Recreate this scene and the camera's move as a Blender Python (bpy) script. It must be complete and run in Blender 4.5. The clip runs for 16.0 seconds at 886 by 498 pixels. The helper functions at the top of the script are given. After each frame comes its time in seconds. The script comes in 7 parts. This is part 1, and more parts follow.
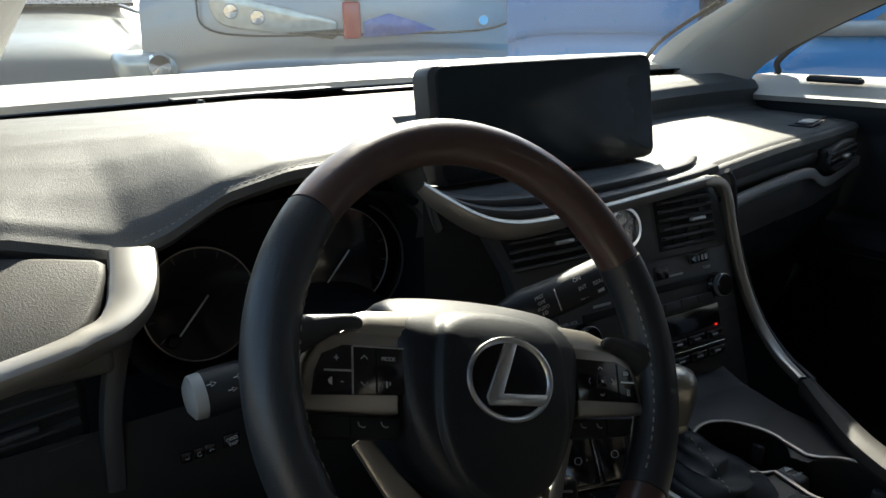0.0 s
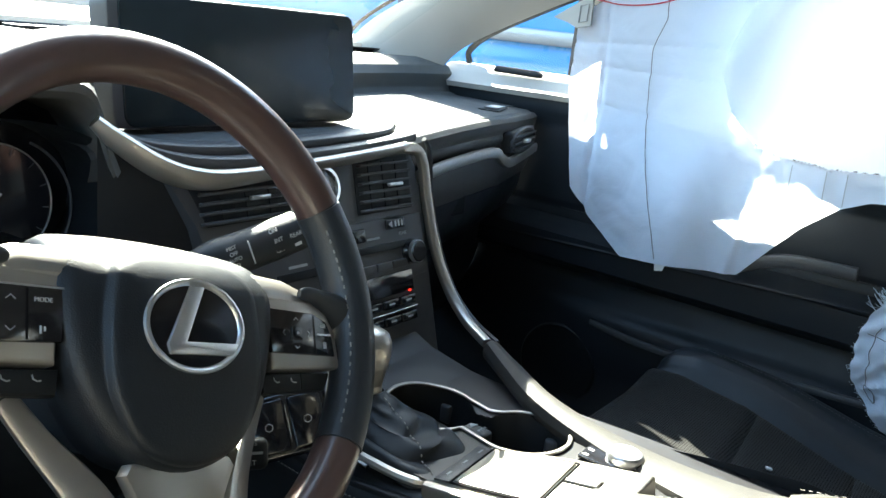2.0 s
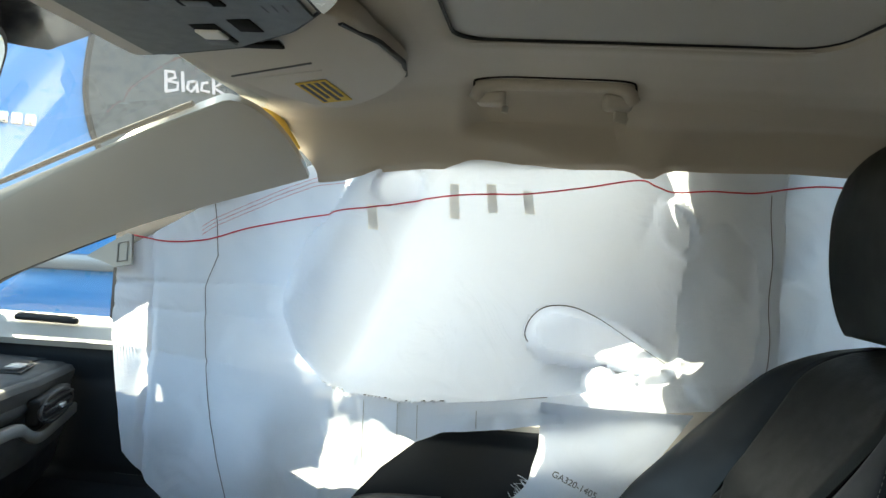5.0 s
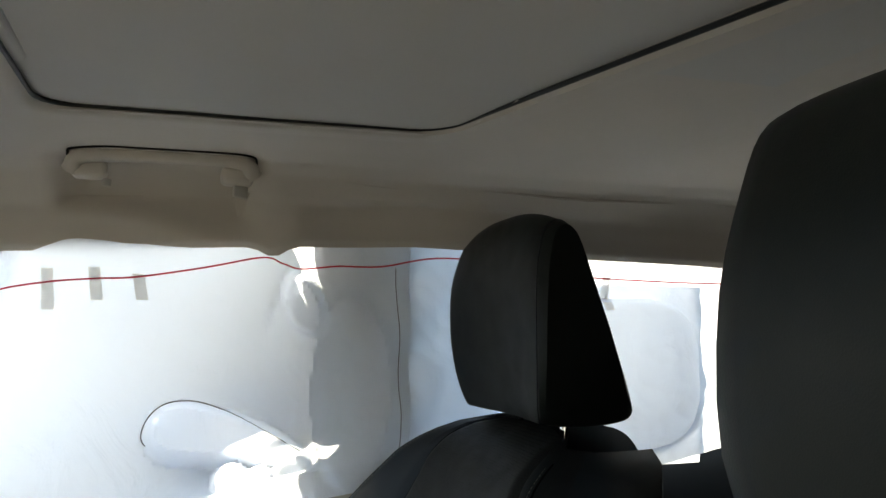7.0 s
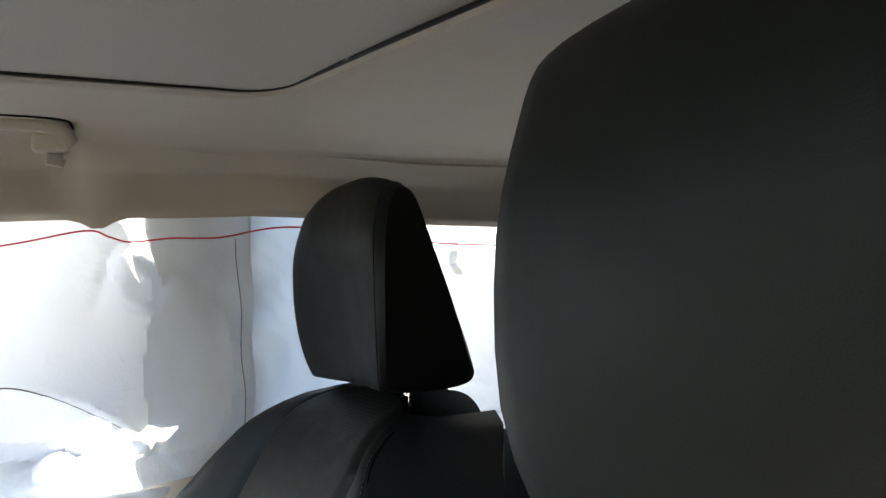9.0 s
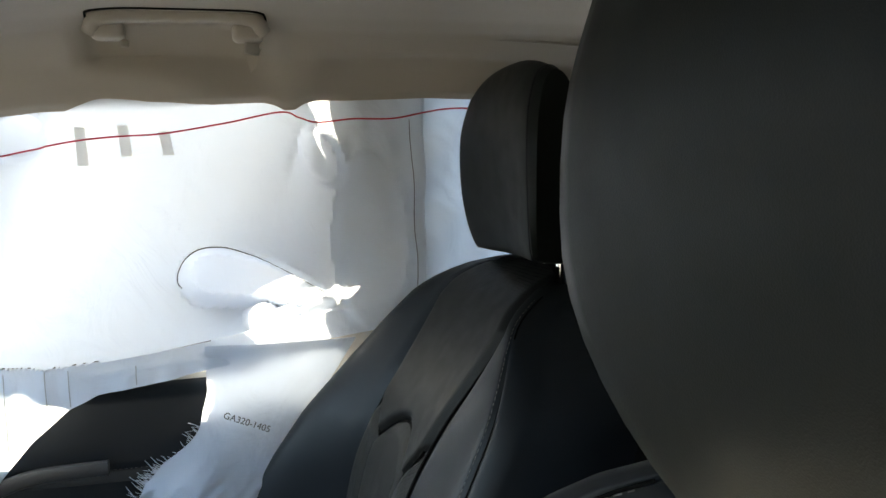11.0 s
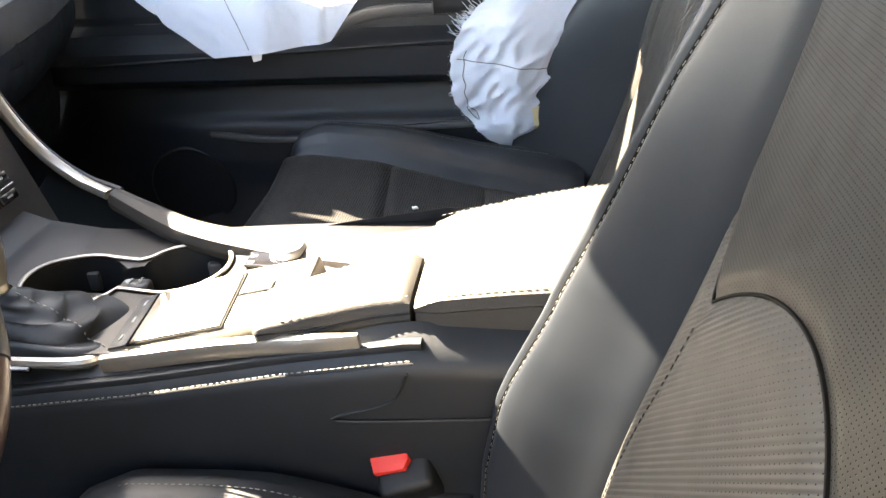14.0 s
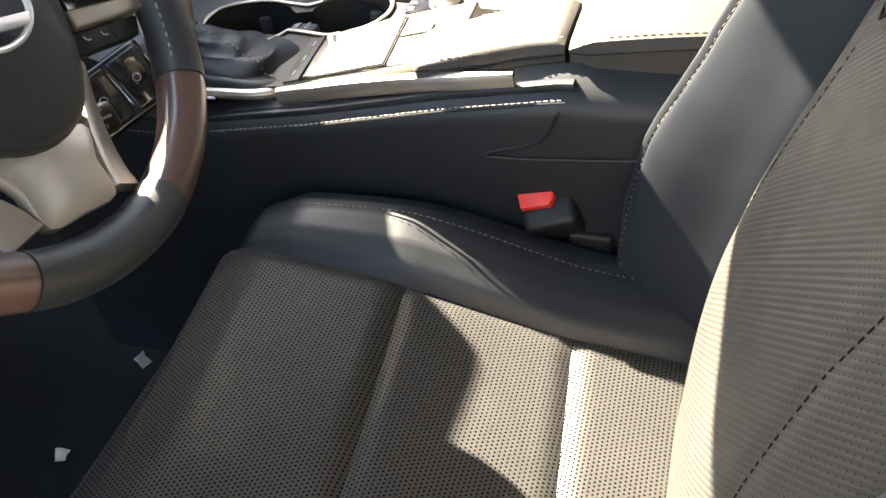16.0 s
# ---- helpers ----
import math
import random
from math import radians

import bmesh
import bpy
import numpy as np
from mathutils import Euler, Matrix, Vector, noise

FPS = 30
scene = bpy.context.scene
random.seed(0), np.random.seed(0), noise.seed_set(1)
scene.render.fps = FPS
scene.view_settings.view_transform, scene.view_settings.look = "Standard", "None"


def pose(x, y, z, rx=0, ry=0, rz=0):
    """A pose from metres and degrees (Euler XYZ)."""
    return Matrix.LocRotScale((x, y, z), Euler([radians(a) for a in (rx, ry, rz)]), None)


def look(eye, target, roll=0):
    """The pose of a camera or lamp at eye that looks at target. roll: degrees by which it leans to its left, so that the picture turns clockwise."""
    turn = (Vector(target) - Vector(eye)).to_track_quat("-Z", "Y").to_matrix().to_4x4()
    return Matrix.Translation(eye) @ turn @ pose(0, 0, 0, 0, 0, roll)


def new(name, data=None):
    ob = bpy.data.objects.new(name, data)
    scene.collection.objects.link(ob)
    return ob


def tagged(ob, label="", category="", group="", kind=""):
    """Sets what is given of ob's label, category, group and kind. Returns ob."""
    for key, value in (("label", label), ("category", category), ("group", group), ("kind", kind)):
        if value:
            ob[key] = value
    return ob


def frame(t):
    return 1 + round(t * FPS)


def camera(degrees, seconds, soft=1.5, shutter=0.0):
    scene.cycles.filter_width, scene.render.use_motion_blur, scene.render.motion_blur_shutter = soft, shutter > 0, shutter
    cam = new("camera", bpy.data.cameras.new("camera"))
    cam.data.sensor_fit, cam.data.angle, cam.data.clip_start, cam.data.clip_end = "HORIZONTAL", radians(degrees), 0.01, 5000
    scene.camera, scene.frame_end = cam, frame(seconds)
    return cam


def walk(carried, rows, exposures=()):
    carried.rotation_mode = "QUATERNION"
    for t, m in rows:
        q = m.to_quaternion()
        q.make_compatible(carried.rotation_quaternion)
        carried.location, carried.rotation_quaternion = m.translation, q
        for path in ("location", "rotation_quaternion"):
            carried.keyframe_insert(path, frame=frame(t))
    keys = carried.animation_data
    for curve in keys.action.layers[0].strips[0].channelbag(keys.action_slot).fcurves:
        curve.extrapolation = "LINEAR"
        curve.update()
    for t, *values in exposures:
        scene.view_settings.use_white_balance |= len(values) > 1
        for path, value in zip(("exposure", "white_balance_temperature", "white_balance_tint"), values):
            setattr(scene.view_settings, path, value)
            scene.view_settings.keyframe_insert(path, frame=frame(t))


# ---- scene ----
cam = camera(56.8, 16.0)
PATH = [
    (0, (-0.666, -0.43, 1.245), (0.361, 1.195, 0.692), -1.0),
    (0.5, (-0.659, -0.427, 1.227), (0.357, 1.149, 0.533), -0.6),
    (1, (-0.665, -0.422, 1.219), (0.433, 1.086, 0.498), 0.0),
    (1.5, (-0.665, -0.418, 1.203), (0.651, 0.92, 0.512), 3.6),
    (2, (-0.646, -0.408, 1.197), (0.918, 0.719, 0.666), 6.5),
    (2.3, (-0.638, -0.403, 1.202), (1.03, 0.599, 0.741), 7.3),
    (2.5, (-0.632, -0.41, 1.195), (1.067, 0.553, 0.765), 6.4),
    (3, (-0.614, -0.401, 1.217), (1.202, 0.398, 0.963), 8.3),
    (3.5, (-0.571, -0.394, 1.238), (1.362, 0.12, 1.216), 6.9),
    (5.8, (-0.491, -0.342, 1.265), (1.506, -0.295, 1.351), 3.1),
    (6, (-0.481, -0.345, 1.272), (1.513, -0.431, 1.399), 2.8),
    (6.5, (-0.456, -0.352, 1.288), (1.493, -0.782, 1.416), 1.4),
    (7, (-0.443, -0.367, 1.296), (1.455, -0.968, 1.481), 0.1),
    (7.5, (-0.437, -0.366, 1.295), (1.413, -1.097, 1.501), -0.8),
    (8, (-0.43, -0.377, 1.291), (1.372, -1.221, 1.495), -2.2),
    (10.5, (-0.468, -0.425, 1.287), (1.378, -1.188, 1.186), -1.1),
    (11, (-0.506, -0.416, 1.284), (1.434, -0.875, 1.121), -1.2),
    (11.5, (-0.515, -0.412, 1.277), (1.441, -0.748, 1.026), -1.3),
    (12, (-0.542, -0.407, 1.243), (1.407, -0.706, 0.909), 0.0),
    (12.5, (-0.568, -0.411, 1.223), (1.389, -0.455, 0.813), -1.0),
    (13, (-0.597, -0.409, 1.211), (1.291, -0.379, 0.552), -1.3),
    (13.5, (-0.616, -0.413, 1.196), (1.202, -0.256, 0.379), -2.6),
    (14, (-0.628, -0.412, 1.189), (1.106, -0.135, 0.231), -4.2),
    (14.5, (-0.639, -0.413, 1.191), (1.015, -0.097, 0.111), -4.9),
    (15, (-0.65, -0.411, 1.191), (0.927, 0.041, 0.047), -7.9),
    (15.5, (-0.663, -0.413, 1.185), (0.763, 0.074, -0.13), -8.8),
    (16, (-0.68, -0.416, 1.174), (0.689, 0.175, -0.158), -9.5),
]
walk(cam, [(t, look(eye, target, roll)) for t, eye, target, roll in PATH], [(0, 1.8, 6900, 2), (0.5, 2.35, 6900, 2), (1.0, 3.45, 6500, -2), (1.5, 3.76, 6700, -3), (2.0, 3.73, 6500, -3), (2.5, 3.56, 7300, -3), (3.0, 3.2, 7600, -3), (3.5, 3.1, 7500, -3), (6, 2.98, 7300, -2), (6.5, 2.86, 7200, 0), (7, 3.2, 7200, 2), (8, 3.53, 7200, 5), (10.4, 3.8, 7200, 3), (11, 3.32, 7300, 3), (11.5, 3.28, 7300, 3), (12.0, 3.46, 7400, 4), (12.5, 3.66, 7600, 4), (13.0, 3.88, 8000, 8), (13.5, 4.55, 8100, 12), (14.0, 5.05, 8400, 12), (14.5, 5.25, 8400, 12), (15.2, 5.1, 8100, 10), (16, 4.62, 7900, 10)])

# ---------- world, sun, exposure ----------
SUN_AZ, SUN_EL = radians(34.8), radians(35.5)   # to the right of straight ahead, above the horizon
SUN_DIR = Vector((math.sin(SUN_AZ) * math.cos(SUN_EL), math.cos(SUN_AZ) * math.cos(SUN_EL), math.sin(SUN_EL)))
world = bpy.data.worlds.new("sky")
scene.world = world
world.use_nodes = True
wn = world.node_tree
sky = wn.nodes.new("ShaderNodeTexSky")
sky.sky_type, sky.sun_disc = "NISHITA", False
sky.sun_elevation, sky.sun_rotation = SUN_EL, SUN_AZ
wn.links.new(sky.outputs[0], wn.nodes["Background"].inputs[0])
wn.nodes["Background"].inputs[1].default_value = 0.118
sun = new("sun", bpy.data.lights.new("sun", "SUN"))
sun.data.energy, sun.data.angle, sun.data.color = 5.0, radians(0.55), (1.0, 0.94, 0.85)
sun.matrix_world = look(SUN_DIR * 20, (0, 0, 0))


# ---------- materials ----------
def mat(name, col, rough=0.5, metal=0.0, bump=0.0, bscale=300.0, var=0.15, vscale=9.0, spec=0.5, coat=0.0, sheen=0.0, kind="noise", rvar=None):
    m = bpy.data.materials.new(name)
    m.use_nodes = True
    nt = m.node_tree
    b = nt.nodes["Principled BSDF"]
    b.inputs["Roughness"].default_value, b.inputs["Metallic"].default_value = rough, metal
    b.inputs["Specular IOR Level"].default_value = spec
    b.inputs["Coat Weight"].default_value, b.inputs["Coat Roughness"].default_value = coat, 0.08
    b.inputs["Sheen Weight"].default_value = sheen
    tc = nt.nodes.new("ShaderNodeTexCoord")
    n1 = nt.nodes.new("ShaderNodeTexNoise")
    n1.inputs["Scale"].default_value, n1.inputs["Detail"].default_value = vscale, 5
    nt.links.new(tc.outputs["Object"], n1.inputs["Vector"])
    ramp = nt.nodes.new("ShaderNodeMix")
    ramp.data_type = "RGBA"
    c = Vector(col)
    ramp.inputs[6].default_value = (*(c * (1 - var)), 1)
    ramp.inputs[7].default_value = (*[min(1, v) for v in c * (1 + var)], 1)
    nt.links.new(n1.outputs["Fac"], ramp.inputs[0])
    nt.links.new(ramp.outputs[2], b.inputs["Base Color"])
    rr = nt.nodes.new("ShaderNodeMapRange")
    rr.inputs[1].default_value, rr.inputs[2].default_value = 0.3, 0.7
    rr.inputs[3].default_value, rr.inputs[4].default_value = max(0.02, rough - (rvar if rvar is not None else (0.012 if metal > 0.6 else 0.05))), min(1, rough + (rvar if rvar is not None else (0.012 if metal > 0.6 else 0.05)))
    n3 = nt.nodes.new("ShaderNodeTexNoise")
    n3.inputs["Scale"].default_value, n3.inputs["Detail"].default_value = vscale * 5, 6
    nt.links.new(tc.outputs["Object"], n3.inputs["Vector"])
    nt.links.new(n3.outputs["Fac"], rr.inputs[0])
    nt.links.new(rr.outputs[0], b.inputs["Roughness"])
    if bump:
        n2 = nt.nodes.new("ShaderNodeTexVoronoi" if kind == "grain" else "ShaderNodeTexNoise")
        n2.inputs["Scale"].default_value = bscale
        nt.links.new(tc.outputs["Object"], n2.inputs["Vector"])
        bp = nt.nodes.new("ShaderNodeBump")
        bp.inputs["Strength"].default_value, bp.inputs["Distance"].default_value = bump, 0.001
        nt.links.new(n2.outputs[0], bp.inputs["Height"])
        nt.links.new(bp.outputs[0], b.inputs["Normal"])
    return m


def perforated(name, col, pitch, hole, rough=0.5, rib=0.0, ribs=1.6):
    """Leather with rows of small holes, laid out in the metres of the mesh's UV map."""
    m = mat(name, col, rough, 0, 0.0)
    nt = m.node_tree
    b = nt.nodes["Principled BSDF"]
    uv = nt.nodes.new("ShaderNodeUVMap")
    sep = nt.nodes.new("ShaderNodeSeparateXYZ")
    nt.links.new(uv.outputs[0], sep.inputs[0])

    def math_node(op, a, v):
        n = nt.nodes.new("ShaderNodeMath")
        n.operation = op
        for i, q in enumerate((a, v)):
            if isinstance(q, (int, float)):
                n.inputs[i].default_value = q
            elif q is not None:
                nt.links.new(q, n.inputs[i])
        return n.outputs[0]
    across, along = sep.outputs[0], sep.outputs[1]
    if rib:   # rows run slantwise
        across, along = math_node("SUBTRACT", across, along), math_node("ADD", across, along)
    x, y = math_node("DIVIDE", across, pitch), math_node("DIVIDE", along, pitch)
    row = math_node("FLOOR", y, None)
    shift = math_node("MULTIPLY", math_node("MODULO", row, 2.0), 0.5)
    fx = math_node("SUBTRACT", math_node("FRACT", math_node("ADD", x, shift), None), 0.5)
    fy = math_node("SUBTRACT", math_node("FRACT", y, None), 0.5)
    d = math_node("SQRT", math_node("ADD", math_node("MULTIPLY", fx, fx), math_node("MULTIPLY", fy, fy)), None)
    mask = nt.nodes.new("ShaderNodeMapRange")
    mask.interpolation_type = "SMOOTHSTEP"
    mask.inputs[1].default_value, mask.inputs[2].default_value = hole * 0.85, hole * 1.1
    nt.links.new(d, mask.inputs[0])
    mix = nt.nodes.new("ShaderNodeMix")
    mix.data_type = "RGBA"
    old = b.inputs["Base Color"].links[0].from_socket
    nt.links.new(mask.outputs[0], mix.inputs[0])
    mix.inputs[6].default_value = (0.004, 0.004, 0.004, 1)
    nt.links.new(old, mix.inputs[7])
    nt.links.new(mix.outputs[2], b.inputs["Base Color"])
    nt.links.new(math_node("MULTIPLY", mask.outputs[0], 0.15), b.inputs["Specular IOR Level"])
    bp = nt.nodes.new("ShaderNodeBump")
    bp.inputs["Strength"].default_value, bp.inputs["Distance"].default_value = 0.35, 0.0008
    h = mask.outputs[0]
    if rib:
        h = math_node("ADD", h, math_node("MULTIPLY", math_node("SINE", math_node("MULTIPLY", math_node("SUBTRACT", y, 0.25), 6.28318 / rib), None), ribs * 0.5))
    nt.links.new(h, bp.inputs["Height"])
    nt.links.new(bp.outputs[0], b.inputs["Normal"])
    return m


def cloth_airbag(name="airbag_nylon", col=(0.73, 0.80, 0.93), through_col=(0.66, 0.69, 0.735)):
    """Thin woven nylon that lets light through."""
    m = mat(name, col, 0.7, 0, 0.35, 900, 0.05, 6)
    nt = m.node_tree
    b = nt.nodes["Principled BSDF"]
    n = nt.nodes.new("ShaderNodeTexNoise")
    n.inputs["Scale"].default_value, n.inputs["Detail"].default_value, n.inputs["Distortion"].default_value = 11, 4, 1.4
    tc = nt.nodes.new("ShaderNodeTexCoord")
    nt.links.new(tc.outputs["Object"], n.inputs["Vector"])
    bp = nt.nodes.new("ShaderNodeBump")
    bp.inputs["Strength"].default_value, bp.inputs["Distance"].default_value = 0.40, 0.016
    nt.links.new(n.outputs["Fac"], bp.inputs["Height"])
    nt.links.new(b.inputs["Normal"].links[0].from_socket, bp.inputs["Normal"])
    nt.links.new(bp.outputs[0], b.inputs["Normal"])
    tr = nt.nodes.new("ShaderNodeBsdfTranslucent")
    tr.inputs[0].default_value = (*through_col, 1)
    mix = nt.nodes.new("ShaderNodeMixShader")
    mix.inputs[0].default_value = 0.39
    out = nt.nodes["Material Output"]
    nt.links.new(b.outputs[0], mix.inputs[1])
    nt.links.new(tr.outputs[0], mix.inputs[2])
    nt.links.new(mix.outputs[0], out.inputs[0])
    return m


def glass(name, tint=(1, 1, 1), rough=0.0, dust=0.0):
    """A single clear sheet: see-through, with a gloss that grows at grazing angles and a film of dust."""
    m = bpy.data.materials.new(name)
    m.use_nodes = True
    nt = m.node_tree
    nt.nodes.remove(nt.nodes["Principled BSDF"])
    gl = nt.nodes.new("ShaderNodeBsdfGlossy")
    gl.inputs["Roughness"].default_value = rough
    t = nt.nodes.new("ShaderNodeBsdfTransparent")
    t.inputs[0].default_value = (*tint, 1)
    lw = nt.nodes.new("ShaderNodeLayerWeight")
    lw.inputs[0].default_value = 0.5
    pw = nt.nodes.new("ShaderNodeMath")
    pw.operation = "POWER"
    pw.inputs[1].default_value = 4.5
    nt.links.new(lw.outputs["Facing"], pw.inputs[0])
    ad = nt.nodes.new("ShaderNodeMath")
    ad.operation = "MULTIPLY_ADD"
    ad.inputs[1].default_value, ad.inputs[2].default_value = 0.55, 0.05
    nt.links.new(pw.outputs[0], ad.inputs[0])
    mix = nt.nodes.new("ShaderNodeMixShader")
    nt.links.new(ad.outputs[0], mix.inputs[0])
    nt.links.new(t.outputs[0], mix.inputs[1])
    nt.links.new(gl.outputs[0], mix.inputs[2])
    last = mix
    if dust:
        n = nt.nodes.new("ShaderNodeTexNoise")
        n.inputs["Scale"].default_value, n.inputs["Detail"].default_value = 7, 8
        tc = nt.nodes.new("ShaderNodeTexCoord")
        nt.links.new(tc.outputs["Object"], n.inputs["Vector"])
        mr = nt.nodes.new("ShaderNodeMapRange")
        mr.inputs[1].default_value, mr.inputs[2].default_value = 0.3, 0.8
        mr.inputs[3].default_value, mr.inputs[4].default_value = dust * 0.7, dust
        nt.links.new(n.outputs["Fac"], mr.inputs[0])
        df = nt.nodes.new("ShaderNodeBsdfTranslucent")
        df.inputs[0].default_value = (0.75, 0.72, 0.66, 1)
        d2 = nt.nodes.new("ShaderNodeMixShader")
        nt.links.new(mr.outputs[0], d2.inputs[0])
        nt.links.new(mix.outputs[0], d2.inputs[1])
        nt.links.new(df.outputs[0], d2.inputs[2])
        last = d2
    nt.links.new(last.outputs[0], nt.nodes["Material Output"].inputs[0])
    return m


def glow(name, col, strength):
    m = bpy.data.materials.new(name)
    m.use_nodes = True
    b = m.node_tree.nodes["Principled BSDF"]
    b.inputs["Base Color"].default_value = (*col, 1)
    b.inputs["Emission Color"].default_value, b.inputs["Emission Strength"].default_value = (*col, 1), strength
    return m


LEATHER = mat("black_leather", (0.0122, 0.0155, 0.0200), 0.44, 0, 0.07, 1500, 0.2, 7, spec=0.30, kind="grain")
# darker copy of the black leather; the headrests' shade is in its colour
HEAD_LEATHER_SHADED = mat("shaded_black_leather", (0.0046, 0.0068, 0.0066), 0.50, 0, 0.06, 1500, 0.25, 6, spec=0.22, kind="grain")
LEATHER_DASH = mat("dash_leather", (0.075, 0.076, 0.075), 0.60, 0, 0.28, 900, 0.12, 8, spec=0.28, kind="grain")
LEATHER_GREY = mat("grey_leather", (0.030, 0.028, 0.0255), 0.58, 0, 0.22, 900, 0.10, 8, spec=0.25, kind="grain")
PERF = perforated("perforated_leather", (0.028, 0.0275, 0.0270), 0.0034, 0.26, 0.48)
PERF_FINE = perforated("fine_perforated_leather", (0.0155, 0.0160, 0.0158), 0.0021, 0.15, 0.46)
PERF_RIB = perforated("ribbed_perforated_leather", (0.034, 0.033, 0.031), 0.0044, 0.10, 0.48, 1.0, 1.0)
RIM_LEATHER = mat("smooth_rim_leather", (0.020, 0.024, 0.029), 0.40, 0, 0.12, 900, 0.2, 12, kind="grain")
RIM_GRAIN = mat("grained_black_leather", (0.0095, 0.0120, 0.0155), 0.46, 0, 0.16, 1000, 0.15, 8, spec=0.30, kind="grain")
WOOD = mat("dark_brown_wood", (0.072, 0.042, 0.036), 0.34, 0, 0.03, 220, 0.25, 30, coat=0.35)
SATIN = mat("satin_champagne_metal", (0.42, 0.395, 0.355), 0.36, 0.85, 0.0, 900, 0.03, 6)
SILVER = mat("satin_silver_metal", (0.60, 0.60, 0.60), 0.30, 0.9, 0.0, 900, 0.03, 6)
CHROME = mat("polished_chrome", (0.8, 0.8, 0.8), 0.08, 1.0, 0, 0, 0.03, 20)
PLASTIC = mat("black_plastic", (0.0085, 0.0105, 0.0130), 0.5, 0, 0.2, 1200, 0.2, 15, spec=0.3)
PLASTIC_GREY = mat("dark_grey_plastic", (0.045, 0.046, 0.049), 0.48, 0, 0.2, 1200, 0.15, 15)
CAP_GREY = mat("pale_grey_plastic", (0.24, 0.25, 0.25), 0.45, 0, 0.15, 1200, 0.06, 12)
SWITCH_GREY = mat("grey_green_switch_panel", (0.060, 0.068, 0.066), 0.5, 0, 0.15, 1200, 0.08, 12)
PIANO = mat("gloss_black_plastic", (0.010, 0.010, 0.012), 0.12, 0, 0.0, 1, 0.2, 12, coat=0.3)
DECK = mat("brown_black_deck_trim", (0.016, 0.0155, 0.018), 0.36, 0, 0.0, 300, 0.05, 9, rvar=0.01)
SCREEN = mat("dusty_dark_screen_glass", (0.014, 0.019, 0.021), 0.16, 0, 0.0, 1, 0.35, 14, spec=0.3)
FABRIC = mat("beige_grey_headliner_cloth", (0.40, 0.365, 0.32), 0.9, 0, 0.3, 900, 0.08, 5, sheen=0.2)
SHADE_CLOTH = mat("grey_sunshade_cloth", (0.37, 0.36, 0.345), 0.9, 0, 0.25, 900, 0.05, 5, sheen=0.2)
TRIM_BEIGE = mat("beige_grey_trim_plastic", (0.42, 0.385, 0.34), 0.55, 0, 0.25, 700, 0.06, 6)
PILLAR_TRIM = mat("grey_pillar_trim", (0.41, 0.385, 0.345), 0.34, 0, 0.30, 800, 0.10, 7, spec=0.6)
SILL_BEIGE = mat("light_sill_plastic", (0.40, 0.385, 0.35), 0.5, 0, 0.2, 900, 0.08, 9)
CARPET = mat("black_carpet", (0.006, 0.007, 0.008), 0.95, 0, 0.9, 500, 0.4, 30, sheen=0.1)
AIRBAG = cloth_airbag()
RED_THREAD = mat("red_thread", (0.55, 0.015, 0.05), 0.6)
GREY_THREAD = mat("grey_thread", (0.09, 0.09, 0.10), 0.7)
STITCH = mat("pale_grey_stitching", (0.22, 0.213, 0.20), 0.7)
TAPE = cloth_airbag("grey_cloth_tape", (0.72, 0.71, 0.68), (0.95, 0.92, 0.88))
SCUFF = mat("pale_scuff", (0.075, 0.078, 0.075), 0.8, 0, 0.4, 900, 0.3, 200)
SEAM = mat("black_seam_thread", (0.003, 0.003, 0.003), 0.8, spec=0.1)
PRINT = mat("white_print", (0.34, 0.35, 0.36), 0.6)
CHALK = mat("pale_chalk", (0.62, 0.52, 0.50), 0.9, 0, 0.5, 300, 0.15, 60)
INK = mat("dark_ink", (0.05, 0.05, 0.06), 0.7)
RED_PLASTIC = mat("red_plastic", (0.62, 0.03, 0.02), 0.45, 0, 0.15, 900, 0.08, 40)
YELLOW = mat("yellow_label", (0.55, 0.36, 0.03), 0.6, 0, 0, 1, 0.1, 40)
FOAM = mat("yellow_foam", (0.62, 0.42, 0.08), 0.9, 0, 0.6, 200, 0.2, 30)
STAIN = mat("yellowed_nylon", (0.52, 0.44, 0.26), 0.8, 0, 0.3, 600, 0.25, 30)
LAMP_STRIP = mat("clear_white_lens", (0.88, 0.89, 0.86), 0.25, 0, 0, 1, 0.05, 30, coat=0.3)
WHITE = mat("white_paper", (0.72, 0.72, 0.70), 0.8)
BLUE = mat("blue_car_paint", (0.012, 0.075, 0.30), 0.28, 0.25, 0.0, 1, 0.1, 3, coat=0.8)
BRIGHT_BLUE = mat("bright_blue_car_paint", (0.006, 0.20, 0.50), 0.3, 0.0, 0.0, 1, 0.1, 3, coat=0.8)
SILVER_PAINT = mat("silver_grey_car_paint", (0.30, 0.31, 0.32), 0.34, 0.5, 0.0, 1, 0.12, 3, coat=0.6)
GREEN_GREY = mat("dusty_grey_car_paint", (0.085, 0.090, 0.082), 0.42, 0.3, 0.0, 1, 0.15, 3, coat=0.4)
DARK_GLASS = mat("dusty_dark_glass", (0.045, 0.047, 0.043), 0.28, 0, 0.0, 1, 0.45, 9, coat=0.2)
TYRE = mat("tyre_rubber", (0.02, 0.02, 0.02), 0.85, 0, 0.4, 120, 0.2, 10)
RED_LENS = mat("red_lamp_lens", (0.42, 0.012, 0.010), 0.15, 0, 0, 1, 0.15, 20, coat=0.5)
CLEAR_LENS = mat("clear_lamp_lens", (0.55, 0.53, 0.46), 0.12, 0.3, 0, 1, 0.4, 25, coat=0.5)
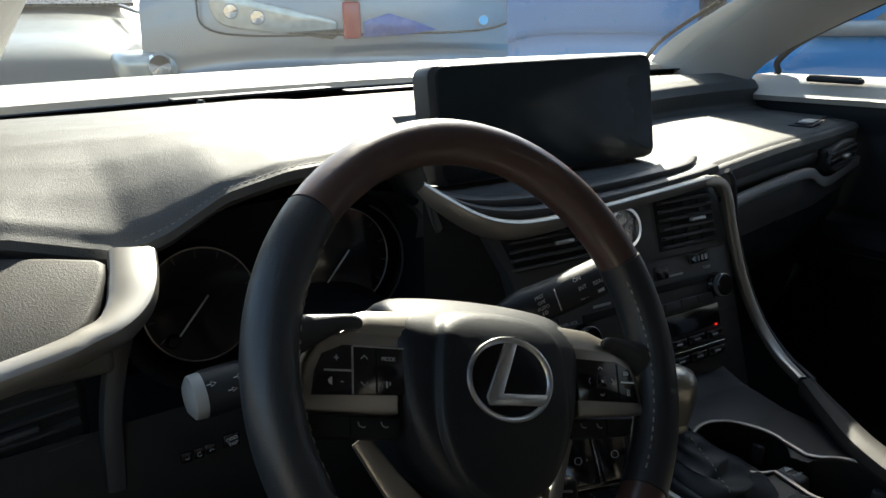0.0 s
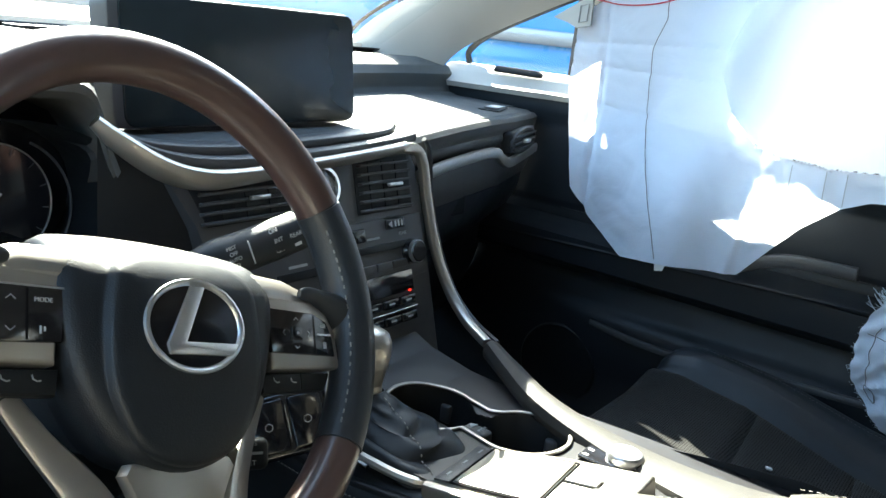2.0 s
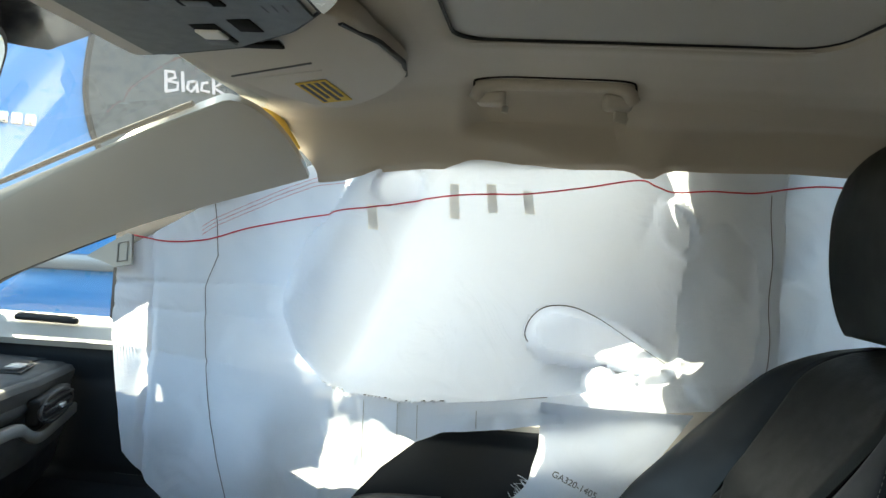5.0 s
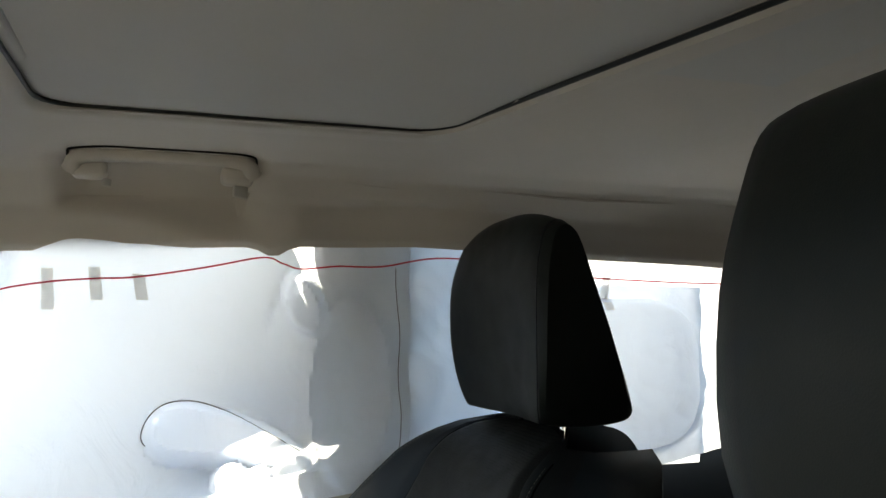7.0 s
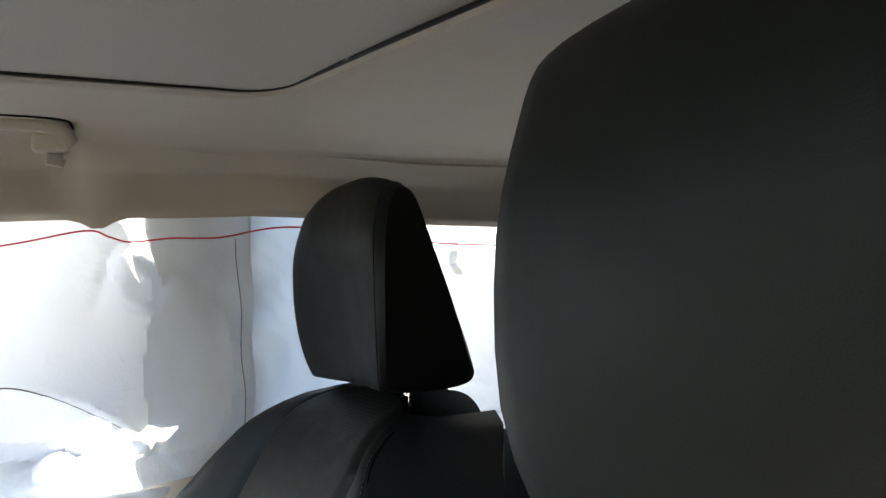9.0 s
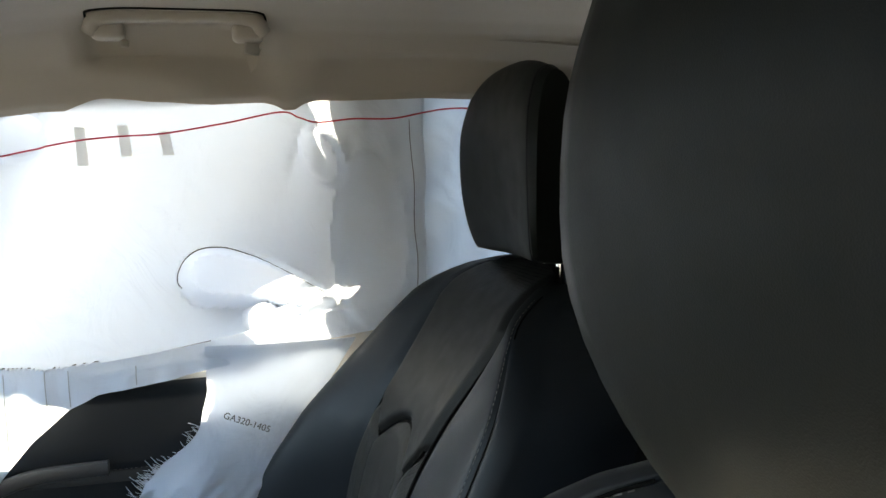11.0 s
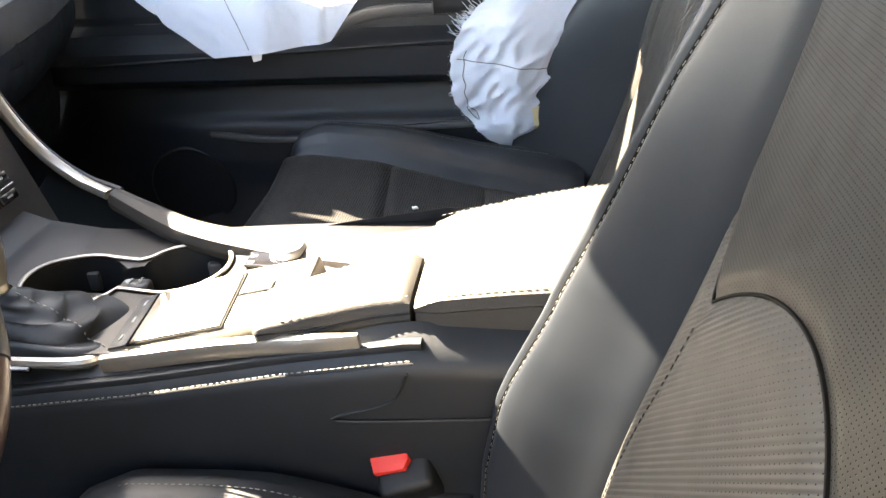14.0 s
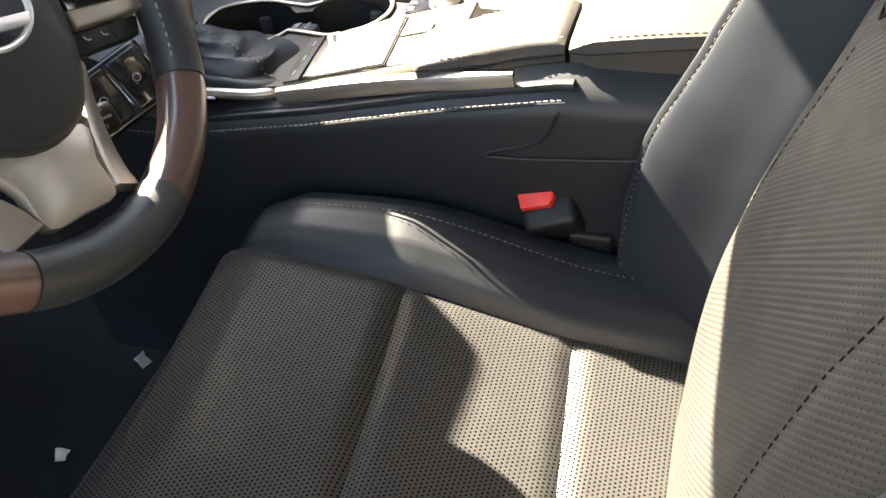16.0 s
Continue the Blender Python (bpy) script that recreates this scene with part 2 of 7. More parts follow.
GRAVEL = mat("dusty_gravel", (0.17, 0.155, 0.13), 0.95, 0, 0.9, 30, 0.35, 2)
BODY_PAINT = mat("dark_body_paint", (0.05, 0.05, 0.055), 0.35, 0.3, 0, 1, 0.1, 4, coat=0.6)
WINDSCREEN = glass("windscreen_glass", (0.93, 0.96, 0.95), 0.0, 0.022)
SIDE_GLASS = glass("side_window_glass", (0.92, 0.95, 0.94), 0.0, 0.008)
MIRROR = mat("mirror_silvering", (0.86, 0.90, 0.89), 0.02, 1.0, 0, 1, 0.01, 3)
RED_LED = glow("red_indicator_light", (1.0, 0.03, 0.02), 0.2)
FACE = mat("silver_clock_face", (0.16, 0.17, 0.17), 0.35, 0.4, 0, 1, 0.1, 60)


# ---------- mesh helpers ----------
def lerp(x, xs, ys):
    return float(np.interp(x, xs, ys))


def sstep(a, b, x):
    t = min(1, max(0, (x - a) / (b - a)))
    return t * t * (3 - 2 * t)


def smooth_line(pts, n=8, closed=False):
    """A curve through the points."""
    p = [Vector(q) for q in pts]
    out = []
    m = len(p)
    for i in range(m if closed else m - 1):
        a, b, c, d = (p[(i - 1) % m] if closed or i else p[0] * 2 - p[1]), p[i], p[(i + 1) % m], (p[(i + 2) % m] if closed or i + 2 < m else p[-1] * 2 - p[-2])
        for k in range(n):
            t = k / n
            out.append(0.5 * (2 * b + (c - a) * t + (2 * a - 5 * b + 4 * c - d) * t * t + (3 * b - a - 3 * c + d) * t ** 3))
    if not closed:
        out.append(p[-1].copy())
    return out


def build(name, bm, material, parent=None, label="", smooth=True, sharp=None):
    me = bpy.data.meshes.new(name)
    bmesh.ops.recalc_face_normals(bm, faces=bm.faces)
    bm.to_mesh(me)
    bm.free()
    if smooth:
        me.polygons.foreach_set("use_smooth", [True] * len(me.polygons))
        me.set_sharp_from_angle(angle=radians(sharp or 42))
    me.materials.append(material)
    ob = new(name, me)
    if parent:
        ob.parent = parent
    if label:
        ob["label"] = label
    return ob


def part(name, bm, material, parent, label="", smooth=True, sharp=None):
    return build(name, bm, material, parent, label, smooth, sharp)


def thing(name, label, category, group="", kind="", m=None):
    e = new(name)
    e.empty_display_size = 0.05
    if m is not None:
        e.matrix_world = m
    return tagged(e, label, category, group, kind)


def grid(f, nu, nv, su=1.0, sv=1.0, keep=None, flat=None):
    """A sheet from f(u, v) for u, v in 0..1; its UV map is in metres (su, sv: size, or flat(place))."""
    bm = bmesh.new()
    uvl = bm.loops.layers.uv.new("UVMap")
    vs = [[bm.verts.new(f(i / nu, j / nv)) for j in range(nv + 1)] for i in range(nu + 1)]
    for i in range(nu):
        for j in range(nv):
            if keep and not keep((i + 0.5) / nu, (j + 0.5) / nv):
                continue
            q = [(i, j), (i + 1, j), (i + 1, j + 1), (i, j + 1)]
            fa = bm.faces.new([vs[a][b] for a, b in q])
            for lo, (a, b) in zip(fa.loops, q):
                lo[uvl].uv = flat(lo.vert.co) if flat else (a / nu * su, b / nv * sv)
    loose = [v for v in bm.verts if not v.link_faces]
    bmesh.ops.delete(bm, geom=loose, context="VERTS")
    return bm


def slab(f, nu, nv, thick, su=1.0, sv=1.0, keep=None):
    """The same sheet with a thickness."""
    bm = grid(f, nu, nv, su, sv, keep)
    bmesh.ops.recalc_face_normals(bm, faces=bm.faces)
    bmesh.ops.solidify(bm, geom=bm.faces[:], thickness=thick)
    return bm


def loft(rings, cap=True, closed=True):
    bm = bmesh.new()
    vs = [[bm.verts.new(p) for p in r] for r in rings]
    n = len(rings[0])
    for a, b in zip(vs, vs[1:]):
        for k in range(n if closed else n - 1):
            bm.faces.new((a[k], a[(k + 1) % n], b[(k + 1) % n], b[k]))
    if cap and closed:
        bm.faces.new(vs[0][::-1])
        bm.faces.new(vs[-1])
    return bm


def tube(pts, r, n=10, closed=False, flat=1.0, up=None):
    """A tube along the points; r: radius or one per point; flat: height over width."""
    pts = [Vector(p) for p in pts]
    m = len(pts)
    rs = r if isinstance(r, (list, tuple)) else [r] * m
    rings = []
    ref = Vector(up) if up else None
    side = None
    for i, p in enumerate(pts):
        a, b = (pts[(i - 1) % m], pts[(i + 1) % m]) if closed else (pts[max(0, i - 1)], pts[min(m - 1, i + 1)])
        t = (b - a).normalized()
        if ref is not None:
            s = t.cross(ref).normalized()
        elif side is None:
            s = t.orthogonal().normalized()
        else:
            s = (side - t * side.dot(t)).normalized()
        side = s
        w = s.cross(t).normalized()
        rings.append([p + rs[i] * (math.cos(2 * math.pi * k / n) * s + flat * math.sin(2 * math.pi * k / n) * w) for k in range(n)])
    if closed:
        bm = loft(rings + [rings[0]], cap=False)
        bmesh.ops.remove_doubles(bm, verts=bm.verts, dist=1e-6)
        return bm
    return loft(rings)


def band(pts, w, h, up=(0, 0, 1), bev=0.3, side=None):
    """A flat bar with rounded corners swept along the points: w across, h along up."""
    pts = [Vector(p) for p in pts]
    up = Vector(up)
    rings = []
    for i, p in enumerate(pts):
        t = (pts[min(len(pts) - 1, i + 1)] - pts[max(0, i - 1)]).normalized()
        s = t.cross(up).normalized()
        u = s.cross(t).normalized()
        ww = w[i] if isinstance(w, list) else w
        hh = h[i] if isinstance(h, list) else h
        a, b, c = ww / 2, hh / 2, min(ww, hh) * bev
        prof = [(a - c, b), (a - c * .3, b - c * .3), (a, b - c), (a, -b + c), (a - c * .3, -b + c * .3), (a - c, -b), (-a + c, -b), (-a + c * .3, -b + c * .3), (-a, -b + c), (-a, b - c), (-a + c * .3, b - c * .3), (-a + c, b)]
        rings.append([p + s * x + u * y for x, y in prof])
    return loft(rings)


def rbox(size, at=(0, 0, 0), bevel=0.004, seg=3, m=None):
    bm = bmesh.new()
    bmesh.ops.create_cube(bm, size=1)
    bmesh.ops.scale(bm, vec=size, verts=bm.verts)
    if bevel:
        bmesh.ops.bevel(bm, geom=bm.edges[:], offset=min(bevel, min(size) * 0.49), segments=seg, affect="EDGES", profile=0.5)
    if m is not None:
        bmesh.ops.transform(bm, matrix=m, verts=bm.verts)
    bmesh.ops.translate(bm, vec=at, verts=bm.verts)
    return bm


def plate(outline, z0, z1, bevel=0.002, seg=2):
    """A flat piece of the given outline (x, y) between z0 and z1, its edges rounded."""
    bm = bmesh.new()
    f = bm.faces.new([bm.verts.new((x, y, z0)) for x, y in outline])
    r = bmesh.ops.extrude_face_region(bm, geom=[f])
    vs = [v for v in r["geom"] if isinstance(v, bmesh.types.BMVert)]
    bmesh.ops.translate(bm, vec=(0, 0, z1 - z0), verts=vs)
    if bevel:
        top = [e for e in bm.edges if all(abs(v.co.z - z1) < 1e-6 for v in e.verts)]
        bmesh.ops.bevel(bm, geom=top, offset=bevel, segments=seg, affect="EDGES", profile=0.5)
    return bm


def lathe(profile, n=24, m=None):
    """A turned piece about z from (radius, z) pairs."""
    rings = [[(r * math.cos(2 * math.pi * k / n), r * math.sin(2 * math.pi * k / n), z) for k in range(n)] for r, z in profile]
    bm = loft(rings, cap=True)
    if m is not None:
        bmesh.ops.transform(bm, matrix=m, verts=bm.verts)
    return bm


def moved(bm, m):
    bmesh.ops.transform(bm, matrix=m, verts=bm.verts)
    return bm


def rrect(w, h, r, n=5, cx=0.0, cy=0.0):
    out = []
    for ox, oy, a in ((w / 2 - r, h / 2 - r, 0), (-w / 2 + r, h / 2 - r, 90), (-w / 2 + r, -h / 2 + r, 180), (w / 2 - r, -h / 2 + r, 270)):
        for k in range(n + 1):
            t = radians(a + 90 * k / n)
            out.append((cx + ox + r * math.cos(t), cy + oy + r * math.sin(t)))
    return out


def stitches(pts, length=0.0045, gap=0.003, r=0.0006, lift=(0, 0, 0.0008)):
    """A row of thread dashes along a line."""
    pts = [Vector(p) + Vector(lift) for p in pts]
    bm = bmesh.new()
    left, on, start = length, True, pts[0]
    for a, b in zip(pts, pts[1:]):
        d = (b - a).length
        if d < 1e-7:
            continue
        t, pos = (b - a) / d, 0.0
        while pos < d:
            step = min(left, d - pos)
            if on and step > length * 0.4:
                p, q = a + t * pos, a + t * (pos + step)
                s = t.orthogonal().normalized()
                w = t.cross(s)
                ring = [[bm.verts.new(c + r * (math.cos(k * 1.5708) * s + math.sin(k * 1.5708) * w)) for k in range(4)] for c in (p, q)]
                for k in range(4):
                    bm.faces.new((ring[0][k], ring[0][(k + 1) % 4], ring[1][(k + 1) % 4], ring[1][k]))
                bm.faces.new(ring[0][::-1])
                bm.faces.new(ring[1])
            pos += step
            left -= step
            if left < 1e-7:
                on = not on
                left = length if on else gap
    return bm


def lettering(text, size, m, parent, material=PRINT, name="print", depth=0.0002, shear=0.0):
    cu = bpy.data.curves.new(name, "FONT")
    cu.body, cu.size, cu.extrude, cu.shear = text, size, depth, shear
    cu.align_x, cu.align_y = "CENTER", "CENTER"
    tmp = bpy.data.objects.new(name, cu)
    scene.collection.objects.link(tmp)
    dg = bpy.context.evaluated_depsgraph_get()
    me = bpy.data.meshes.new_from_object(tmp.evaluated_get(dg))
    bpy.data.objects.remove(tmp)
    me.name = name
    me.transform(m)
    me.materials.clear()
    me.materials.append(material)
    ob = new(name, me)
    ob.parent = parent
    return ob


def chevron(w, turn):
    """A thin arrow mark w wide that points up, turned by so many degrees."""
    return moved(tube([(-w / 2, -w * 0.22, 0), (0, w * 0.22, 0), (w / 2, -w * 0.22, 0)], 0.00032, 5), pose(0, 0, 0, 0, 0, turn))


def basis(origin, xaxis, up):
    """A pose whose x runs along xaxis and whose z points as near to up as it can."""
    x = Vector(xaxis).normalized()
    z = Vector(up)
    z = (z - x * z.dot(x)).normalized()
    y = z.cross(x)
    return Matrix(((x.x, y.x, z.x, origin[0]), (x.y, y.y, z.y, origin[1]), (x.z, y.z, z.z, origin[2]), (0, 0, 0, 1)))


# ---------- outside: ground ----------
def ground_height(u, v):
    return Vector(((u - 0.5) * 600, (v - 0.5) * 600, -0.02))


tagged(build("ground", grid(ground_height, 60, 60), GRAVEL), "dusty grey-brown gravel of a storage lot", "ground", kind="structure")


HILL = mat("dry_brown_hillside", (0.13, 0.112, 0.090), 0.95, 0, 0.0, 1, 0.35, 0.15)
hill = grid(lambda u, v: Vector(((70 + 12 * v) * math.cos(2 * math.pi * u), (70 + 12 * v) * math.sin(2 * math.pi * u), -0.1 + (15 + 3 * noise.noise(Vector((6 * math.cos(2 * math.pi * u), 6 * math.sin(2 * math.pi * u), 1.0)))) * v)), 120, 6)
tagged(build("backdrop", hill, HILL), "dry brown hillside round the storage lot", "hillside", kind="structure")


# ---------- cabin shell ----------
def head_bottom(y):
    return lerp(y, [-1.9, -1.13, -0.92, -0.66, -0.47, -0.17, -0.01, 0.06], [1.35, 1.384, 1.391, 1.401, 1.395, 1.382, 1.359, 1.355])


def head_section(y):
    """Half cross-section of the headliner, from the middle to the right edge above the curtain."""
    f = sstep(-0.30, 0.06, y)
    r = sstep(-1.2, -1.9, y)
    dz = -0.045 * f - 0.10 * r
    zb = head_bottom(y)
    return [(0.0, 1.517 + dz), (0.15, 1.515 + dz), (0.30, 1.509 + dz), (0.36, 1.505 + dz), (0.43, 1.501 + dz), (0.49, 1.496 + dz * 0.9), (0.535, 1.489 + dz * 0.8), (0.565, 1.478 + dz * 0.7),
            (0.585, 1.458 + dz * 0.5), (0.600, zb + 0.052), (0.609, zb + 0.028), (0.615, zb + 0.008), (0.622, zb), (0.634, zb + 0.004)]


def head_point(u, v):
    y = 0.07 - 1.97 * v
    s = head_section(y)
    a = (u - 0.5) * 2
    k = abs(a) * (len(s) - 1)
    i = min(len(s) - 2, int(k))
    t = k - i
    x, z = s[i][0] * (1 - t) + s[i + 1][0] * t, s[i][1] * (1 - t) + s[i + 1][1] * t
    if a > 0:
        # kink and sag where the curtain tore out below the grab handle
        z -= 0.013 * math.exp(-((y + 0.475) / 0.018) ** 2) * sstep(0.60, 0.62, x)
        x -= 0.010 * math.exp(-((y + 0.50) / 0.03) ** 2) * sstep(0.56, 0.61, x)
        x += 0.006 * math.sin(y * 19) * sstep(0.585, 0.61, x)
        # pocket behind the grab handle
        q = sstep(-0.215, -0.245, y) * (1 - sstep(-0.435, -0.465, y)) * sstep(0.52, 0.55, x) * (1 - sstep(0.595, 0.61, x))
        x += 0.022 * q
        z += 0.008 * q
    y -= 0.085 * sstep(1.465, 1.36, z) * max(0.0, 1 - v * 12)
    return Vector((x if a > 0 else -x + 0.0, y, z))


SR = (-0.37, 0.405, -0.640, -0.225)   # sunroof opening: left, right, back, front


def sr_back(x):
    """The slightly slanting rear edge of the opening."""
    return SR[2] - 0.25 * (SR[1] - x)


def not_sunroof(u, v):
    p = head_point(u, v)
    inx, iny = SR[0] < p.x < SR[1], sr_back(p.x) < p.y < SR[3]
    return not (inx and iny)


headliner = tagged(build("ceiling", grid(head_point, 132, 150, keep=not_sunroof), FABRIC), "beige-grey cloth headliner, creased and torn along the side", "headliner", kind="structure")
part("fold", tube(smooth_line([(0.563, -0.452, 1.4895), (0.566, -0.507, 1.482), (0.571, -0.57, 1.476), (0.574, -0.622, 1.473), (0.573, -0.70, 1.475), (0.572, -0.778, 1.474), (0.574, -0.86, 1.470), (0.574, -0.931, 1.4695), (0.574, -1.02, 1.472), (0.573, -1.106, 1.474), (0.572, -1.4, 1.46)], 6), 0.0032, 8), FABRIC, headliner, "loose fold of headliner cloth")
# outer roof keeps the sun out
tagged(build("roof", slab(lambda u, v: Vector(((u - 0.5) * 1.31, 0.06 - 1.98 * v, 1.60 - 0.07 * (2 * u - 1) ** 4 - 0.04 * sstep(0.85, 1, v) - 0.07 * sstep(0.16, 0.0, v))), 30, 30, 0.012), BODY_PAINT), "dark painted steel car roof", "roof", kind="structure")
# sunshade panel above the opening, its dark seal and the lip round it
shade = thing("sunshade", "closed grey cloth sunroof shade in the headliner", "sunshade")
part("panel", slab(lambda u, v: Vector((-0.40 + 0.845 * u, -0.20 - 0.68 * v, 1.5215 - 0.010 * (2 * u - 1) ** 2)), 40, 30, 0.006), SHADE_CLOTH, shade)
part("front_pull", rbox((0.60, 0.030, 0.012), (-0.02, -0.226, 1.514), 0.006), SHADE_CLOTH, shade)


def opening(inset, z):
    l, r, b, f = SR
    c = 0.045
    pts = []
    for cx, cy, a in ((r - c, f - c, 0), (l + c, f - c, 90), (l + c, b + c, 180), (r - c, b + c, 270)):
        for k in range(7):
            t = radians(a + 15 * k)
            px, py = cx + (c + inset) * math.cos(t), cy + (c + inset) * math.sin(t)
            pts.append(Vector((px, py - (0.25 * (SR[1] - px) if a >= 180 else 0.0), z)))
    return pts


def head_z(x):
    return lerp(abs(x), [0, 0.15, 0.30, 0.36, 0.43], [1.517, 1.515, 1.509, 1.505, 1.501])


def lip(off, dz):
    return [Vector((p.x, p.y, head_z(p.x) - 0.045 * sstep(-0.30, 0.06, p.y) + dz)) for p in opening(off, 0)]


part("seal", tube(lip(-0.004, 0.0055), 0.0026, 8, closed=True), PLASTIC, shade, "black rubber seal")
ring_out, ring_in = lip(0.030, -0.0005), lip(-0.004, 0.004)
part("opening_lip", loft([ring_out, lip(0.012, -0.0012), lip(0.001, -0.0008), ring_in, lip(-0.004, 0.010)], cap=False), FABRIC, shade)

# windscreen and its dark edge
WS_TOP, WS_BOT = (0.055, 1.478), (0.83, 1.125)


def screen_point(u, v):
    x = -0.69 + 1.40 * u
    half = 0.69 - 0.13 * v
    x = 0.01 + (2 * u - 1) * half
    k = (2 * u - 1) ** 2
    y = WS_BOT[0] * (1 - v) + WS_TOP[0] * v - 0.10 * k * (1 - 0.5 * v)
    z = WS_BOT[1] * (1 - v) + WS_TOP[1] * v + 0.03 * math.sin(math.pi * v) - 0.02 * k * v
    return Vector((x, y, z))


ws = build("window_1", grid(screen_point, 30, 20), WINDSCREEN)
ws.visible_shadow = False
tagged(ws, "dusty sloping windscreen", "windscreen", kind="structure")
part("frit_band", slab(lambda u, v: screen_point(u, -0.03 + 0.055 * v) + Vector((0, -0.004, -0.004)), 40, 2, 0.002), PIANO, ws, "black edge strip at the foot of the glass")
# mostly hidden patch, added to cast the shade edge on the driver's backrest
part("shade_patch", slab(lambda u, v: screen_point(0.37 + 0.32 * u, 1.0 - (0.166 - 0.03 * (2 * u - 1) ** 4) * v) + Vector((0, -0.003, -0.004)), 20, 6, 0.002), PIANO, ws, "black patch added behind the mirror to shade the driver's backrest")
tagged(build("cowl", slab(lambda u, v: screen_point(u, 0.0) + Vector((0, 0.03 + 0.14 * v, 0.012 + 0.018 * v)), 40, 4, 0.01), SILL_BEIGE), "sunlit grey scuttle panel below the windscreen", "scuttle", kind="structure")
tagged(build("bonnet", slab(lambda u, v: Vector((0.01 + (2 * u - 1) * (0.80 - 0.08 * v), 0.95 + 1.0 * v, 1.09 + 0.02 * math.sin(3 * v) - 0.22 * v * v - 0.08 * (2 * u - 1) ** 4)), 30, 16, 0.012), BODY_PAINT), "dark painted bonnet", "bonnet", kind="structure")


# pillars
def pillar_points(sign):
    up = smooth_line([(0.655, 0.86, 1.10), (0.620, 0.731, 1.194), (0.560, 0.369, 1.341), (0.525, 0.200, 1.403), (0.503, 0.085, 1.443)], 8)
    lo = smooth_line([(0.690, 0.70, 1.02), (0.670, 0.600, 1.105), (0.665, 0.517, 1.168), (0.645, 0.268, 1.274), (0.615, -0.004, 1.359)], 8)
    def f(u, v):
        i = v * (len(up) - 1)
        k = min(len(up) - 2, int(i))
        t = i - k
        a, b = up[k].lerp(up[k + 1], t), lo[k].lerp(lo[k + 1], t)
        p = a.lerp(b, u)
        w = math.sin(math.pi * min(1, max(0, u)))
        p += Vector((-0.021, -0.010, 0.024)) * w ** 0.75
        p += Vector((-0.03, -0.02, -0.02)) * math.exp(-(v / 0.12) ** 2) * u
        if sign < 0:
            p.x = 0.02 - p.x
        return p
    return f


for sign, nm in ((1, "pillar_right"), (-1, "pillar_left")):
    pl = build(nm, slab(pillar_points(sign), 14, 40, -0.012 * sign), PILLAR_TRIM)
    tagged(pl, "beige-grey plastic windscreen pillar trim" + (", scuffed, its upper end torn from the headliner" if sign > 0 else ""), "pillar trim", kind="structure")
edge = pillar_points(1)
tagged(build("windscreen_seal", tube([edge(-0.03, v) + Vector((0.004, 0.010, 0.004)) for v in np.linspace(0.06, 0.93, 40)], 0.0040, 8), SEAM), "black rubber seal beside the windscreen pillar", "windscreen seal", kind="structure")
# yellow padding that shows where the pillar trim ends
foam = build("foam_padding", tube(smooth_line([(0.560, 0.066, 1.462), (0.572, 0.046, 1.446), (0.584, 0.026, 1.425), (0.600, 0.008, 1.398)], 5), [0.006, 0.010, 0.011, 0.011, 0.010, 0.009, 0.010, 0.009, 0.008, 0.008, 0.007, 0.006, 0.005, 0.005, 0.004, 0.003], 8, flat=0.5), FOAM)
tagged(foam, "torn yellow foam at the top of the pillar trim", "padding")

# side wall of the body, window frames and floor
tagged(build("floor", slab(lambda u, v: Vector((-0.78 + 1.56 * u, 0.95 - 2.9 * v, 0.36 + 0.16 * sstep(0.30, 0.60, 0.95 - 2.9 * v) + 0.03 * math.sin(20 * u) * 0.1 + 0.16 * math.exp(-((u - 0.5) / 0.09) ** 4))), 40, 40, 0.03), CARPET), "black carpeted car floor", "floor", kind="structure")
tagged(build("bulkhead", slab(lambda u, v: Vector((-0.78 + 1.56 * u, 0.93, 0.33 + 0.75 * v)), 4, 4, 0.03), PLASTIC), "dark bulkhead behind the dashboard", "wall", kind="structure")
tagged(build("tailgate", slab(lambda u, v: Vector((-0.74 + 1.48 * u, -1.95 + 0.05 * v, 0.33 + 1.15 * v)), 4, 4, 0.03), PLASTIC), "dark closed rear of the cabin", "wall", kind="structure")
tagged(build("body_side_left", slab(lambda u, v: Vector((-0.76 + 0.12 * v * v, -0.66 - 1.30 * u, 0.33 + 1.12 * v)), 8, 10, 0.03), PLASTIC), "dark rear side of the cabin", "wall", kind="structure")
tagged(build("sill_left", rbox((0.14, 1.5, 0.16), (-0.76, 0.1, 0.36), 0.03), BODY_PAINT), "dark painted door sill", "sill", kind="structure")
# unseen driver's door, added to hold back light from the left
tagged(build("unseen_door_left", slab(lambda u, v: Vector((-0.800 - 0.02 * math.sin(math.pi * v) + 0.125 * v * v, 0.66 - 0.86 * u, 0.36 + 1.10 * v)), 16, 16, 0.03, keep=lambda u, v: v < 0.57 or u < 0.10), PLASTIC), "unseen dark driver's door with an open window, added to hold back light from the left", "car door", kind="structure")
# unseen pillar, made extra wide to keep light off the driver's headrest
tagged(build("shade_pillar_left", slab(lambda u, v: Vector((-0.790 + 0.115 * v * v, -0.20 - 0.50 * u, 0.45 + 1.02 * v)), 6, 12, 0.03), TRIM_BEIGE), "unseen beige-grey pillar behind the driver's door, widened to shade the headrest", "pillar", kind="structure")
tagged(build("roof_rail_left", tube(smooth_line([(-0.715, 0.66, 1.09), (-0.695, 0.35, 1.30), (-0.665, 0.02, 1.45), (-0.655, -0.5, 1.505), (-0.655, -1.2, 1.50), (-0.68, -1.9, 1.40)], 8), 0.028, 10, flat=0.9), BODY_PAINT), "dark painted roof rail over the driver's window", "roof rail", kind="structure")
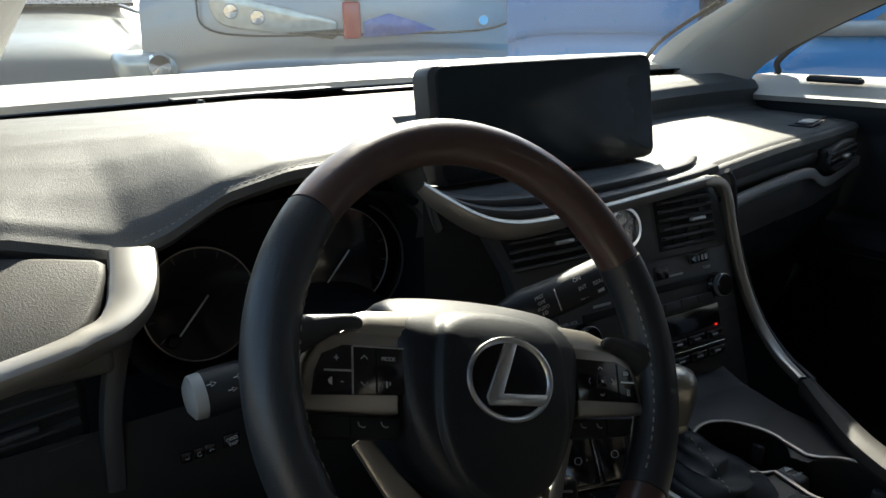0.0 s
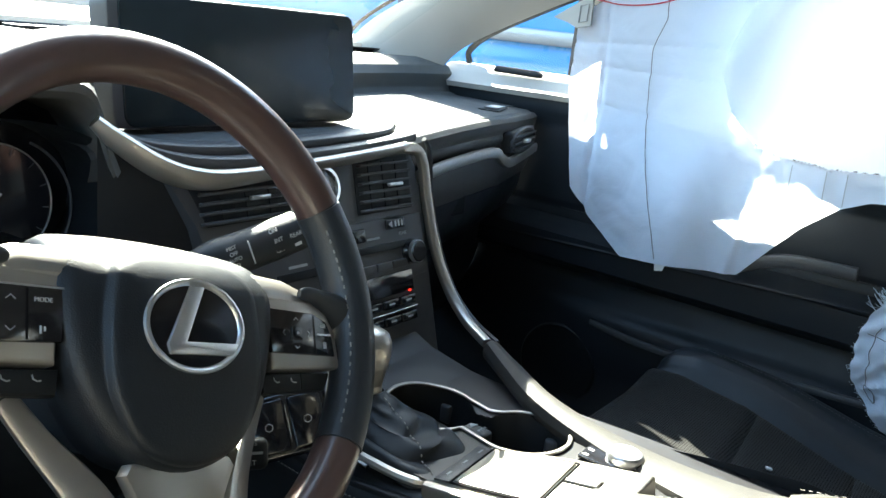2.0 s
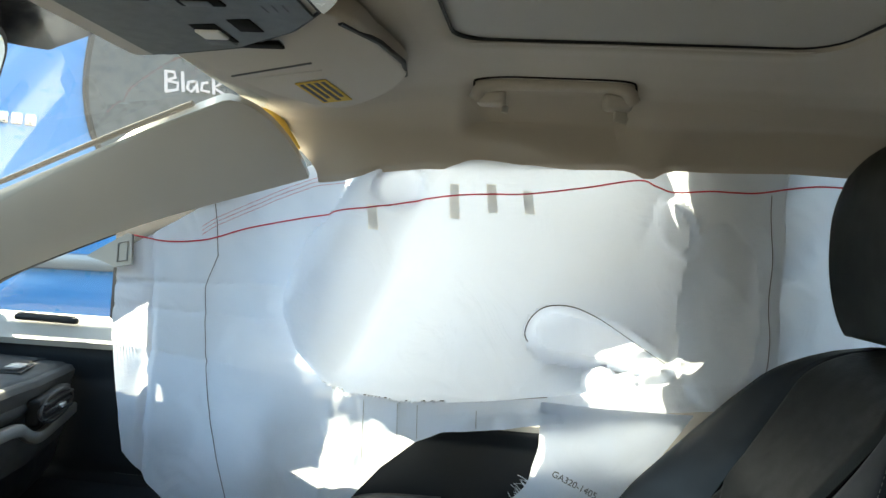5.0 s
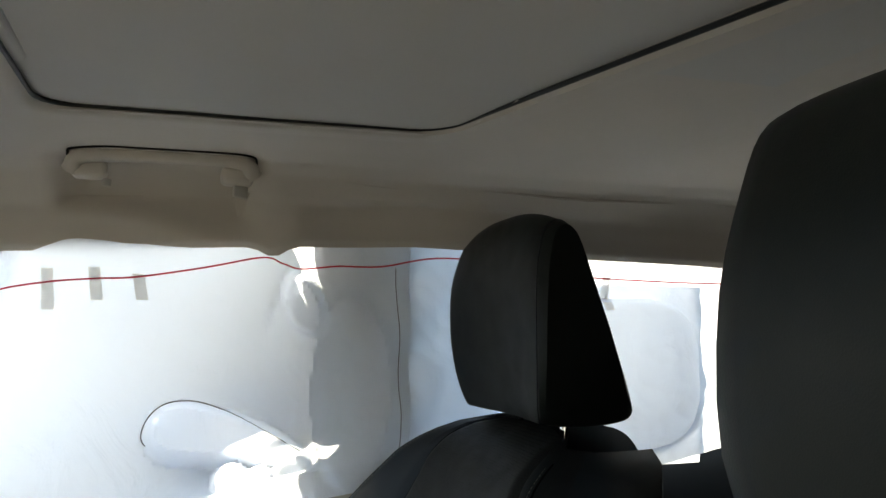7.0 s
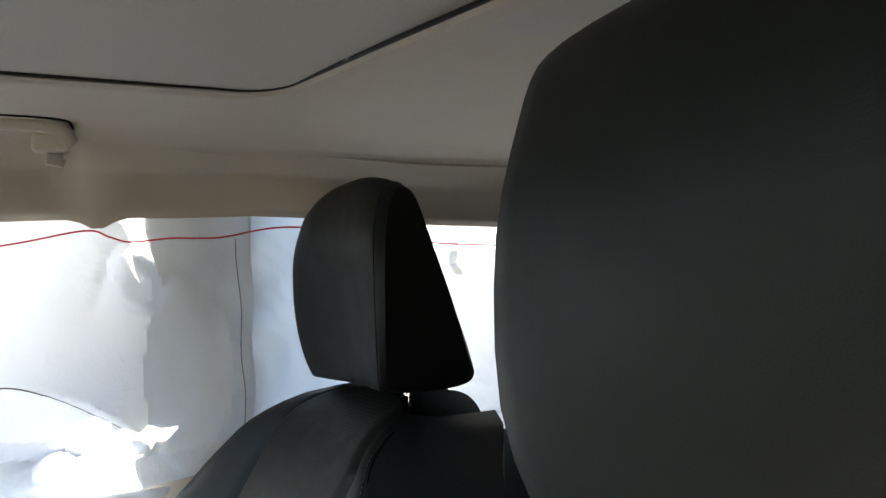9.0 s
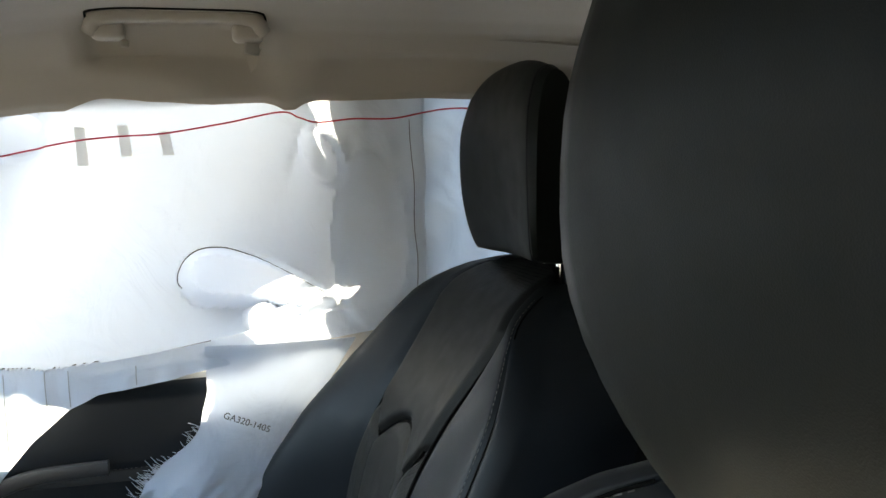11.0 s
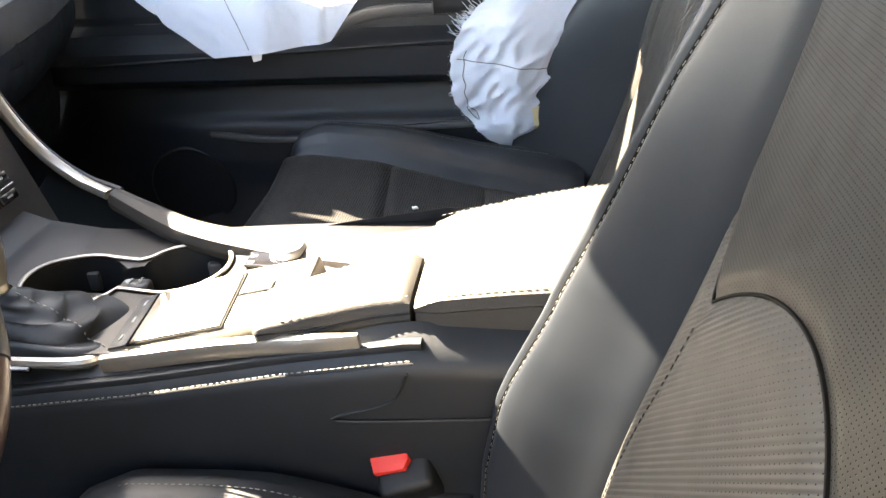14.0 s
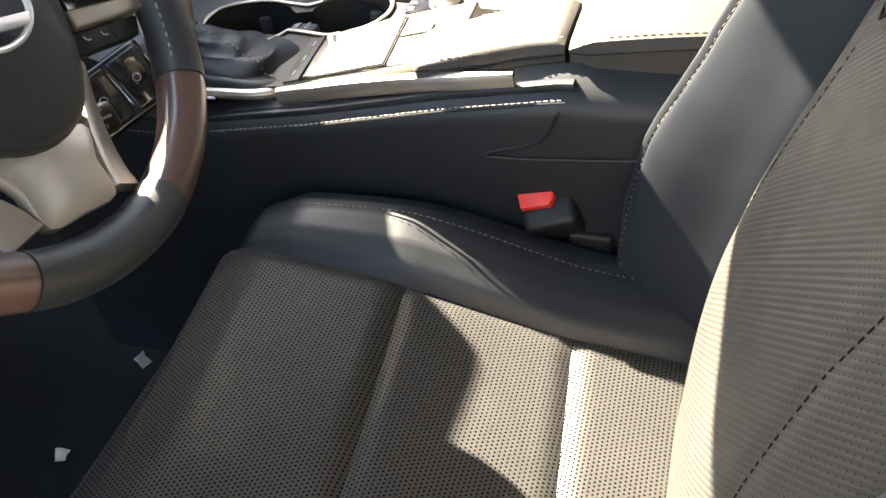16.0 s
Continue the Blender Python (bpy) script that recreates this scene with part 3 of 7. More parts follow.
# frame rails above the right windows
tagged(build("roof_rail_right", tube(smooth_line([(0.735, 0.72, 1.130), (0.715, 0.36, 1.345), (0.685, 0.02, 1.46), (0.672, -0.5, 1.520), (0.672, -1.2, 1.510), (0.70, -1.9, 1.40)], 8), 0.022, 10, flat=0.9), BODY_PAINT), "dark painted roof rail over the side windows", "roof rail", kind="structure")
# unseen panel, added to shade the front sail of the curtain airbag
tagged(build("sail_sun_blocker", slab(lambda u, v: Vector((0.730 - 0.015 * u, 0.338 - 0.283 * u + 0.07 * u * v, 1.345 + 0.11 * u - (0.23 + 0.11 * u) * v)), 20, 8, 0.012), BODY_PAINT), "unseen dark panel added to keep the sun off the airbag's front sail", "window frame", kind="structure")
tagged(build("window_frame_upper", slab(lambda u, v: Vector((0.726, 0.29 + 0.30 * u, lerp(0.29 + 0.30 * u, [0.29, 0.50, 0.59], [1.292, 1.200, 1.150]) * (1 - v) + lerp(0.29 + 0.30 * u, [0.02, 0.36, 0.72], [1.46, 1.345, 1.13]) * v)), 12, 4, 0.010), BODY_PAINT), "dark upper frame of the front passenger window", "window frame", kind="structure")
tagged(build("window_gasket", tube(smooth_line([(0.722, 0.590, 1.110), (0.722, 0.566, 1.125), (0.722, 0.566, 1.150), (0.722, 0.50, 1.196), (0.722, 0.30, 1.285)], 6), 0.006, 8), PLASTIC), "black rubber edge of the side window", "window seal", kind="structure")
tagged(build("sill_right", rbox((0.12, 2.5, 0.20), (0.74, -0.65, 0.40), 0.03), BODY_PAINT), "dark painted door sill", "sill", kind="structure")
tagged(build("pillar_foot_right", rbox((0.05, 0.14, 0.62), (0.735, -0.72, 0.72), 0.01), PLASTIC), "black lower pillar between the doors", "pillar", kind="structure")
tagged(build("centre_pillar_right", rbox((0.075, 0.21, 0.55), (0.702, -0.575, 1.22), 0.015), TRIM_BEIGE), "beige-grey pillar trim between the side windows", "pillar", kind="structure")
for n, (y0, y1) in enumerate(((0.60, -0.41), (-0.53, -1.62))):
    g = build("window_%d" % (n + 2), grid(lambda u, v, y0=y0, y1=y1: Vector((0.745 - 0.055 * v, y0 + (y1 - y0) * u - 0.12 * v * (n == 0) * (1 - u) * 3, 1.10 + 0.36 * v)), 8, 6), SIDE_GLASS)
    g.visible_shadow = False
    tagged(g, "clear side window glass", "side window", kind="structure")

# ---------- right door ----------
def door_x(y, z):
    x = 0.700
    x -= 0.052 * sstep(0.872, 0.850, z) * sstep(0.775, 0.805, z)            # armrest ledge
    x -= 0.020 * sstep(0.80, 0.70, z)
    x -= 0.016 * sstep(0.735, 0.715, z) * (1 - 0.5 * sstep(0.66, 0.60, z)) * sstep(0.32, 0.20, y)       # map pocket lip
    x -= 0.030 * sstep(0.62, 0.40, z)
    x += 0.006 * math.exp(-((z - 0.888) / 0.004) ** 2)
    x -= 0.015 * sstep(1.03, 1.07, z)
    return x


door = thing("door_1", "black leather-lined front passenger door, closed", "car door", kind="structure")
part("inner_panel", slab(lambda u, v: Vector((door_x(0.62 - 1.32 * u, 0.36 + 0.73 * v), 0.62 - 1.32 * u, 0.36 + (0.73 - 0.06 * sstep(0.28, 0.42, u) * sstep(0.7, 1.0, v)) * v)), 44, 110, -0.02), LEATHER, door)
part("window_sill", slab(lambda u, v: Vector((0.668 + 0.075 * v, 0.60 - 1.30 * u, 1.088 + 0.035 * sstep(0, 0.45, v) + 0.020 * u - 0.075 * sstep(0.28, 0.42, u))), 60, 8, 0.012), SILL_BEIGE, door, "pale grey sill")
slot = part("demister_slot", rbox((0.014, 0.105, 0.010), (0.684, 0.425, 1.122), 0.004), PLASTIC, door, "black slotted demister vent")
for k in range(3):
    part("slat", rbox((0.002, 0.092, 0.003), (0.6785 + 0.0045 * k, 0.425, 1.1275), 0.0), PLASTIC_GREY, slot)
part("outer_skin", slab(lambda u, v: Vector((0.83 - 0.06 * (2 * v - 1) ** 2, 0.62 - 1.32 * u, 0.36 + 0.74 * v)), 10, 10, 0.01), BODY_PAINT, door)
part("armrest_stitching", stitches([(door_x(0.3 - 0.02 * k, 0.905) - 0.002, 0.30 - 0.02 * k, 0.8895) for k in range(45)], 0.004, 0.003, 0.0005, (0, 0, 0)), GREY_THREAD, door)
part("armrest_groove", tube([(door_x(0.5 - 0.05 * k, 0.833) - 0.001, 0.50 - 0.05 * k, 0.828 + 0.002 * k) for k in range(22)], 0.0035, 6), PLASTIC, door)
spk = part("speaker_ring", moved(lathe([(0.070, 0), (0.078, 0.0), (0.080, 0.004), (0.076, 0.008), (0.070, 0.007)], 36), pose(0.672, 0.245, 0.60, 0, -90, 0)), PLASTIC, door)
part("speaker_grille", moved(lathe([(0.0, 0.002), (0.04, 0.004), (0.070, 0.002), (0.070, -0.002)], 30), pose(0.670, 0.245, 0.60, 0, -90, 0)), PLASTIC, spk)
part("pocket_lip", band(smooth_line([(0.668, 0.19, 0.703), (0.655, 0.10, 0.697), (0.648, -0.02, 0.700), (0.648, -0.18, 0.716), (0.652, -0.38, 0.725)], 8), 0.010, 0.012), PLASTIC_GREY, door)
part("pull_handle", band(smooth_line([(0.655, -0.05, 0.875), (0.645, -0.12, 0.905), (0.648, -0.22, 0.91)], 6), 0.014, 0.02), PLASTIC_GREY, door)
tagged(build("door_2", slab(lambda u, v: Vector((0.70 - 0.03 * sstep(0.9, 0.5, v) + 0.0, -0.74 - 1.05 * u, 0.36 + 0.75 * v)), 12, 20, -0.03), PLASTIC), "dark rear passenger door", "car door", kind="structure")

# ---------- curtain airbag ----------
BOT_Y = [-1.45, -1.10, -0.95, -0.80, -0.66, -0.514, -0.40, -0.285, -0.215, -0.178, -0.130, -0.100, -0.052, 0.05, 0.139, 0.200, 0.252, 0.292]
BOT_Z = [1.16, 1.10, 1.07, 1.06, 1.085, 1.067, 1.044, 1.022, 1.013, 0.996, 0.955, 0.920, 0.860, 0.851, 0.846, 0.897, 0.945, 1.21]


def curtain_top(y):
    return lerp(y, [-1.5, -1.13, -0.92, -0.66, -0.47, -0.17, -0.01, 0.14, 0.292], [1.40, 1.41, 1.42, 1.43, 1.425, 1.41, 1.385, 1.325, 1.235])


def inside(y, z, cy, cz, ry, rz, e=2.6):
    return 1 - (abs((y - cy) / ry) ** e + abs((z - cz) / rz) ** e)


# the blown chamber: its lower seam, its front upper seam and the sewn-down teardrop as a row of circles
SEAM_LOW = ([-0.60, -0.496, -0.454, -0.372, -0.269, -0.158, -0.077, -0.040, 0.0, 0.022], [1.118, 1.102, 1.093, 1.079, 1.063, 1.054, 1.059, 1.072, 1.111, 1.158])
SEAM_TOP = ([-0.100, -0.031, -0.007, 0.012, 0.022], [1.43, 1.302, 1.278, 1.232, 1.158])
TEAR = [(-0.364 - 0.148 * k / 9, 1.168 - 0.048 * k / 9 + 0.010 * math.sin(math.pi * k / 9), 0.037 - 0.019 * (k / 9) ** 2) for k in range(10)] + [(-0.430, 1.106, 0.026), (-0.465, 1.103, 0.024), (-0.495, 1.108, 0.020)]


def tear_depth(y, z):
    return max(r - math.hypot(y - cy, z - cz) for cy, cz, r in TEAR)


def valley(z):
    return lerp(z, [1.05, 1.092, 1.166, 1.240, 1.300, 1.375], [-0.060, -0.080, -0.118, -0.150, -0.161, -0.178])


def curtain_bulge(y, z):
    b = 0.0
    if -0.66 < y < 0.03:
        d = min(z - lerp(y, *SEAM_LOW), lerp(y, *SEAM_TOP) - z if y > -0.10 else 1.0)
        if d > 0:
            k = min(1.0, d / 0.085)
            b = 0.060 * math.sqrt(1 - (1 - k) ** 2) * (0.30 + 0.70 * sstep(-0.57, -0.44, y)) * (1 - 0.72 * sstep(1.27, 1.43, z))
            # fold between the front lobe and the rest
            b -= 0.014 * min(1.0, d / 0.03) * math.exp(-((y - valley(z)) / 0.030) ** 2)
            t = sstep(-0.003, 0.011, tear_depth(y, z))
            b *= 1 - 0.90 * t
            b += t * 0.005 * math.sin(150 * (z + 0.42 * y)) * sstep(-0.43, -0.50, y)
    # puckers at the upper edge, and the pinched oval behind the chamber
    b -= 0.016 * sstep(0.0, 0.5, inside(y, z, -0.138, 1.353, 0.040, 0.036, 2.0))
    b -= 0.020 * sstep(0.0, 0.45, inside(y - 0.25 * (z - 1.322), z, -0.516, 1.322, 0.030, 0.044, 2.0))
    b += 0.007 * math.exp(-((y + 0.482 + 0.30 * (z - 1.33)) / 0.008) ** 2) * math.exp(-((z - 1.325) / 0.035) ** 2)
    side = inside(y, z, -0.578, 1.205, 0.052, 0.125, 2.0)
    if side > 0:
        b += 0.026 * side ** 0.6
    rear = inside(y, z, -1.000, 1.225, 0.115, 0.110, 3.0)
    if rear > 0:
        b += 0.040 * min(1, rear * 1.3) ** 0.5
    return max(0.0, b) if y > -0.47 else b


def curtain_x(y, z):
    x = 0.640
    # folds of the loose front sail, which overlaps the hem
    f = sstep(-0.060, -0.050, y + 0.10 * (z - 1.0))
    g = sstep(-0.02, 0.06, y)
    x += g * (0.002 * math.sin(31 * (y + 0.35 * z)) + 0.007 * (0.5 - abs(noise.noise(Vector((y * 7 + z * 4, z * 6, 8.8))))))
    x -= g * 0.020 * sstep(1.15, 0.90, z)
    x += 0.008 * math.exp(-((y - 0.232 + 0.06 * (1.1 - z)) / 0.006) ** 2) * g
    x -= 0.004 * f * sstep(1.09, 1.06, z)
    # creases across the sail where it was packed
    for zc, tilt in ((1.15, 0.02), (1.205, -0.05), (1.07, 0.10)):
        x += g * 0.0035 * math.exp(-((z - zc - tilt * y) / 0.0045) ** 2)
    # the hem hangs inward below the chamber
    h = sstep(1.075, 1.03, z) * (1 - f) * sstep(-0.60, -0.45, y)
    x += h * 0.009 * (0.4 - abs(noise.noise(Vector((y * 30, z * 13 + y * 9, 2.2)))))
    x += h * 0.004 * math.exp(-((z - 1.045 + 0.10 * (y + 0.27)) / 0.004) ** 2) * sstep(-0.18, -0.22, y)
    # creases between the chambers
    c = math.exp(-((y + 0.66) / 0.05) ** 2)
    x += c * 0.006 * math.sin(55 * (z + 0.8 * y))
    # sharp creases of the loose cloth
    cr = 0.35 if -0.50 < y < 0.0 and z > 1.07 else 1.0
    x += cr * (0.007 * (0.35 - abs(noise.noise(Vector((y * 11 + z * 5, z * 9 - y * 3, 5.5))))) + 0.004 * (0.35 - abs(noise.noise(Vector((y * 27 - z * 9, z * 24, 9.1))))))
    n = noise.noise(Vector((y * 9, z * 9, 0.3)))
    n2 = noise.noise(Vector((y * 27, z * 27, 4.3)))
    return x + (0.003 * n + 0.0012 * n2) * cr


def curtain_at(y, z, off=0.0):
    """A place on the inner face; the lower cloth hangs away from the door."""
    dx = 0.045 * sstep(1.10, 1.00, z) * sstep(-0.60, -0.45, y) * (1 - 0.6 * sstep(0.0, 0.2, y))
    k = 1 - dx / 1.14
    return Vector((curtain_x(y, z) - curtain_bulge(y, z) - dx - off, -0.38 + (y + 0.38) * k, 1.24 + (z - 1.24) * k))


def curtain_front(u, v):
    y = 0.292 - 1.70 * u
    zt, zb = curtain_top(y), lerp(y, BOT_Y, BOT_Z)
    if y > 0.252:
        zb = lerp(y, [0.252, 0.292], [0.945, 1.10])
    z = zt + (zb - zt) * v
    return y, z


curtain = thing("curtain_airbag", "deployed white nylon curtain airbag hanging over the passenger windows", "airbag")
part("front_sheet", grid(lambda u, v: curtain_at(*curtain_front(u, v)), 340, 96), AIRBAG, curtain)


def back_lobe(y_front, y_back):
    """Outer sheet of one lobe, between two lines y(v)."""
    def f(u, v):
        y = y_front(v) + (y_back(v) - y_front(v)) * u
        lo, hi = lerp(y, *SEAM_LOW) + 0.002, curtain_top(y) if y < -0.10 else min(curtain_top(y), lerp(y, *SEAM_TOP))
        z = hi + (lo - hi) * v
        p = curtain_at(y, z)
        b = max(0.0, curtain_bulge(y, z)) * (0.55 + 1.25 * sstep(0.012, -0.055, y - valley(z)))
        p.x += b * min(1.0, max(0.0, hi - z) / 0.045) ** 0.6 + 0.0012
        return p
    return f


part("back_sheet", grid(back_lobe(lambda v: 0.020, lambda v: -0.478 + 0.135 * sstep(0.50, 0.62, v)), 150, 60), AIRBAG, curtain)
part("back_sheet", grid(lambda u, v: curtain_at(-0.880 - 0.24 * u, 1.36 - 0.27 * v) + Vector((0.004 + 1.6 * max(0.0, curtain_bulge(-0.880 - 0.24 * u, 1.36 - 0.27 * v)), 0, 0)), 30, 30), AIRBAG, curtain)



def on_curtain(y, z, off=0.0022):
    return curtain_at(y, z, off)


red = smooth_line([(0.268, 1.262, 0), (0.215, 1.256, 0), (0.15, 1.263, 0), (0.09, 1.283, 0), (0.03, 1.298, 0), (-0.05, 1.314, 0), (-0.104, 1.322, 0), (-0.16, 1.336, 0), (-0.214, 1.345, 0), (-0.265, 1.350, 0), (-0.315, 1.353, 0),
                   (-0.39, 1.366, 0), (-0.462, 1.381, 0), (-0.487, 1.374, 0), (-0.511, 1.368, 0), (-0.56, 1.373, 0), (-0.62, 1.374, 0), (-0.70, 1.388, 0), (-0.80, 1.384, 0), (-0.92, 1.367, 0), (-1.05, 1.362, 0), (-1.2, 1.36, 0)], 8)
part("red_seam", tube([on_curtain(p.x, p.y) for p in red], 0.0011, 6), RED_THREAD, curtain, "red marker thread")
for k in range(3):
    part("hem_thread", tube([on_curtain(y, curtain_top(y) - 0.022 - 0.006 * k - 0.35 * max(0, y - 0.05) * 0.25) for y in np.linspace(0.16, -0.06, 30)], 0.0003, 5), RED_THREAD, curtain)
part("front_seam", tube([on_curtain(y, z) for z, y in zip(np.linspace(1.318, 0.858, 60), np.interp(np.linspace(1.318, 0.858, 60), [0.858, 0.90, 1.01, 1.10, 1.195, 1.24, 1.318], [0.076, 0.088, 0.124, 0.141, 0.149, 0.131, 0.142]))], 0.0006, 5), GREY_THREAD, curtain)
part("rear_seam", tube([on_curtain(y, z) for z, y in zip(np.linspace(1.372, 1.12, 40), np.linspace(-0.640, -0.646, 40))], 0.0006, 5), GREY_THREAD, curtain)
part("chamber_seam", tube([on_curtain(y, lerp(y, *SEAM_LOW) - 0.001, 0.001) for y in np.linspace(0.020, -0.36, 80)], 0.0008, 5), GREY_THREAD, curtain)
for y0 in (-0.100, -0.150, -0.178, -0.262):
    part("hem_seam", tube([on_curtain(y0 + 0.03 * (z - 1.05), z, 0.0008) for z in np.linspace(1.048, lerp(y0, BOT_Y, BOT_Z) + 0.004, 14)], 0.0005, 5), PRINT, curtain)
drop_line = smooth_line([(-0.336, 1.146, 0), (-0.325, 1.165, 0), (-0.332, 1.188, 0), (-0.352, 1.204, 0), (-0.384, 1.206, 0), (-0.418, 1.194, 0), (-0.449, 1.176, 0), (-0.480, 1.157, 0), (-0.514, 1.137, 0)], 8)
part("teardrop_seam", tube([on_curtain(p.x, p.y, 0.0004) for p in drop_line[4:]], 0.0008, 5), GREY_THREAD, curtain)
for y, z0, z1, w in ((-0.104, 1.325, 1.291, 0.0135), (-0.214, 1.362, 1.313, 0.0135), (-0.265, 1.364, 1.324, 0.0135), (-0.315, 1.357, 1.325, 0.0135), (-0.857, 1.385, 1.318, 0.013), (-0.925, 1.384, 1.330, 0.013), (-0.965, 1.380, 1.318, 0.013)):
    lean = 0.006 if y > -0.5 else -0.010
    part("tape_strip", grid(lambda u, v, y=y, z0=z0, z1=z1, w=w, lean=lean: on_curtain(y + w * (u - 0.5) - lean * v, z0 + (z1 - z0) * v, 0.0008), 4, 12), TAPE, curtain, "grey cloth tape")
tab_outline = [(0.333, 1.226), (0.271, 1.264), (0.263, 1.262), (0.261, 1.218), (0.287, 1.212), (0.304, 1.219)]
tab = part("fixing_tab", loft([[Vector((0.628 + 0.006 * (k > 0), y, z)) for y, z in tab_outline] for k in (0, 1)]), SILL_BEIGE, curtain, "pale plastic anchor tab")
part("tab_rim", tube([(0.627, y, z) for y, z in ((0.283, 1.248), (0.268, 1.252), (0.268, 1.224), (0.283, 1.221))], 0.0012, 6, closed=True), STITCH, tab)
part("hanging_tag", plate([(0, 0), (0.020, 0.003), (0.017, -0.013), (0.004, -0.016)], 0, 0.0008, 0), WHITE, curtain, "white paper tag").matrix_local = basis((0.604, 0.068, 0.862), (0, -1, 0), (-1, 0, 0.3))

# ---------- torn side airbag hanging from the passenger seat ----------
def side_bag_edges(v):
    z = 1.075 - 0.375 * v
    front = lerp(z, [0.700, 0.715, 0.735, 0.775, 0.80, 0.853, 0.90, 0.924, 0.945, 0.965, 1.018, 1.075], [-0.365, -0.315, -0.285, -0.253, -0.248, -0.250, -0.272, -0.295, -0.325, -0.341, -0.354, -0.352])
    back = lerp(z, [0.70, 0.80, 0.90, 1.0, 1.075], [-0.43, -0.45, -0.47, -0.50, -0.55])
    return z, front + 0.004 * noise.noise(Vector((z * 60, 2, 0))), back


def side_bag(u, v):
    z, a, b = side_bag_edges(v)
    y = a + (b - a) * u
    puff = math.sin(math.pi * min(1, u * 1.0)) * sstep(1.0, 0.85, v)
    n = noise.noise(Vector((y * 22, z * 22, 1.7)))
    n2 = abs(noise.noise(Vector((y * 40 + z * 30, z * 35, 7.7))))
    low = sstep(0.35, 0.6, v)
    return Vector((0.622 - 0.030 * puff * (0.3 + 0.7 * low) + low * (0.014 * n + 0.014 * n2) + 0.004 * (1 - low) * n, -0.38 + 1.032 * (y + 0.38), 1.21 + 1.032 * (z - 1.21 - 0.006 * low * abs(math.sin(y * 160)) * sstep(0.9, 1.0, v))))


sbag = thing("side_airbag", "torn white nylon side airbag hanging with frayed edges from the seat", "airbag")
part("front_sheet", grid(side_bag, 60, 90), AIRBAG, sbag)
part("back_sheet", grid(lambda u, v: side_bag(u, v) + Vector((0.004 + 0.03 * math.sin(math.pi * u) * math.sin(math.pi * v), 0, 0)), 30, 40), AIRBAG, sbag)
part("seam", tube([side_bag(u, 0.60 + 0.06 * u) + Vector((-0.001, 0, 0)) for u in np.linspace(0.05, 0.95, 30)], 0.0006, 5), GREY_THREAD, sbag)
part("edge_seam", tube([side_bag(0.10 + 0.05 * (v - 0.6), v) + Vector((-0.001, 0, 0)) for v in np.linspace(0.57, 0.80, 30)] + [side_bag(0.11 + 0.03 * math.cos(a), 0.83 - 0.03 * math.sin(a)) + Vector((-0.0012, 0, 0)) for a in np.linspace(1.2, 7.2, 14)], 0.0006, 5), INK, sbag)
fray = bmesh.new()
rnd = random.Random(4)
for k in range(110):
    v = rnd.choice((rnd.uniform(0.28, 0.52), rnd.uniform(0.40, 0.50), rnd.uniform(0.55, 0.98)))
    p = side_bag(0.0, v)
    L = rnd.uniform(0.004, 0.018) if v < 0.52 else rnd.uniform(0.002, 0.007)
    tip = p + Vector((rnd.uniform(-0.005, 0.003), L * rnd.uniform(0.6, 1.0), L * rnd.uniform(0.0, 1.1) if v < 0.52 else L * rnd.uniform(-0.6, 0.4)))
    mid = p.lerp(tip, 0.5) + Vector((0, 0, rnd.uniform(-0.002, 0.002)))
    for a, b in ((p, mid), (mid, tip)):
        s = Vector((0, 0.0004, -0.0004))
        q = [fray.verts.new(w) for w in (a - s, a + s, b + s * 0.7, b - s * 0.7)]
        fray.faces.new(q)
tagged(part("frayed_threads", fray, AIRBAG, sbag, "loose white fibres"), kind="stuff")
lettering("GA320-1405", 0.0125, basis((0.606, -0.4035, 0.967), (0, -1, -0.42), (-1, 0, 0)), sbag, INK, "printed_code")
part("stain", slab(lambda u, v: side_bag(0.62 + 0.30 * u, 0.80 + 0.10 * v - 0.05 * u) + Vector((-0.0014, 0, 0)), 8, 6, 0.0006), STAIN, sbag, "yellow-brown scorch stain")

# ---------- grab handle, visor, overhead console, mirror ----------
hd = thing("grab_handle", "beige-grey folded grab handle above the passenger window", "grab handle")
part("bar", tube(smooth_line([(0.548, -0.244, 1.470), (0.538, -0.252, 1.484), (0.534, -0.285, 1.4875), (0.533, -0.342, 1.4885), (0.533, -0.400, 1.489), (0.537, -0.432, 1.486), (0.547, -0.441, 1.472)], 8), [0.013 - 0.0035 * math.sin(math.pi * k / 48) ** 0.5 for k in range(49)], 12, flat=0.9), TRIM_BEIGE, hd)


def lining(x, y, drop=0.0):
    """A place on the lining."""
    q = head_section(y)
    return Vector((x, y, float(np.interp(x, [a for a, _ in q[:10]], [b for _, b in q[:10]])) - drop))


# dark tube on the lining stands for the shade round the handle
part("gap", tube(smooth_line([lining(0.556, -0.240, 0.002), lining(0.534, -0.240, 0.001), lining(0.520, -0.246, 0.001), lining(0.515, -0.28, 0.0005), lining(0.514, -0.34, 0.0005), lining(0.514, -0.41, 0.0005), lining(0.519, -0.438, 0.001), lining(0.534, -0.445, 0.001), lining(0.556, -0.446, 0.002)], 5), 0.0014, 8), SEAM, hd, "dark line painted for the shaded gap round the handle")
for y in (-0.262, -0.424):
    part("bracket", rbox((0.024, 0.038, 0.022), (0.549, y, 1.471), 0.007), TRIM_BEIGE, hd)
part("torn_clip", moved(rbox((0.005, 0.018, 0.016), (0, 0, 0), 0.002), pose(0.548, -0.428, 1.453, 8, 10, 20)), SILL_BEIGE, hd, "whitened broken clip")
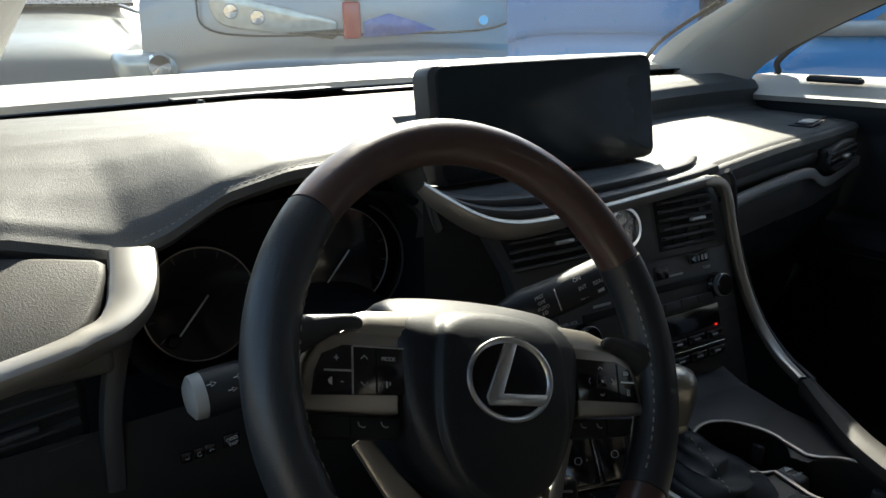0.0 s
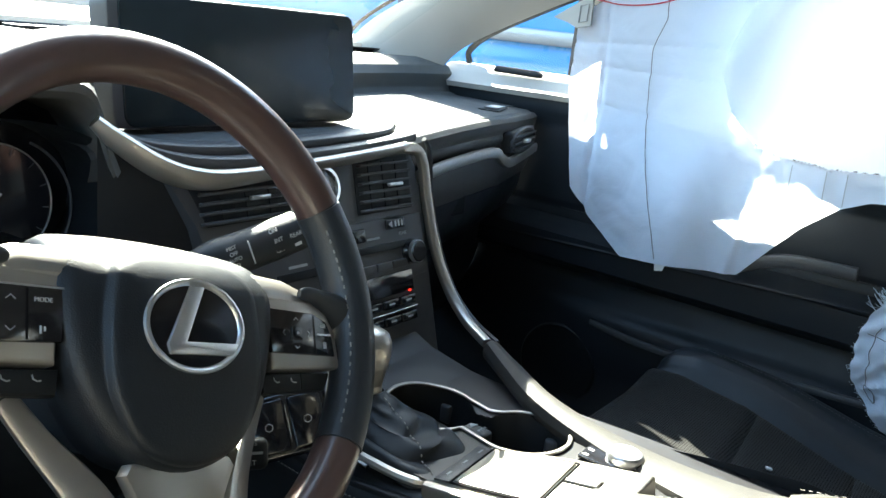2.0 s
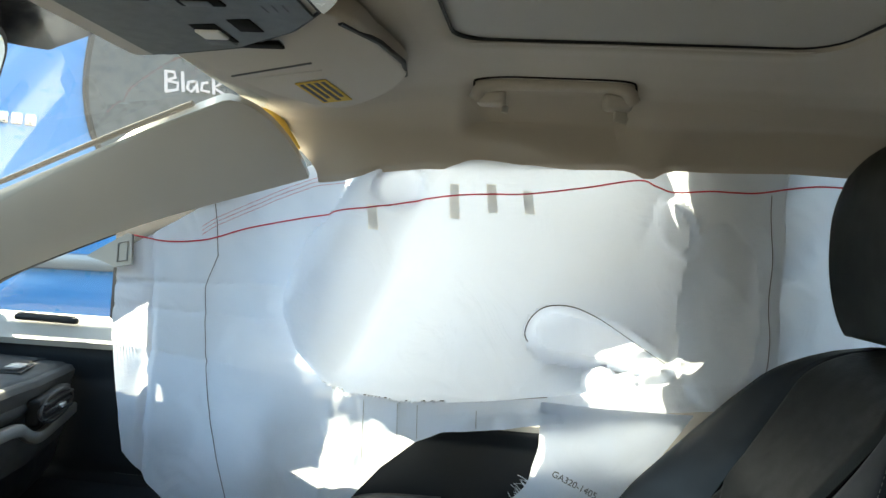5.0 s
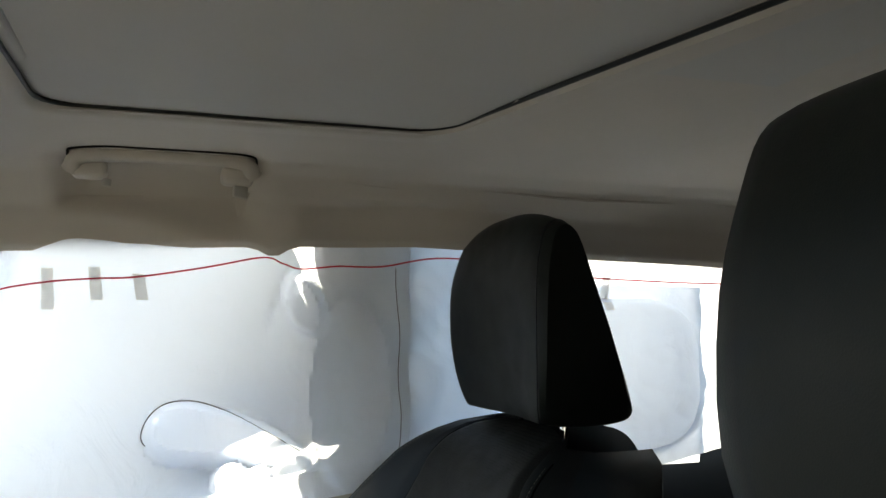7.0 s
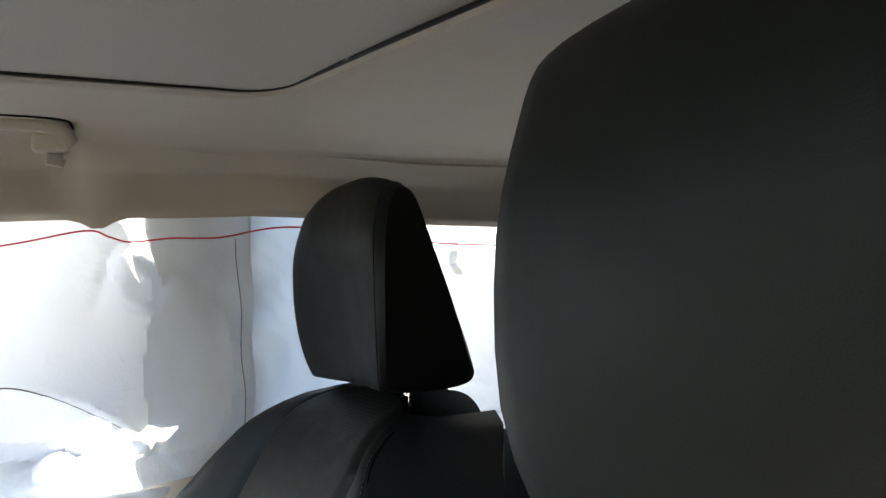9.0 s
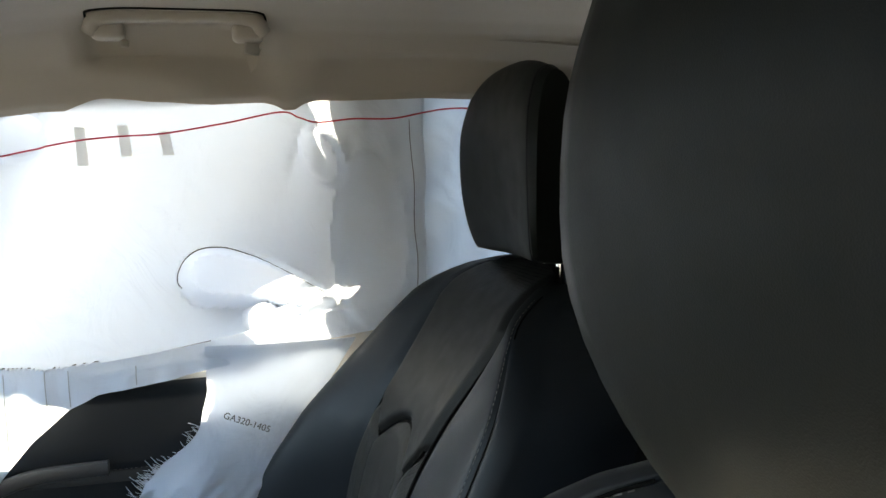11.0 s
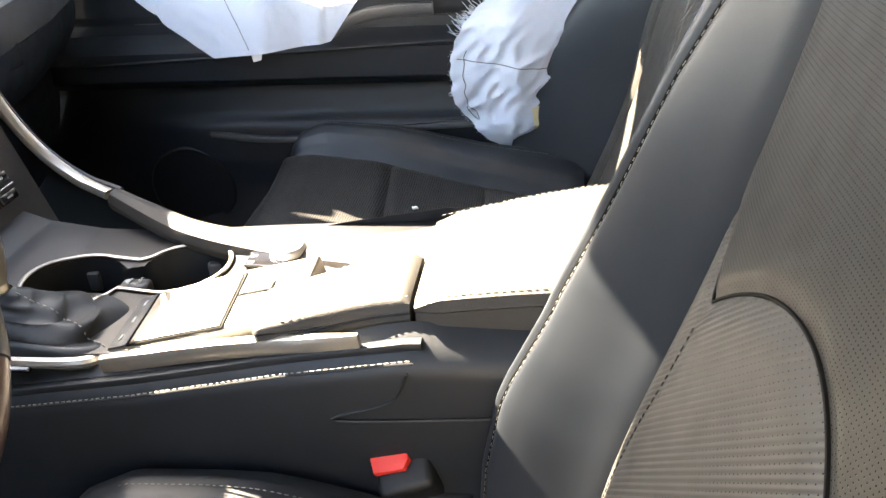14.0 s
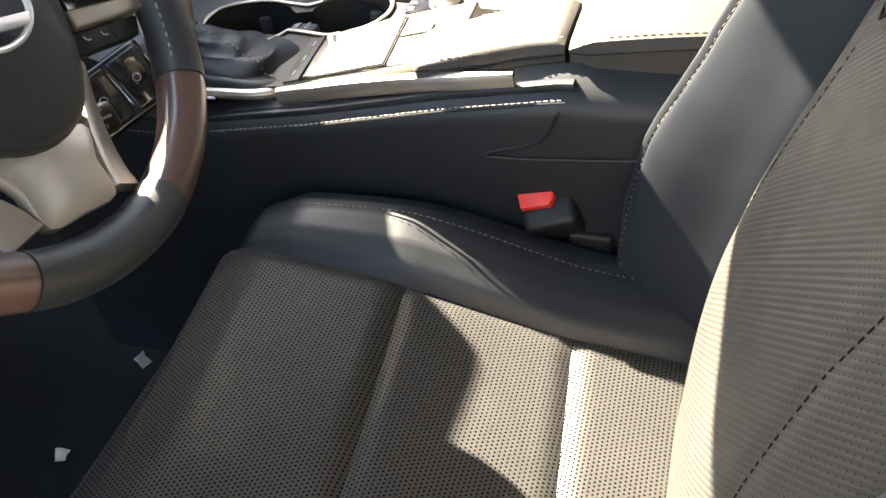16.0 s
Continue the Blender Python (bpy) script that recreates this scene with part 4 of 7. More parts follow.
part("torn_flap", plate([(0, 0), (0.020, 0.002), (0.012, -0.022), (0.006, -0.028)], 0, 0.001, 0), TRIM_BEIGE, hd).matrix_local = basis((0.556, -0.420, 1.452), (0, -1, 0), (-1, 0, 0))
part("torn_clip", moved(rbox((0.005, 0.010, 0.010), (0, 0, 0), 0.002), pose(0.552, -0.280, 1.457, 8, 10, 15)), SILL_BEIGE, hd)

vis = thing("sun_visor", "beige-grey cloth passenger sun visor folded up", "sun visor")
vo = smooth_line([(0.215, 0.045, 0), (0.33, 0.050, 0), (0.45, 0.018, 0), (0.52, -0.020, 0), (0.545, -0.060, 0), (0.52, -0.100, 0), (0.46, -0.150, 0), (0.405, -0.176, 0), (0.36, -0.178, 0), (0.29, -0.166, 0), (0.205, -0.135, 0)], 5, closed=True)
bmv = plate([(p.x, p.y) for p in vo], 0.0, -0.020, 0.006, 3)
for v in bmv.verts:
    v.co.z += 1.480 - 0.0425 * (v.co.y + 0.05) - 0.06 * (v.co.x - 0.33)
part("panel", bmv, FABRIC, vis)
# dark tube stands for the shade in the gap along the visor's rear edge
part("visor_gap_shade", tube([(0.23, -0.143, 1.470), (0.29, -0.168, 1.469), (0.36, -0.180, 1.467), (0.415, -0.172, 1.466)], 0.0032, 8), PLASTIC, vis, "dark line painted for the shaded gap behind the visor")
def under_visor(x, y, dz=0.0):
    return Vector((x, y, 1.460 - 0.0425 * (y + 0.05) - 0.06 * (x - 0.33) - dz))


part("mirror_lid_edge", tube([under_visor(0.396 - 0.047 * t, 0.029 - 0.109 * t, 0.0002) for t in np.linspace(0, 1, 12)], 0.0016, 6), PLASTIC_GREY, vis)
part("mirror_lid_edge", tube([under_visor(0.410 - 0.034 * t, 0.022 - 0.106 * t, 0.0) for t in np.linspace(0, 1, 12)], 0.0009, 6), TRIM_BEIGE, vis)


def on_label(u, v, dz):
    """A place on the label under the visor: u along it, v across."""
    return under_visor(0.424 + 0.086 * u - 0.016 * v, -0.038 - 0.011 * u - 0.042 * v, dz)


wl = part("warning_label", slab(lambda u, v: on_label(u, v, 0.0012), 12, 6, 0.001), YELLOW, vis, "yellow and black warning label")
for k in range(4):
    part("text_bar", slab(lambda u, v, k=k: on_label(0.05 + (0.88 - 0.15 * (k % 2)) * u, 0.10 + 0.23 * k + 0.12 * v, 0.0022), 12, 1, 0.0005), INK, wl)

ovh = thing("overhead_console", "beige-grey overhead console with grey switch panel and clear lamp strip", "overhead console")


def ovh_half(y):
    return lerp(y, [-0.1695, -0.167, -0.160, -0.103, -0.031, 0.06, 0.10], [0.105, 0.135, 0.160, 0.243, 0.303, 0.328, 0.335])


def ovh_pt(u, v):
    y = 0.10 - 0.2695 * v
    q = 2 * u - 1
    e = max(0.0, 1 - abs(q) ** 30) * max(0.0, 1 - v ** 40)
    return Vector((ovh_half(y) * q, y, 1.494 - 0.032 * e ** 0.5 - 0.012 * (1 - v)))


def on_ovh(x, y, dz=-0.0015):
    p = ovh_pt(0.5 + 0.5 * x / ovh_half(y), (0.10 - y) / 0.2695)
    return (p.x, p.y, p.z + dz)


part("shell", slab(ovh_pt, 72, 60, -0.008), TRIM_BEIGE, ovh)
part("switch_panel", slab(lambda u, v: Vector(on_ovh((2 * u - 1) * 0.87 * ovh_half(0.07 - 0.205 * v), 0.07 - 0.205 * v, -0.0015)), 40, 24, 0.003), SWITCH_GREY, ovh, "grey-green switch panel")


part("lamp_strip", slab(lambda u, v: Vector(on_ovh((-0.163 + 0.326 * u) * (1 - 0.14 * v), -0.146 - 0.019 * v, -0.002)), 40, 4, 0.003), LAMP_STRIP, ovh, "clear lamp strip")
part("panel_gap", tube([on_ovh(-0.90 * ovh_half(y), y, -0.001) for y in np.linspace(0.06, -0.142, 24)] + [on_ovh(0.90 * ovh_half(y), y, -0.001) for y in np.linspace(-0.142, 0.06, 24)], 0.0020, 6), PLASTIC, ovh, "dark gap round the switch panel")
for x, y, w, d, mtl in ((0.212, -0.026, 0.060, 0.030, SEAM), (0.190, -0.066, 0.040, 0.024, SEAM), (0.262, -0.052, 0.018, 0.050, SEAM), (0.243, -0.020, 0.020, 0.030, SWITCH_GREY), (0.125, -0.045, 0.018, 0.055, SEAM), (0.10, 0.01, 0.03, 0.05, SEAM)):
    part("switch", rbox((w, d, 0.004), on_ovh(x, y, -0.003), 0.0015), mtl, ovh)
part("reading_lamp", rbox((0.026, 0.024, 0.004), on_ovh(0.212, -0.026, -0.0055), 0.002), WHITE, ovh, "unlit white lamp lens")
part("switch_cap", rbox((0.013, 0.020, 0.003), on_ovh(0.262, -0.066, -0.0045), 0.001), SWITCH_GREY, ovh)
part("switch_cap", rbox((0.014, 0.024, 0.003), on_ovh(0.125, -0.050, -0.0045), 0.001), SWITCH_GREY, ovh)
for k in range(3):
    part("slot", rbox((0.018, 0.004, 0.003), on_ovh(0.145, -0.100 - 0.009 * k, -0.003), 0.0), PLASTIC, ovh)
part("groove", tube([on_ovh(x, -0.078 - 0.02 * (x - 0.14), -0.002) for x in np.linspace(0.02, 0.16, 14)], 0.0022, 6), PLASTIC_GREY, ovh)

mir = thing("rear_view_mirror", "black-framed interior rear-view mirror", "mirror")
MM = basis((-0.012, 0.118, 1.378), (0.99, -0.02, 0.06), (0.0, -0.955, -0.27))
part("housing", moved(plate(rrect(0.262, 0.076, 0.024, 6), 0.0, -0.030, 0.012, 4), MM), PIANO, mir)
part("mirror_glass", moved(plate(rrect(0.252, 0.067, 0.021, 6), 0.0, 0.0025, 0.0008, 1), MM), MIRROR, mir)
part("stem", tube([MM @ Vector((0, 0.01, -0.03)), (-0.01, 0.19, 1.41), (-0.01, 0.19, 1.455)], 0.010, 10), PIANO, mir)


# ---------- dashboard ----------
dash = thing("dashboard", "dark leather-covered dashboard with pale stitching and satin trim", "dashboard")
HX = [-0.74, -0.63, -0.575, -0.545, -0.512, -0.463, -0.408, -0.350, -0.29, -0.262, -0.245]
HZ = [1.098, 1.096, 1.080, 1.072, 1.082, 1.108, 1.120, 1.124, 1.121, 1.108, 1.085]


def hood_edge(x):
    return lerp(x, HX, HZ)


def hood(u, v):
    x = -0.74 + 0.495 * u
    ze = hood_edge(x)
    yb = 0.825 - 0.10 * ((x - 0.01) / 0.69) ** 2
    ye = 0.222 + 0.02 * sstep(-0.29, -0.245, x)
    k = sstep(-0.35, -0.53, x)        # the steeper face over the end pad
    prof = [(yb, 1.118), (yb - 0.06, 1.128), (0.62, 1.138), (0.50, 1.144), (0.40, 1.147), (0.345, 1.147 - 0.004 * k), (0.305, ze + (1.146 - ze) * (0.66 + 0.10 * k)), (0.268, ze + 0.002 + (1.144 - ze) * (0.28 + 0.18 * k)), (0.236, ze + 0.005 + (1.140 - ze) * 0.10 * k), (ye, ze - 0.002), (ye + 0.001, ze - 0.010), (ye + 0.012, ze - 0.017), (0.35, ze - 0.030)]
    q = v * (len(prof) - 1)
    i = min(len(prof) - 2, int(q))
    t = q - i
    y, z = prof[i][0] * (1 - t) + prof[i + 1][0] * t, prof[i][1] * (1 - t) + prof[i + 1][1] * t
    # stitched groove a little behind the edge
    z -= 0.0008 * math.exp(-((y - 0.2275) / 0.003) ** 2) * (1 if v < 0.80 else 0)
    return Vector((x, y, z - 0.05 * sstep(-0.275, -0.245, x) * sstep(0.32, 0.24, y)))


part("driver_hood", grid(hood, 60, 72), LEATHER_DASH, dash, "grained leather instrument hood")
part("hood_stitching", stitches([hood((x + 0.74) / 0.495, 0.722) for x in np.linspace(-0.538, -0.30, 90)], 0.0036, 0.0026, 0.00035, (0, 0, 0.0002)), STITCH, dash)


def pass_edge(x):
    return 0.222 + 0.232 * max(0, x - 0.14) + 0.12 * max(0, x - 0.50)


def deck(u, v):
    x = -0.262 + 0.945 * u
    yb = 0.825 - 0.10 * ((x - 0.01) / 0.69) ** 2
    ye = pass_edge(x) if x > 0.135 else 0.245
    ye = ye * sstep(0.10, 0.145, x) + 0.255 * (1 - sstep(0.10, 0.145, x))
    step = 0.515 + 0.06 * sstep(0.15, 0.6, x)
    zt = 1.057 + 0.006 * math.sin(math.pi * min(1, max(0, (x - 0.14) / 0.5)))
    prof = [(yb, 1.116), (yb - 0.10, 1.126), (step + 0.04, 1.121), (step + 0.012, 1.114), (step, 1.100), (step + 0.006, 1.074), (step + 0.002, 1.066), (step - 0.02, zt + 0.004), (0.42, zt + 0.003), (ye + 0.06, zt + 0.001), (ye + 0.02, zt), (ye + 0.006, zt - 0.003), (ye, zt - 0.009), (ye + 0.002, zt - 0.020), (ye + 0.006, zt - 0.030)]
    k = v * (len(prof) - 1)
    i = min(len(prof) - 2, int(k))
    t = k - i
    y, z = prof[i][0] * (1 - t) + prof[i + 1][0] * t, prof[i][1] * (1 - t) + prof[i + 1][1] * t
    if x > 0.13 and v < 0.85:
        z -= 0.0018 * math.exp(-((y - ye - 0.016) / 0.0025) ** 2)
    return Vector((x, y, z))


part("upper_deck", grid(deck, 90, 84), LEATHER_DASH, dash, "grained leather dashboard top with a stepped passenger pad")
part("deck_stitching", stitches([deck((x + 0.262) / 0.945, 0.745) for x in np.linspace(0.17, 0.60, 90)], 0.0045, 0.003, 0.0006), STITCH, dash)
part("screen_lip", band(smooth_line([(-0.245, 0.262, 1.070), (-0.20, 0.252, 1.058), (-0.12, 0.246, 1.053), (0.0, 0.246, 1.056), (0.10, 0.252, 1.060), (0.145, 0.275, 1.063)], 8), 0.030, 0.010), PLASTIC_GREY, dash, "dark curved ledge below the screen")
part("screen_lip", band(smooth_line([(-0.25, 0.240, 1.072), (-0.205, 0.232, 1.052), (-0.13, 0.228, 1.043), (0.0, 0.228, 1.046), (0.10, 0.232, 1.052), (0.15, 0.240, 1.055)], 8), 0.026, 0.012), PLASTIC_GREY, dash)
for x0, x1 in ((-0.36, -0.10), (-0.085, 0.25)):
    part("demister_vent", slab(lambda u, v, x0=x0, x1=x1: Vector((x0 + (x1 - x0) * u, 0.765 + 0.03 * u * (x0 < -0.2) - 0.030 * v + 0.02, 1.1345 if x0 < -0.2 else 1.130)), 20, 2, 0.003), PLASTIC, dash, "long black demister slot")
part("sensor_dot", moved(lathe([(0.0, 0.004), (0.004, 0.004), (0.006, 0.0)], 12), pose(-0.35, 0.66, 1.137)), PLASTIC, dash)
grille = part("speaker_grille", slab(lambda u, v: Vector((0.512 + 0.075 * u - 0.01 * v, 0.345 + 0.030 * u + 0.035 * v, 1.0645)), 6, 4, 0.002), PLASTIC, dash, "black slotted speaker grille")
for k in range(3):
    part("slot", rbox((0.016, 0.022, 0.002), (0.528 + 0.021 * k, 0.370 + 0.008 * k, 1.0662), 0.0005), SILVER if k else PLASTIC_GREY, grille)

# passenger face: leather face, trim strip, vent, lower pads
def pface(z0, z1, dy0, dy1, x0=0.150, x1=0.68, bulge=0.006):
    return lambda u, v: Vector((x0 + (x1 - x0) * u, pass_edge(x0 + (x1 - x0) * u) + dy0 + (dy1 - dy0) * v - bulge * math.sin(math.pi * v), (z0 + (z1 - z0) * v)))


part("passenger_face", grid(pface(1.037, 1.015, 0.007, 0.012), 40, 6), LEATHER_DASH, dash)
part("passenger_pad", grid(pface(1.004, 0.945, 0.006, 0.016), 50, 12), LEATHER_DASH, dash, "dark padded leather panel")
part("passenger_lower_pad", grid(pface(0.943, 0.845, 0.018, 0.075, bulge=0.015), 50, 16), LEATHER, dash)
part("glove_box", grid(pface(0.843, 0.62, 0.085, 0.17, bulge=0.02), 40, 16), PLASTIC, dash, "black glove box lid")
part("passenger_trim", band(smooth_line([(0.158, 0.222, 1.006), (0.25, 0.242, 1.012), (0.36, 0.265, 1.015), (0.415, 0.276, 1.012), (0.447, 0.286, 0.999), (0.48, 0.292, 0.990), (0.55, 0.312, 0.994), (0.63, 0.336, 1.000)], 8), 0.010, 0.016), SATIN, dash, "satin champagne trim strip")
vent = part("side_vent", rbox((0.135, 0.02, 0.036), (0, 0, 0), 0.006, m=None), PLASTIC, dash, "black side air vent")
vent.matrix_local = basis((0.535, 0.315, 1.022), (0.96, 0.27, 0.02), (0, 0, 1))
for k in range(3):
    part("louvre", moved(rbox((0.120, 0.014, 0.003), (0, -0.008, -0.010 + 0.010 * k), 0.001), Matrix()), PLASTIC_GREY, vent)
part("vent_tab", rbox((0.022, 0.010, 0.006), (0.0, -0.016, 0.0), 0.002), SILVER, vent)
part("vent_bezel", tube([(-0.066 * math.cos(t) if abs(math.cos(t)) > 0 else 0, -0.010, 0.0185 * math.sin(t)) for t in np.linspace(0, 2 * math.pi, 33)[:-1]], 0.003, 8, closed=True), PLASTIC_GREY, vent)

part("inner_wall", rbox((0.22, 0.03, 0.10), (0.255, 0.302, 0.968), 0.004), PLASTIC, dash, "black inner wall beside the centre stack")
# left end of the dashboard
LP = [(-0.74, 0.055), (-0.6325, 0.0374), (-0.601, 0.0295), (-0.571, 0.0200), (-0.5656, 0.0133), (-0.569, -0.0021), (-0.5787, -0.0265), (-0.589, -0.0457), (-0.601, -0.0566), (-0.624, -0.065), (-0.6486, -0.0733), (-0.74, -0.100)]
part("left_pad", moved(plate([(x, h) for x, h in LP], -0.016, 0.0, 0.006, 3), basis((0, 0.185, 1.066), (1, 0, 0), (0, -0.45, 0.893))), LEATHER_GREY, dash, "grained grey leather end pad")
part("left_pad_backing", rbox((0.17, 0.17, 0.05), (-0.655, 0.275, 1.010), 0.006), LEATHER_DASH, dash)
part("left_trim", band(smooth_line([(-0.545, 0.2096, 1.069), (-0.551, 0.184, 1.056), (-0.561, 0.162, 1.044), (-0.576, 0.146, 1.0364), (-0.5944, 0.138, 1.0328), (-0.623, 0.1295, 1.0285), (-0.74, 0.108, 1.017)], 8), [0.036 - 0.016 * sstep(8, 30, k) for k in range(49)], 0.020, up=(0, -0.45, 0.893)), SATIN, dash, "satin champagne trim round the end pad")
part("left_trim_rib", band(smooth_line([(-0.534, 0.246, 1.066), (-0.530, 0.246, 1.045), (-0.535, 0.246, 1.018), (-0.555, 0.246, 0.992), (-0.57, 0.246, 0.93), (-0.575, 0.246, 0.86)], 8), 0.018, 0.02, up=(0, -1, 0)), PLASTIC_GREY, dash)
lv = part("left_vent", rbox((0.16, 0.03, 0.075), (-0.665, 0.275, 0.925), 0.008), PLASTIC, dash, "black louvred air vent")
for k in range(4):
    part("louvre", moved(rbox((0.135, 0.018, 0.0035), (0, 0, 0), 0.001), pose(-0.660, 0.262, 0.950 - 0.016 * k, 20, -6, 0)), PLASTIC_GREY, lv)
part("vent_tab", moved(rbox((0.030, 0.010, 0.006), (0, 0, 0), 0.002), pose(-0.64, 0.250, 0.928, 0, -8, 0)), PLASTIC_GREY, lv)
knee = part("knee_panel", grid(lambda u, v: Vector((-0.74 + 0.56 * u, 0.255 - 0.035 * math.sin(math.pi * v) + 0.10 * v * v, 0.905 - 0.30 * v + 0.02 * u)), 24, 16), PLASTIC, dash, "black lower knee panel")
for k, (x, z) in enumerate(((-0.519, 0.8815), (-0.5085, 0.8825), (-0.498, 0.8835), (-0.479, 0.886))):
    b = part("switch_key", rbox((0.0098 if k < 3 else 0.015, 0.004, 0.0095 if k < 3 else 0.012), (x, 0.2215, z), 0.0012), PIANO, knee)
    K = basis((x, 0.2182, z), (1, 0, 0.2), (0, -1, 0.1))
    if k in (0, 2):
        part("arrow_mark", moved(chevron(0.0042, 180 if k == 0 else 0), K), PRINT, b)
    elif k == 1:
        part("dial_mark", moved(tube([(0.0018 * math.cos(t), 0.0018 * math.sin(t), 0) for t in np.linspace(0.6, 5.6, 12)], 0.0003, 5), K), PRINT, b)
    else:
        lettering("ODO", 0.0044, K @ pose(0, 0.0022, 0), b)
        lettering("TRIP", 0.0044, K @ pose(0, -0.0026, 0), b)
for k in range(4):
    part("switch_mark", rbox((0.003, 0.002, 0.010), (-0.690 + 0.012 * k, 0.247, 0.875), 0), PRINT, knee)

# instrument cluster
cl = thing("instrument_cluster", "dark instrument cluster with two round dials", "dials")
part("backing", grid(lambda u, v: Vector((-0.555 + 0.325 * u, 0.345 - 0.02 * v, 0.915 + 0.185 * v)), 6, 6), PIANO, cl)
part("shroud", loft([[Vector((-0.388 + 0.160 * sx * math.copysign(abs(math.cos(t)) ** 0.7, math.cos(t)), y, 1.000 + 0.085 * sx * math.copysign(abs(math.sin(t)) ** 0.8, math.sin(t)))) for t in np.linspace(0, 2 * math.pi, 41)[:-1]] for y, sx in ((0.255, 1.03), (0.262, 1.0), (0.30, 0.96), (0.345, 0.92))], cap=False), PLASTIC, cl, "black shroud round the dials")
for cx, cz, r in ((-0.470, 0.985, 0.054), (-0.322, 1.004, 0.052)):
    dial = part("dial", moved(lathe([(0.0, 0.0), (r * 0.98, 0.0), (r, 0.003), (r * 1.0, 0.006)], 48), basis((cx, 0.315, cz), (1, 0, 0), (0, -0.99, 0.12))), PIANO, cl, "black dial face")
    B = basis((cx, 0.310, cz), (1, 0, 0), (0, -0.99, 0.12))
    part("ring", moved(tube([(r * math.cos(t), r * math.sin(t), 0.002) for t in np.linspace(0, 2 * math.pi, 61)[:-1]], 0.0008, 6, closed=True), B), SATIN, dial, "thin bright ring")
    part("needle", moved(rbox((0.046, 0.0016, 0.002), (0.010, 0, 0.004), 0.0005), B @ pose(0, 0, 0, 0, 0, 47) @ pose(-0.022, 0, 0)), PRINT, dial, "white needle")
    part("hub_cap", moved(lathe([(0.0, 0.006), (0.005, 0.006), (0.007, 0.002)], 16), B @ pose(-0.030, -0.030, 0)), PIANO, dial)
    for k in range(11):
        a = radians(215 - 25 * k)
        part("tick", moved(rbox((0.006, 0.0008, 0.0008), (r * 0.90, 0, 0.003), 0), B @ pose(0, 0, 0, 0, 0, math.degrees(a))), PLASTIC_GREY, dial)
part("cover_arc", moved(tube([(0.062 * math.cos(t), 0.062 * math.sin(t), 0) for t in np.linspace(-0.9, 1.1, 24)], 0.0012, 6), basis((-0.315, 0.305, 1.0), (1, 0, 0), (0, -1, 0.1))), PLASTIC_GREY, cl)

# centre stack
st = thing("centre_stack", "dark grey centre stack with vents, clock, knobs and buttons", "centre stack")
ST = basis((-0.020, 0.226, 1.030), (1, 0, 0), (0, -0.965, 0.262))


def sz(z):
    return (z - 1.030) / 0.965


body = [(-0.190, sz(1.040)), (0.160, sz(1.046)), (0.172, sz(1.02)), (0.178, sz(0.94)), (0.180, sz(0.78)), (-0.115, sz(0.78)), (-0.135, sz(0.90)), (-0.160, sz(0.985))]
part("face_plate", moved(plate(body, -0.05, 0.0, 0.004), ST), PLASTIC_GREY, st)
part("audio_panel", moved(plate([(-0.112, sz(0.965)), (0.166, sz(0.965)), (0.168, sz(0.892)), (-0.10, sz(0.872))], 0, 0.004, 0.002), ST), PLASTIC_GREY, st)
for x0, x1, z0, z1, nl in ((-0.160, -0.040, 1.030, 0.984, 5), (0.058, 0.154, 1.033, 0.972, 6)):
    q = [(x0 - 0.008 * (x0 < 0), sz(z0)), (x1, sz(z0 + 0.002)), (x1, sz(z1)), (x0 + 0.012 * (x0 < 0), sz(z1))]
    vv = part("air_vent", moved(plate(q, -0.002, 0.0015, 0.001), ST), PLASTIC, st, "black louvred air vent")
    for k in range(nl):
        zz = z0 - (z0 - z1) * (k + 0.6) / nl
        part("louvre", moved(rbox((x1 - x0 - 0.008, 0.0036, 0.009), ((x0 + x1) / 2, sz(zz), 0.004), 0.001, 1, m=None), ST), PLASTIC_GREY, vv)
    part("vent_tab", moved(rbox((0.024, 0.0045, 0.006), ((x0 + x1) / 2 + 0.010, sz((z0 + z1) / 2), 0.012), 0.0015), ST), SILVER, vv, "chrome vent tab")
    for k in range(3):
        part("divider", moved(rbox((0.002, abs(sz(z1) - sz(z0)) * 0.9, 0.003), (x0 + (x1 - x0) * (k + 1) / 4, sz((z0 + z1) / 2), 0.0015), 0), ST), PLASTIC, vv)
ck = part("clock", moved(lathe([(0.0, 0.004), (0.019, 0.004), (0.020, 0.004)], 40), ST @ pose(0.004, sz(1.008), 0)), FACE, st, "small analogue clock")
part("clock_panel", moved(plate([(-0.034, sz(1.034)), (0.052, sz(1.036)), (0.052, sz(0.968)), (-0.028, sz(0.980))], -0.001, 0.001, 0.0005), ST), PLASTIC_GREY, st)
part("bezel", moved(lathe([(0.019, 0.004), (0.020, 0.008), (0.0235, 0.008), (0.025, 0.002)], 40), ST @ pose(0.004, sz(1.008), 0)), CHROME, ck, "bright ring")
for ang, L in ((38, 0.011), (-62, 0.015)):
    part("hand", moved(rbox((L, 0.0012, 0.0008), (L / 2, 0, 0.0055), 0), ST @ pose(0.004, sz(1.008), 0, 0, 0, ang)), PRINT, ck)
for k in range(12):
    part("marker", moved(rbox((0.0025, 0.0007, 0.0006), (0.0165, 0, 0.005), 0), ST @ pose(0.004, sz(1.008), 0, 0, 0, 30 * k)), PRINT, ck)
hz = part("vent_wheel", moved(rbox((0.034, 0.012, 0.004), (0.114, sz(0.957), 0.006), 0.002), ST), PIANO, st)
for k in range(3):
    part("mark", moved(rbox((0.0022, 0.0065, 0.001), (0.112 + 0.006 * k, sz(0.957), 0.0085), 0), ST), PRINT, hz)
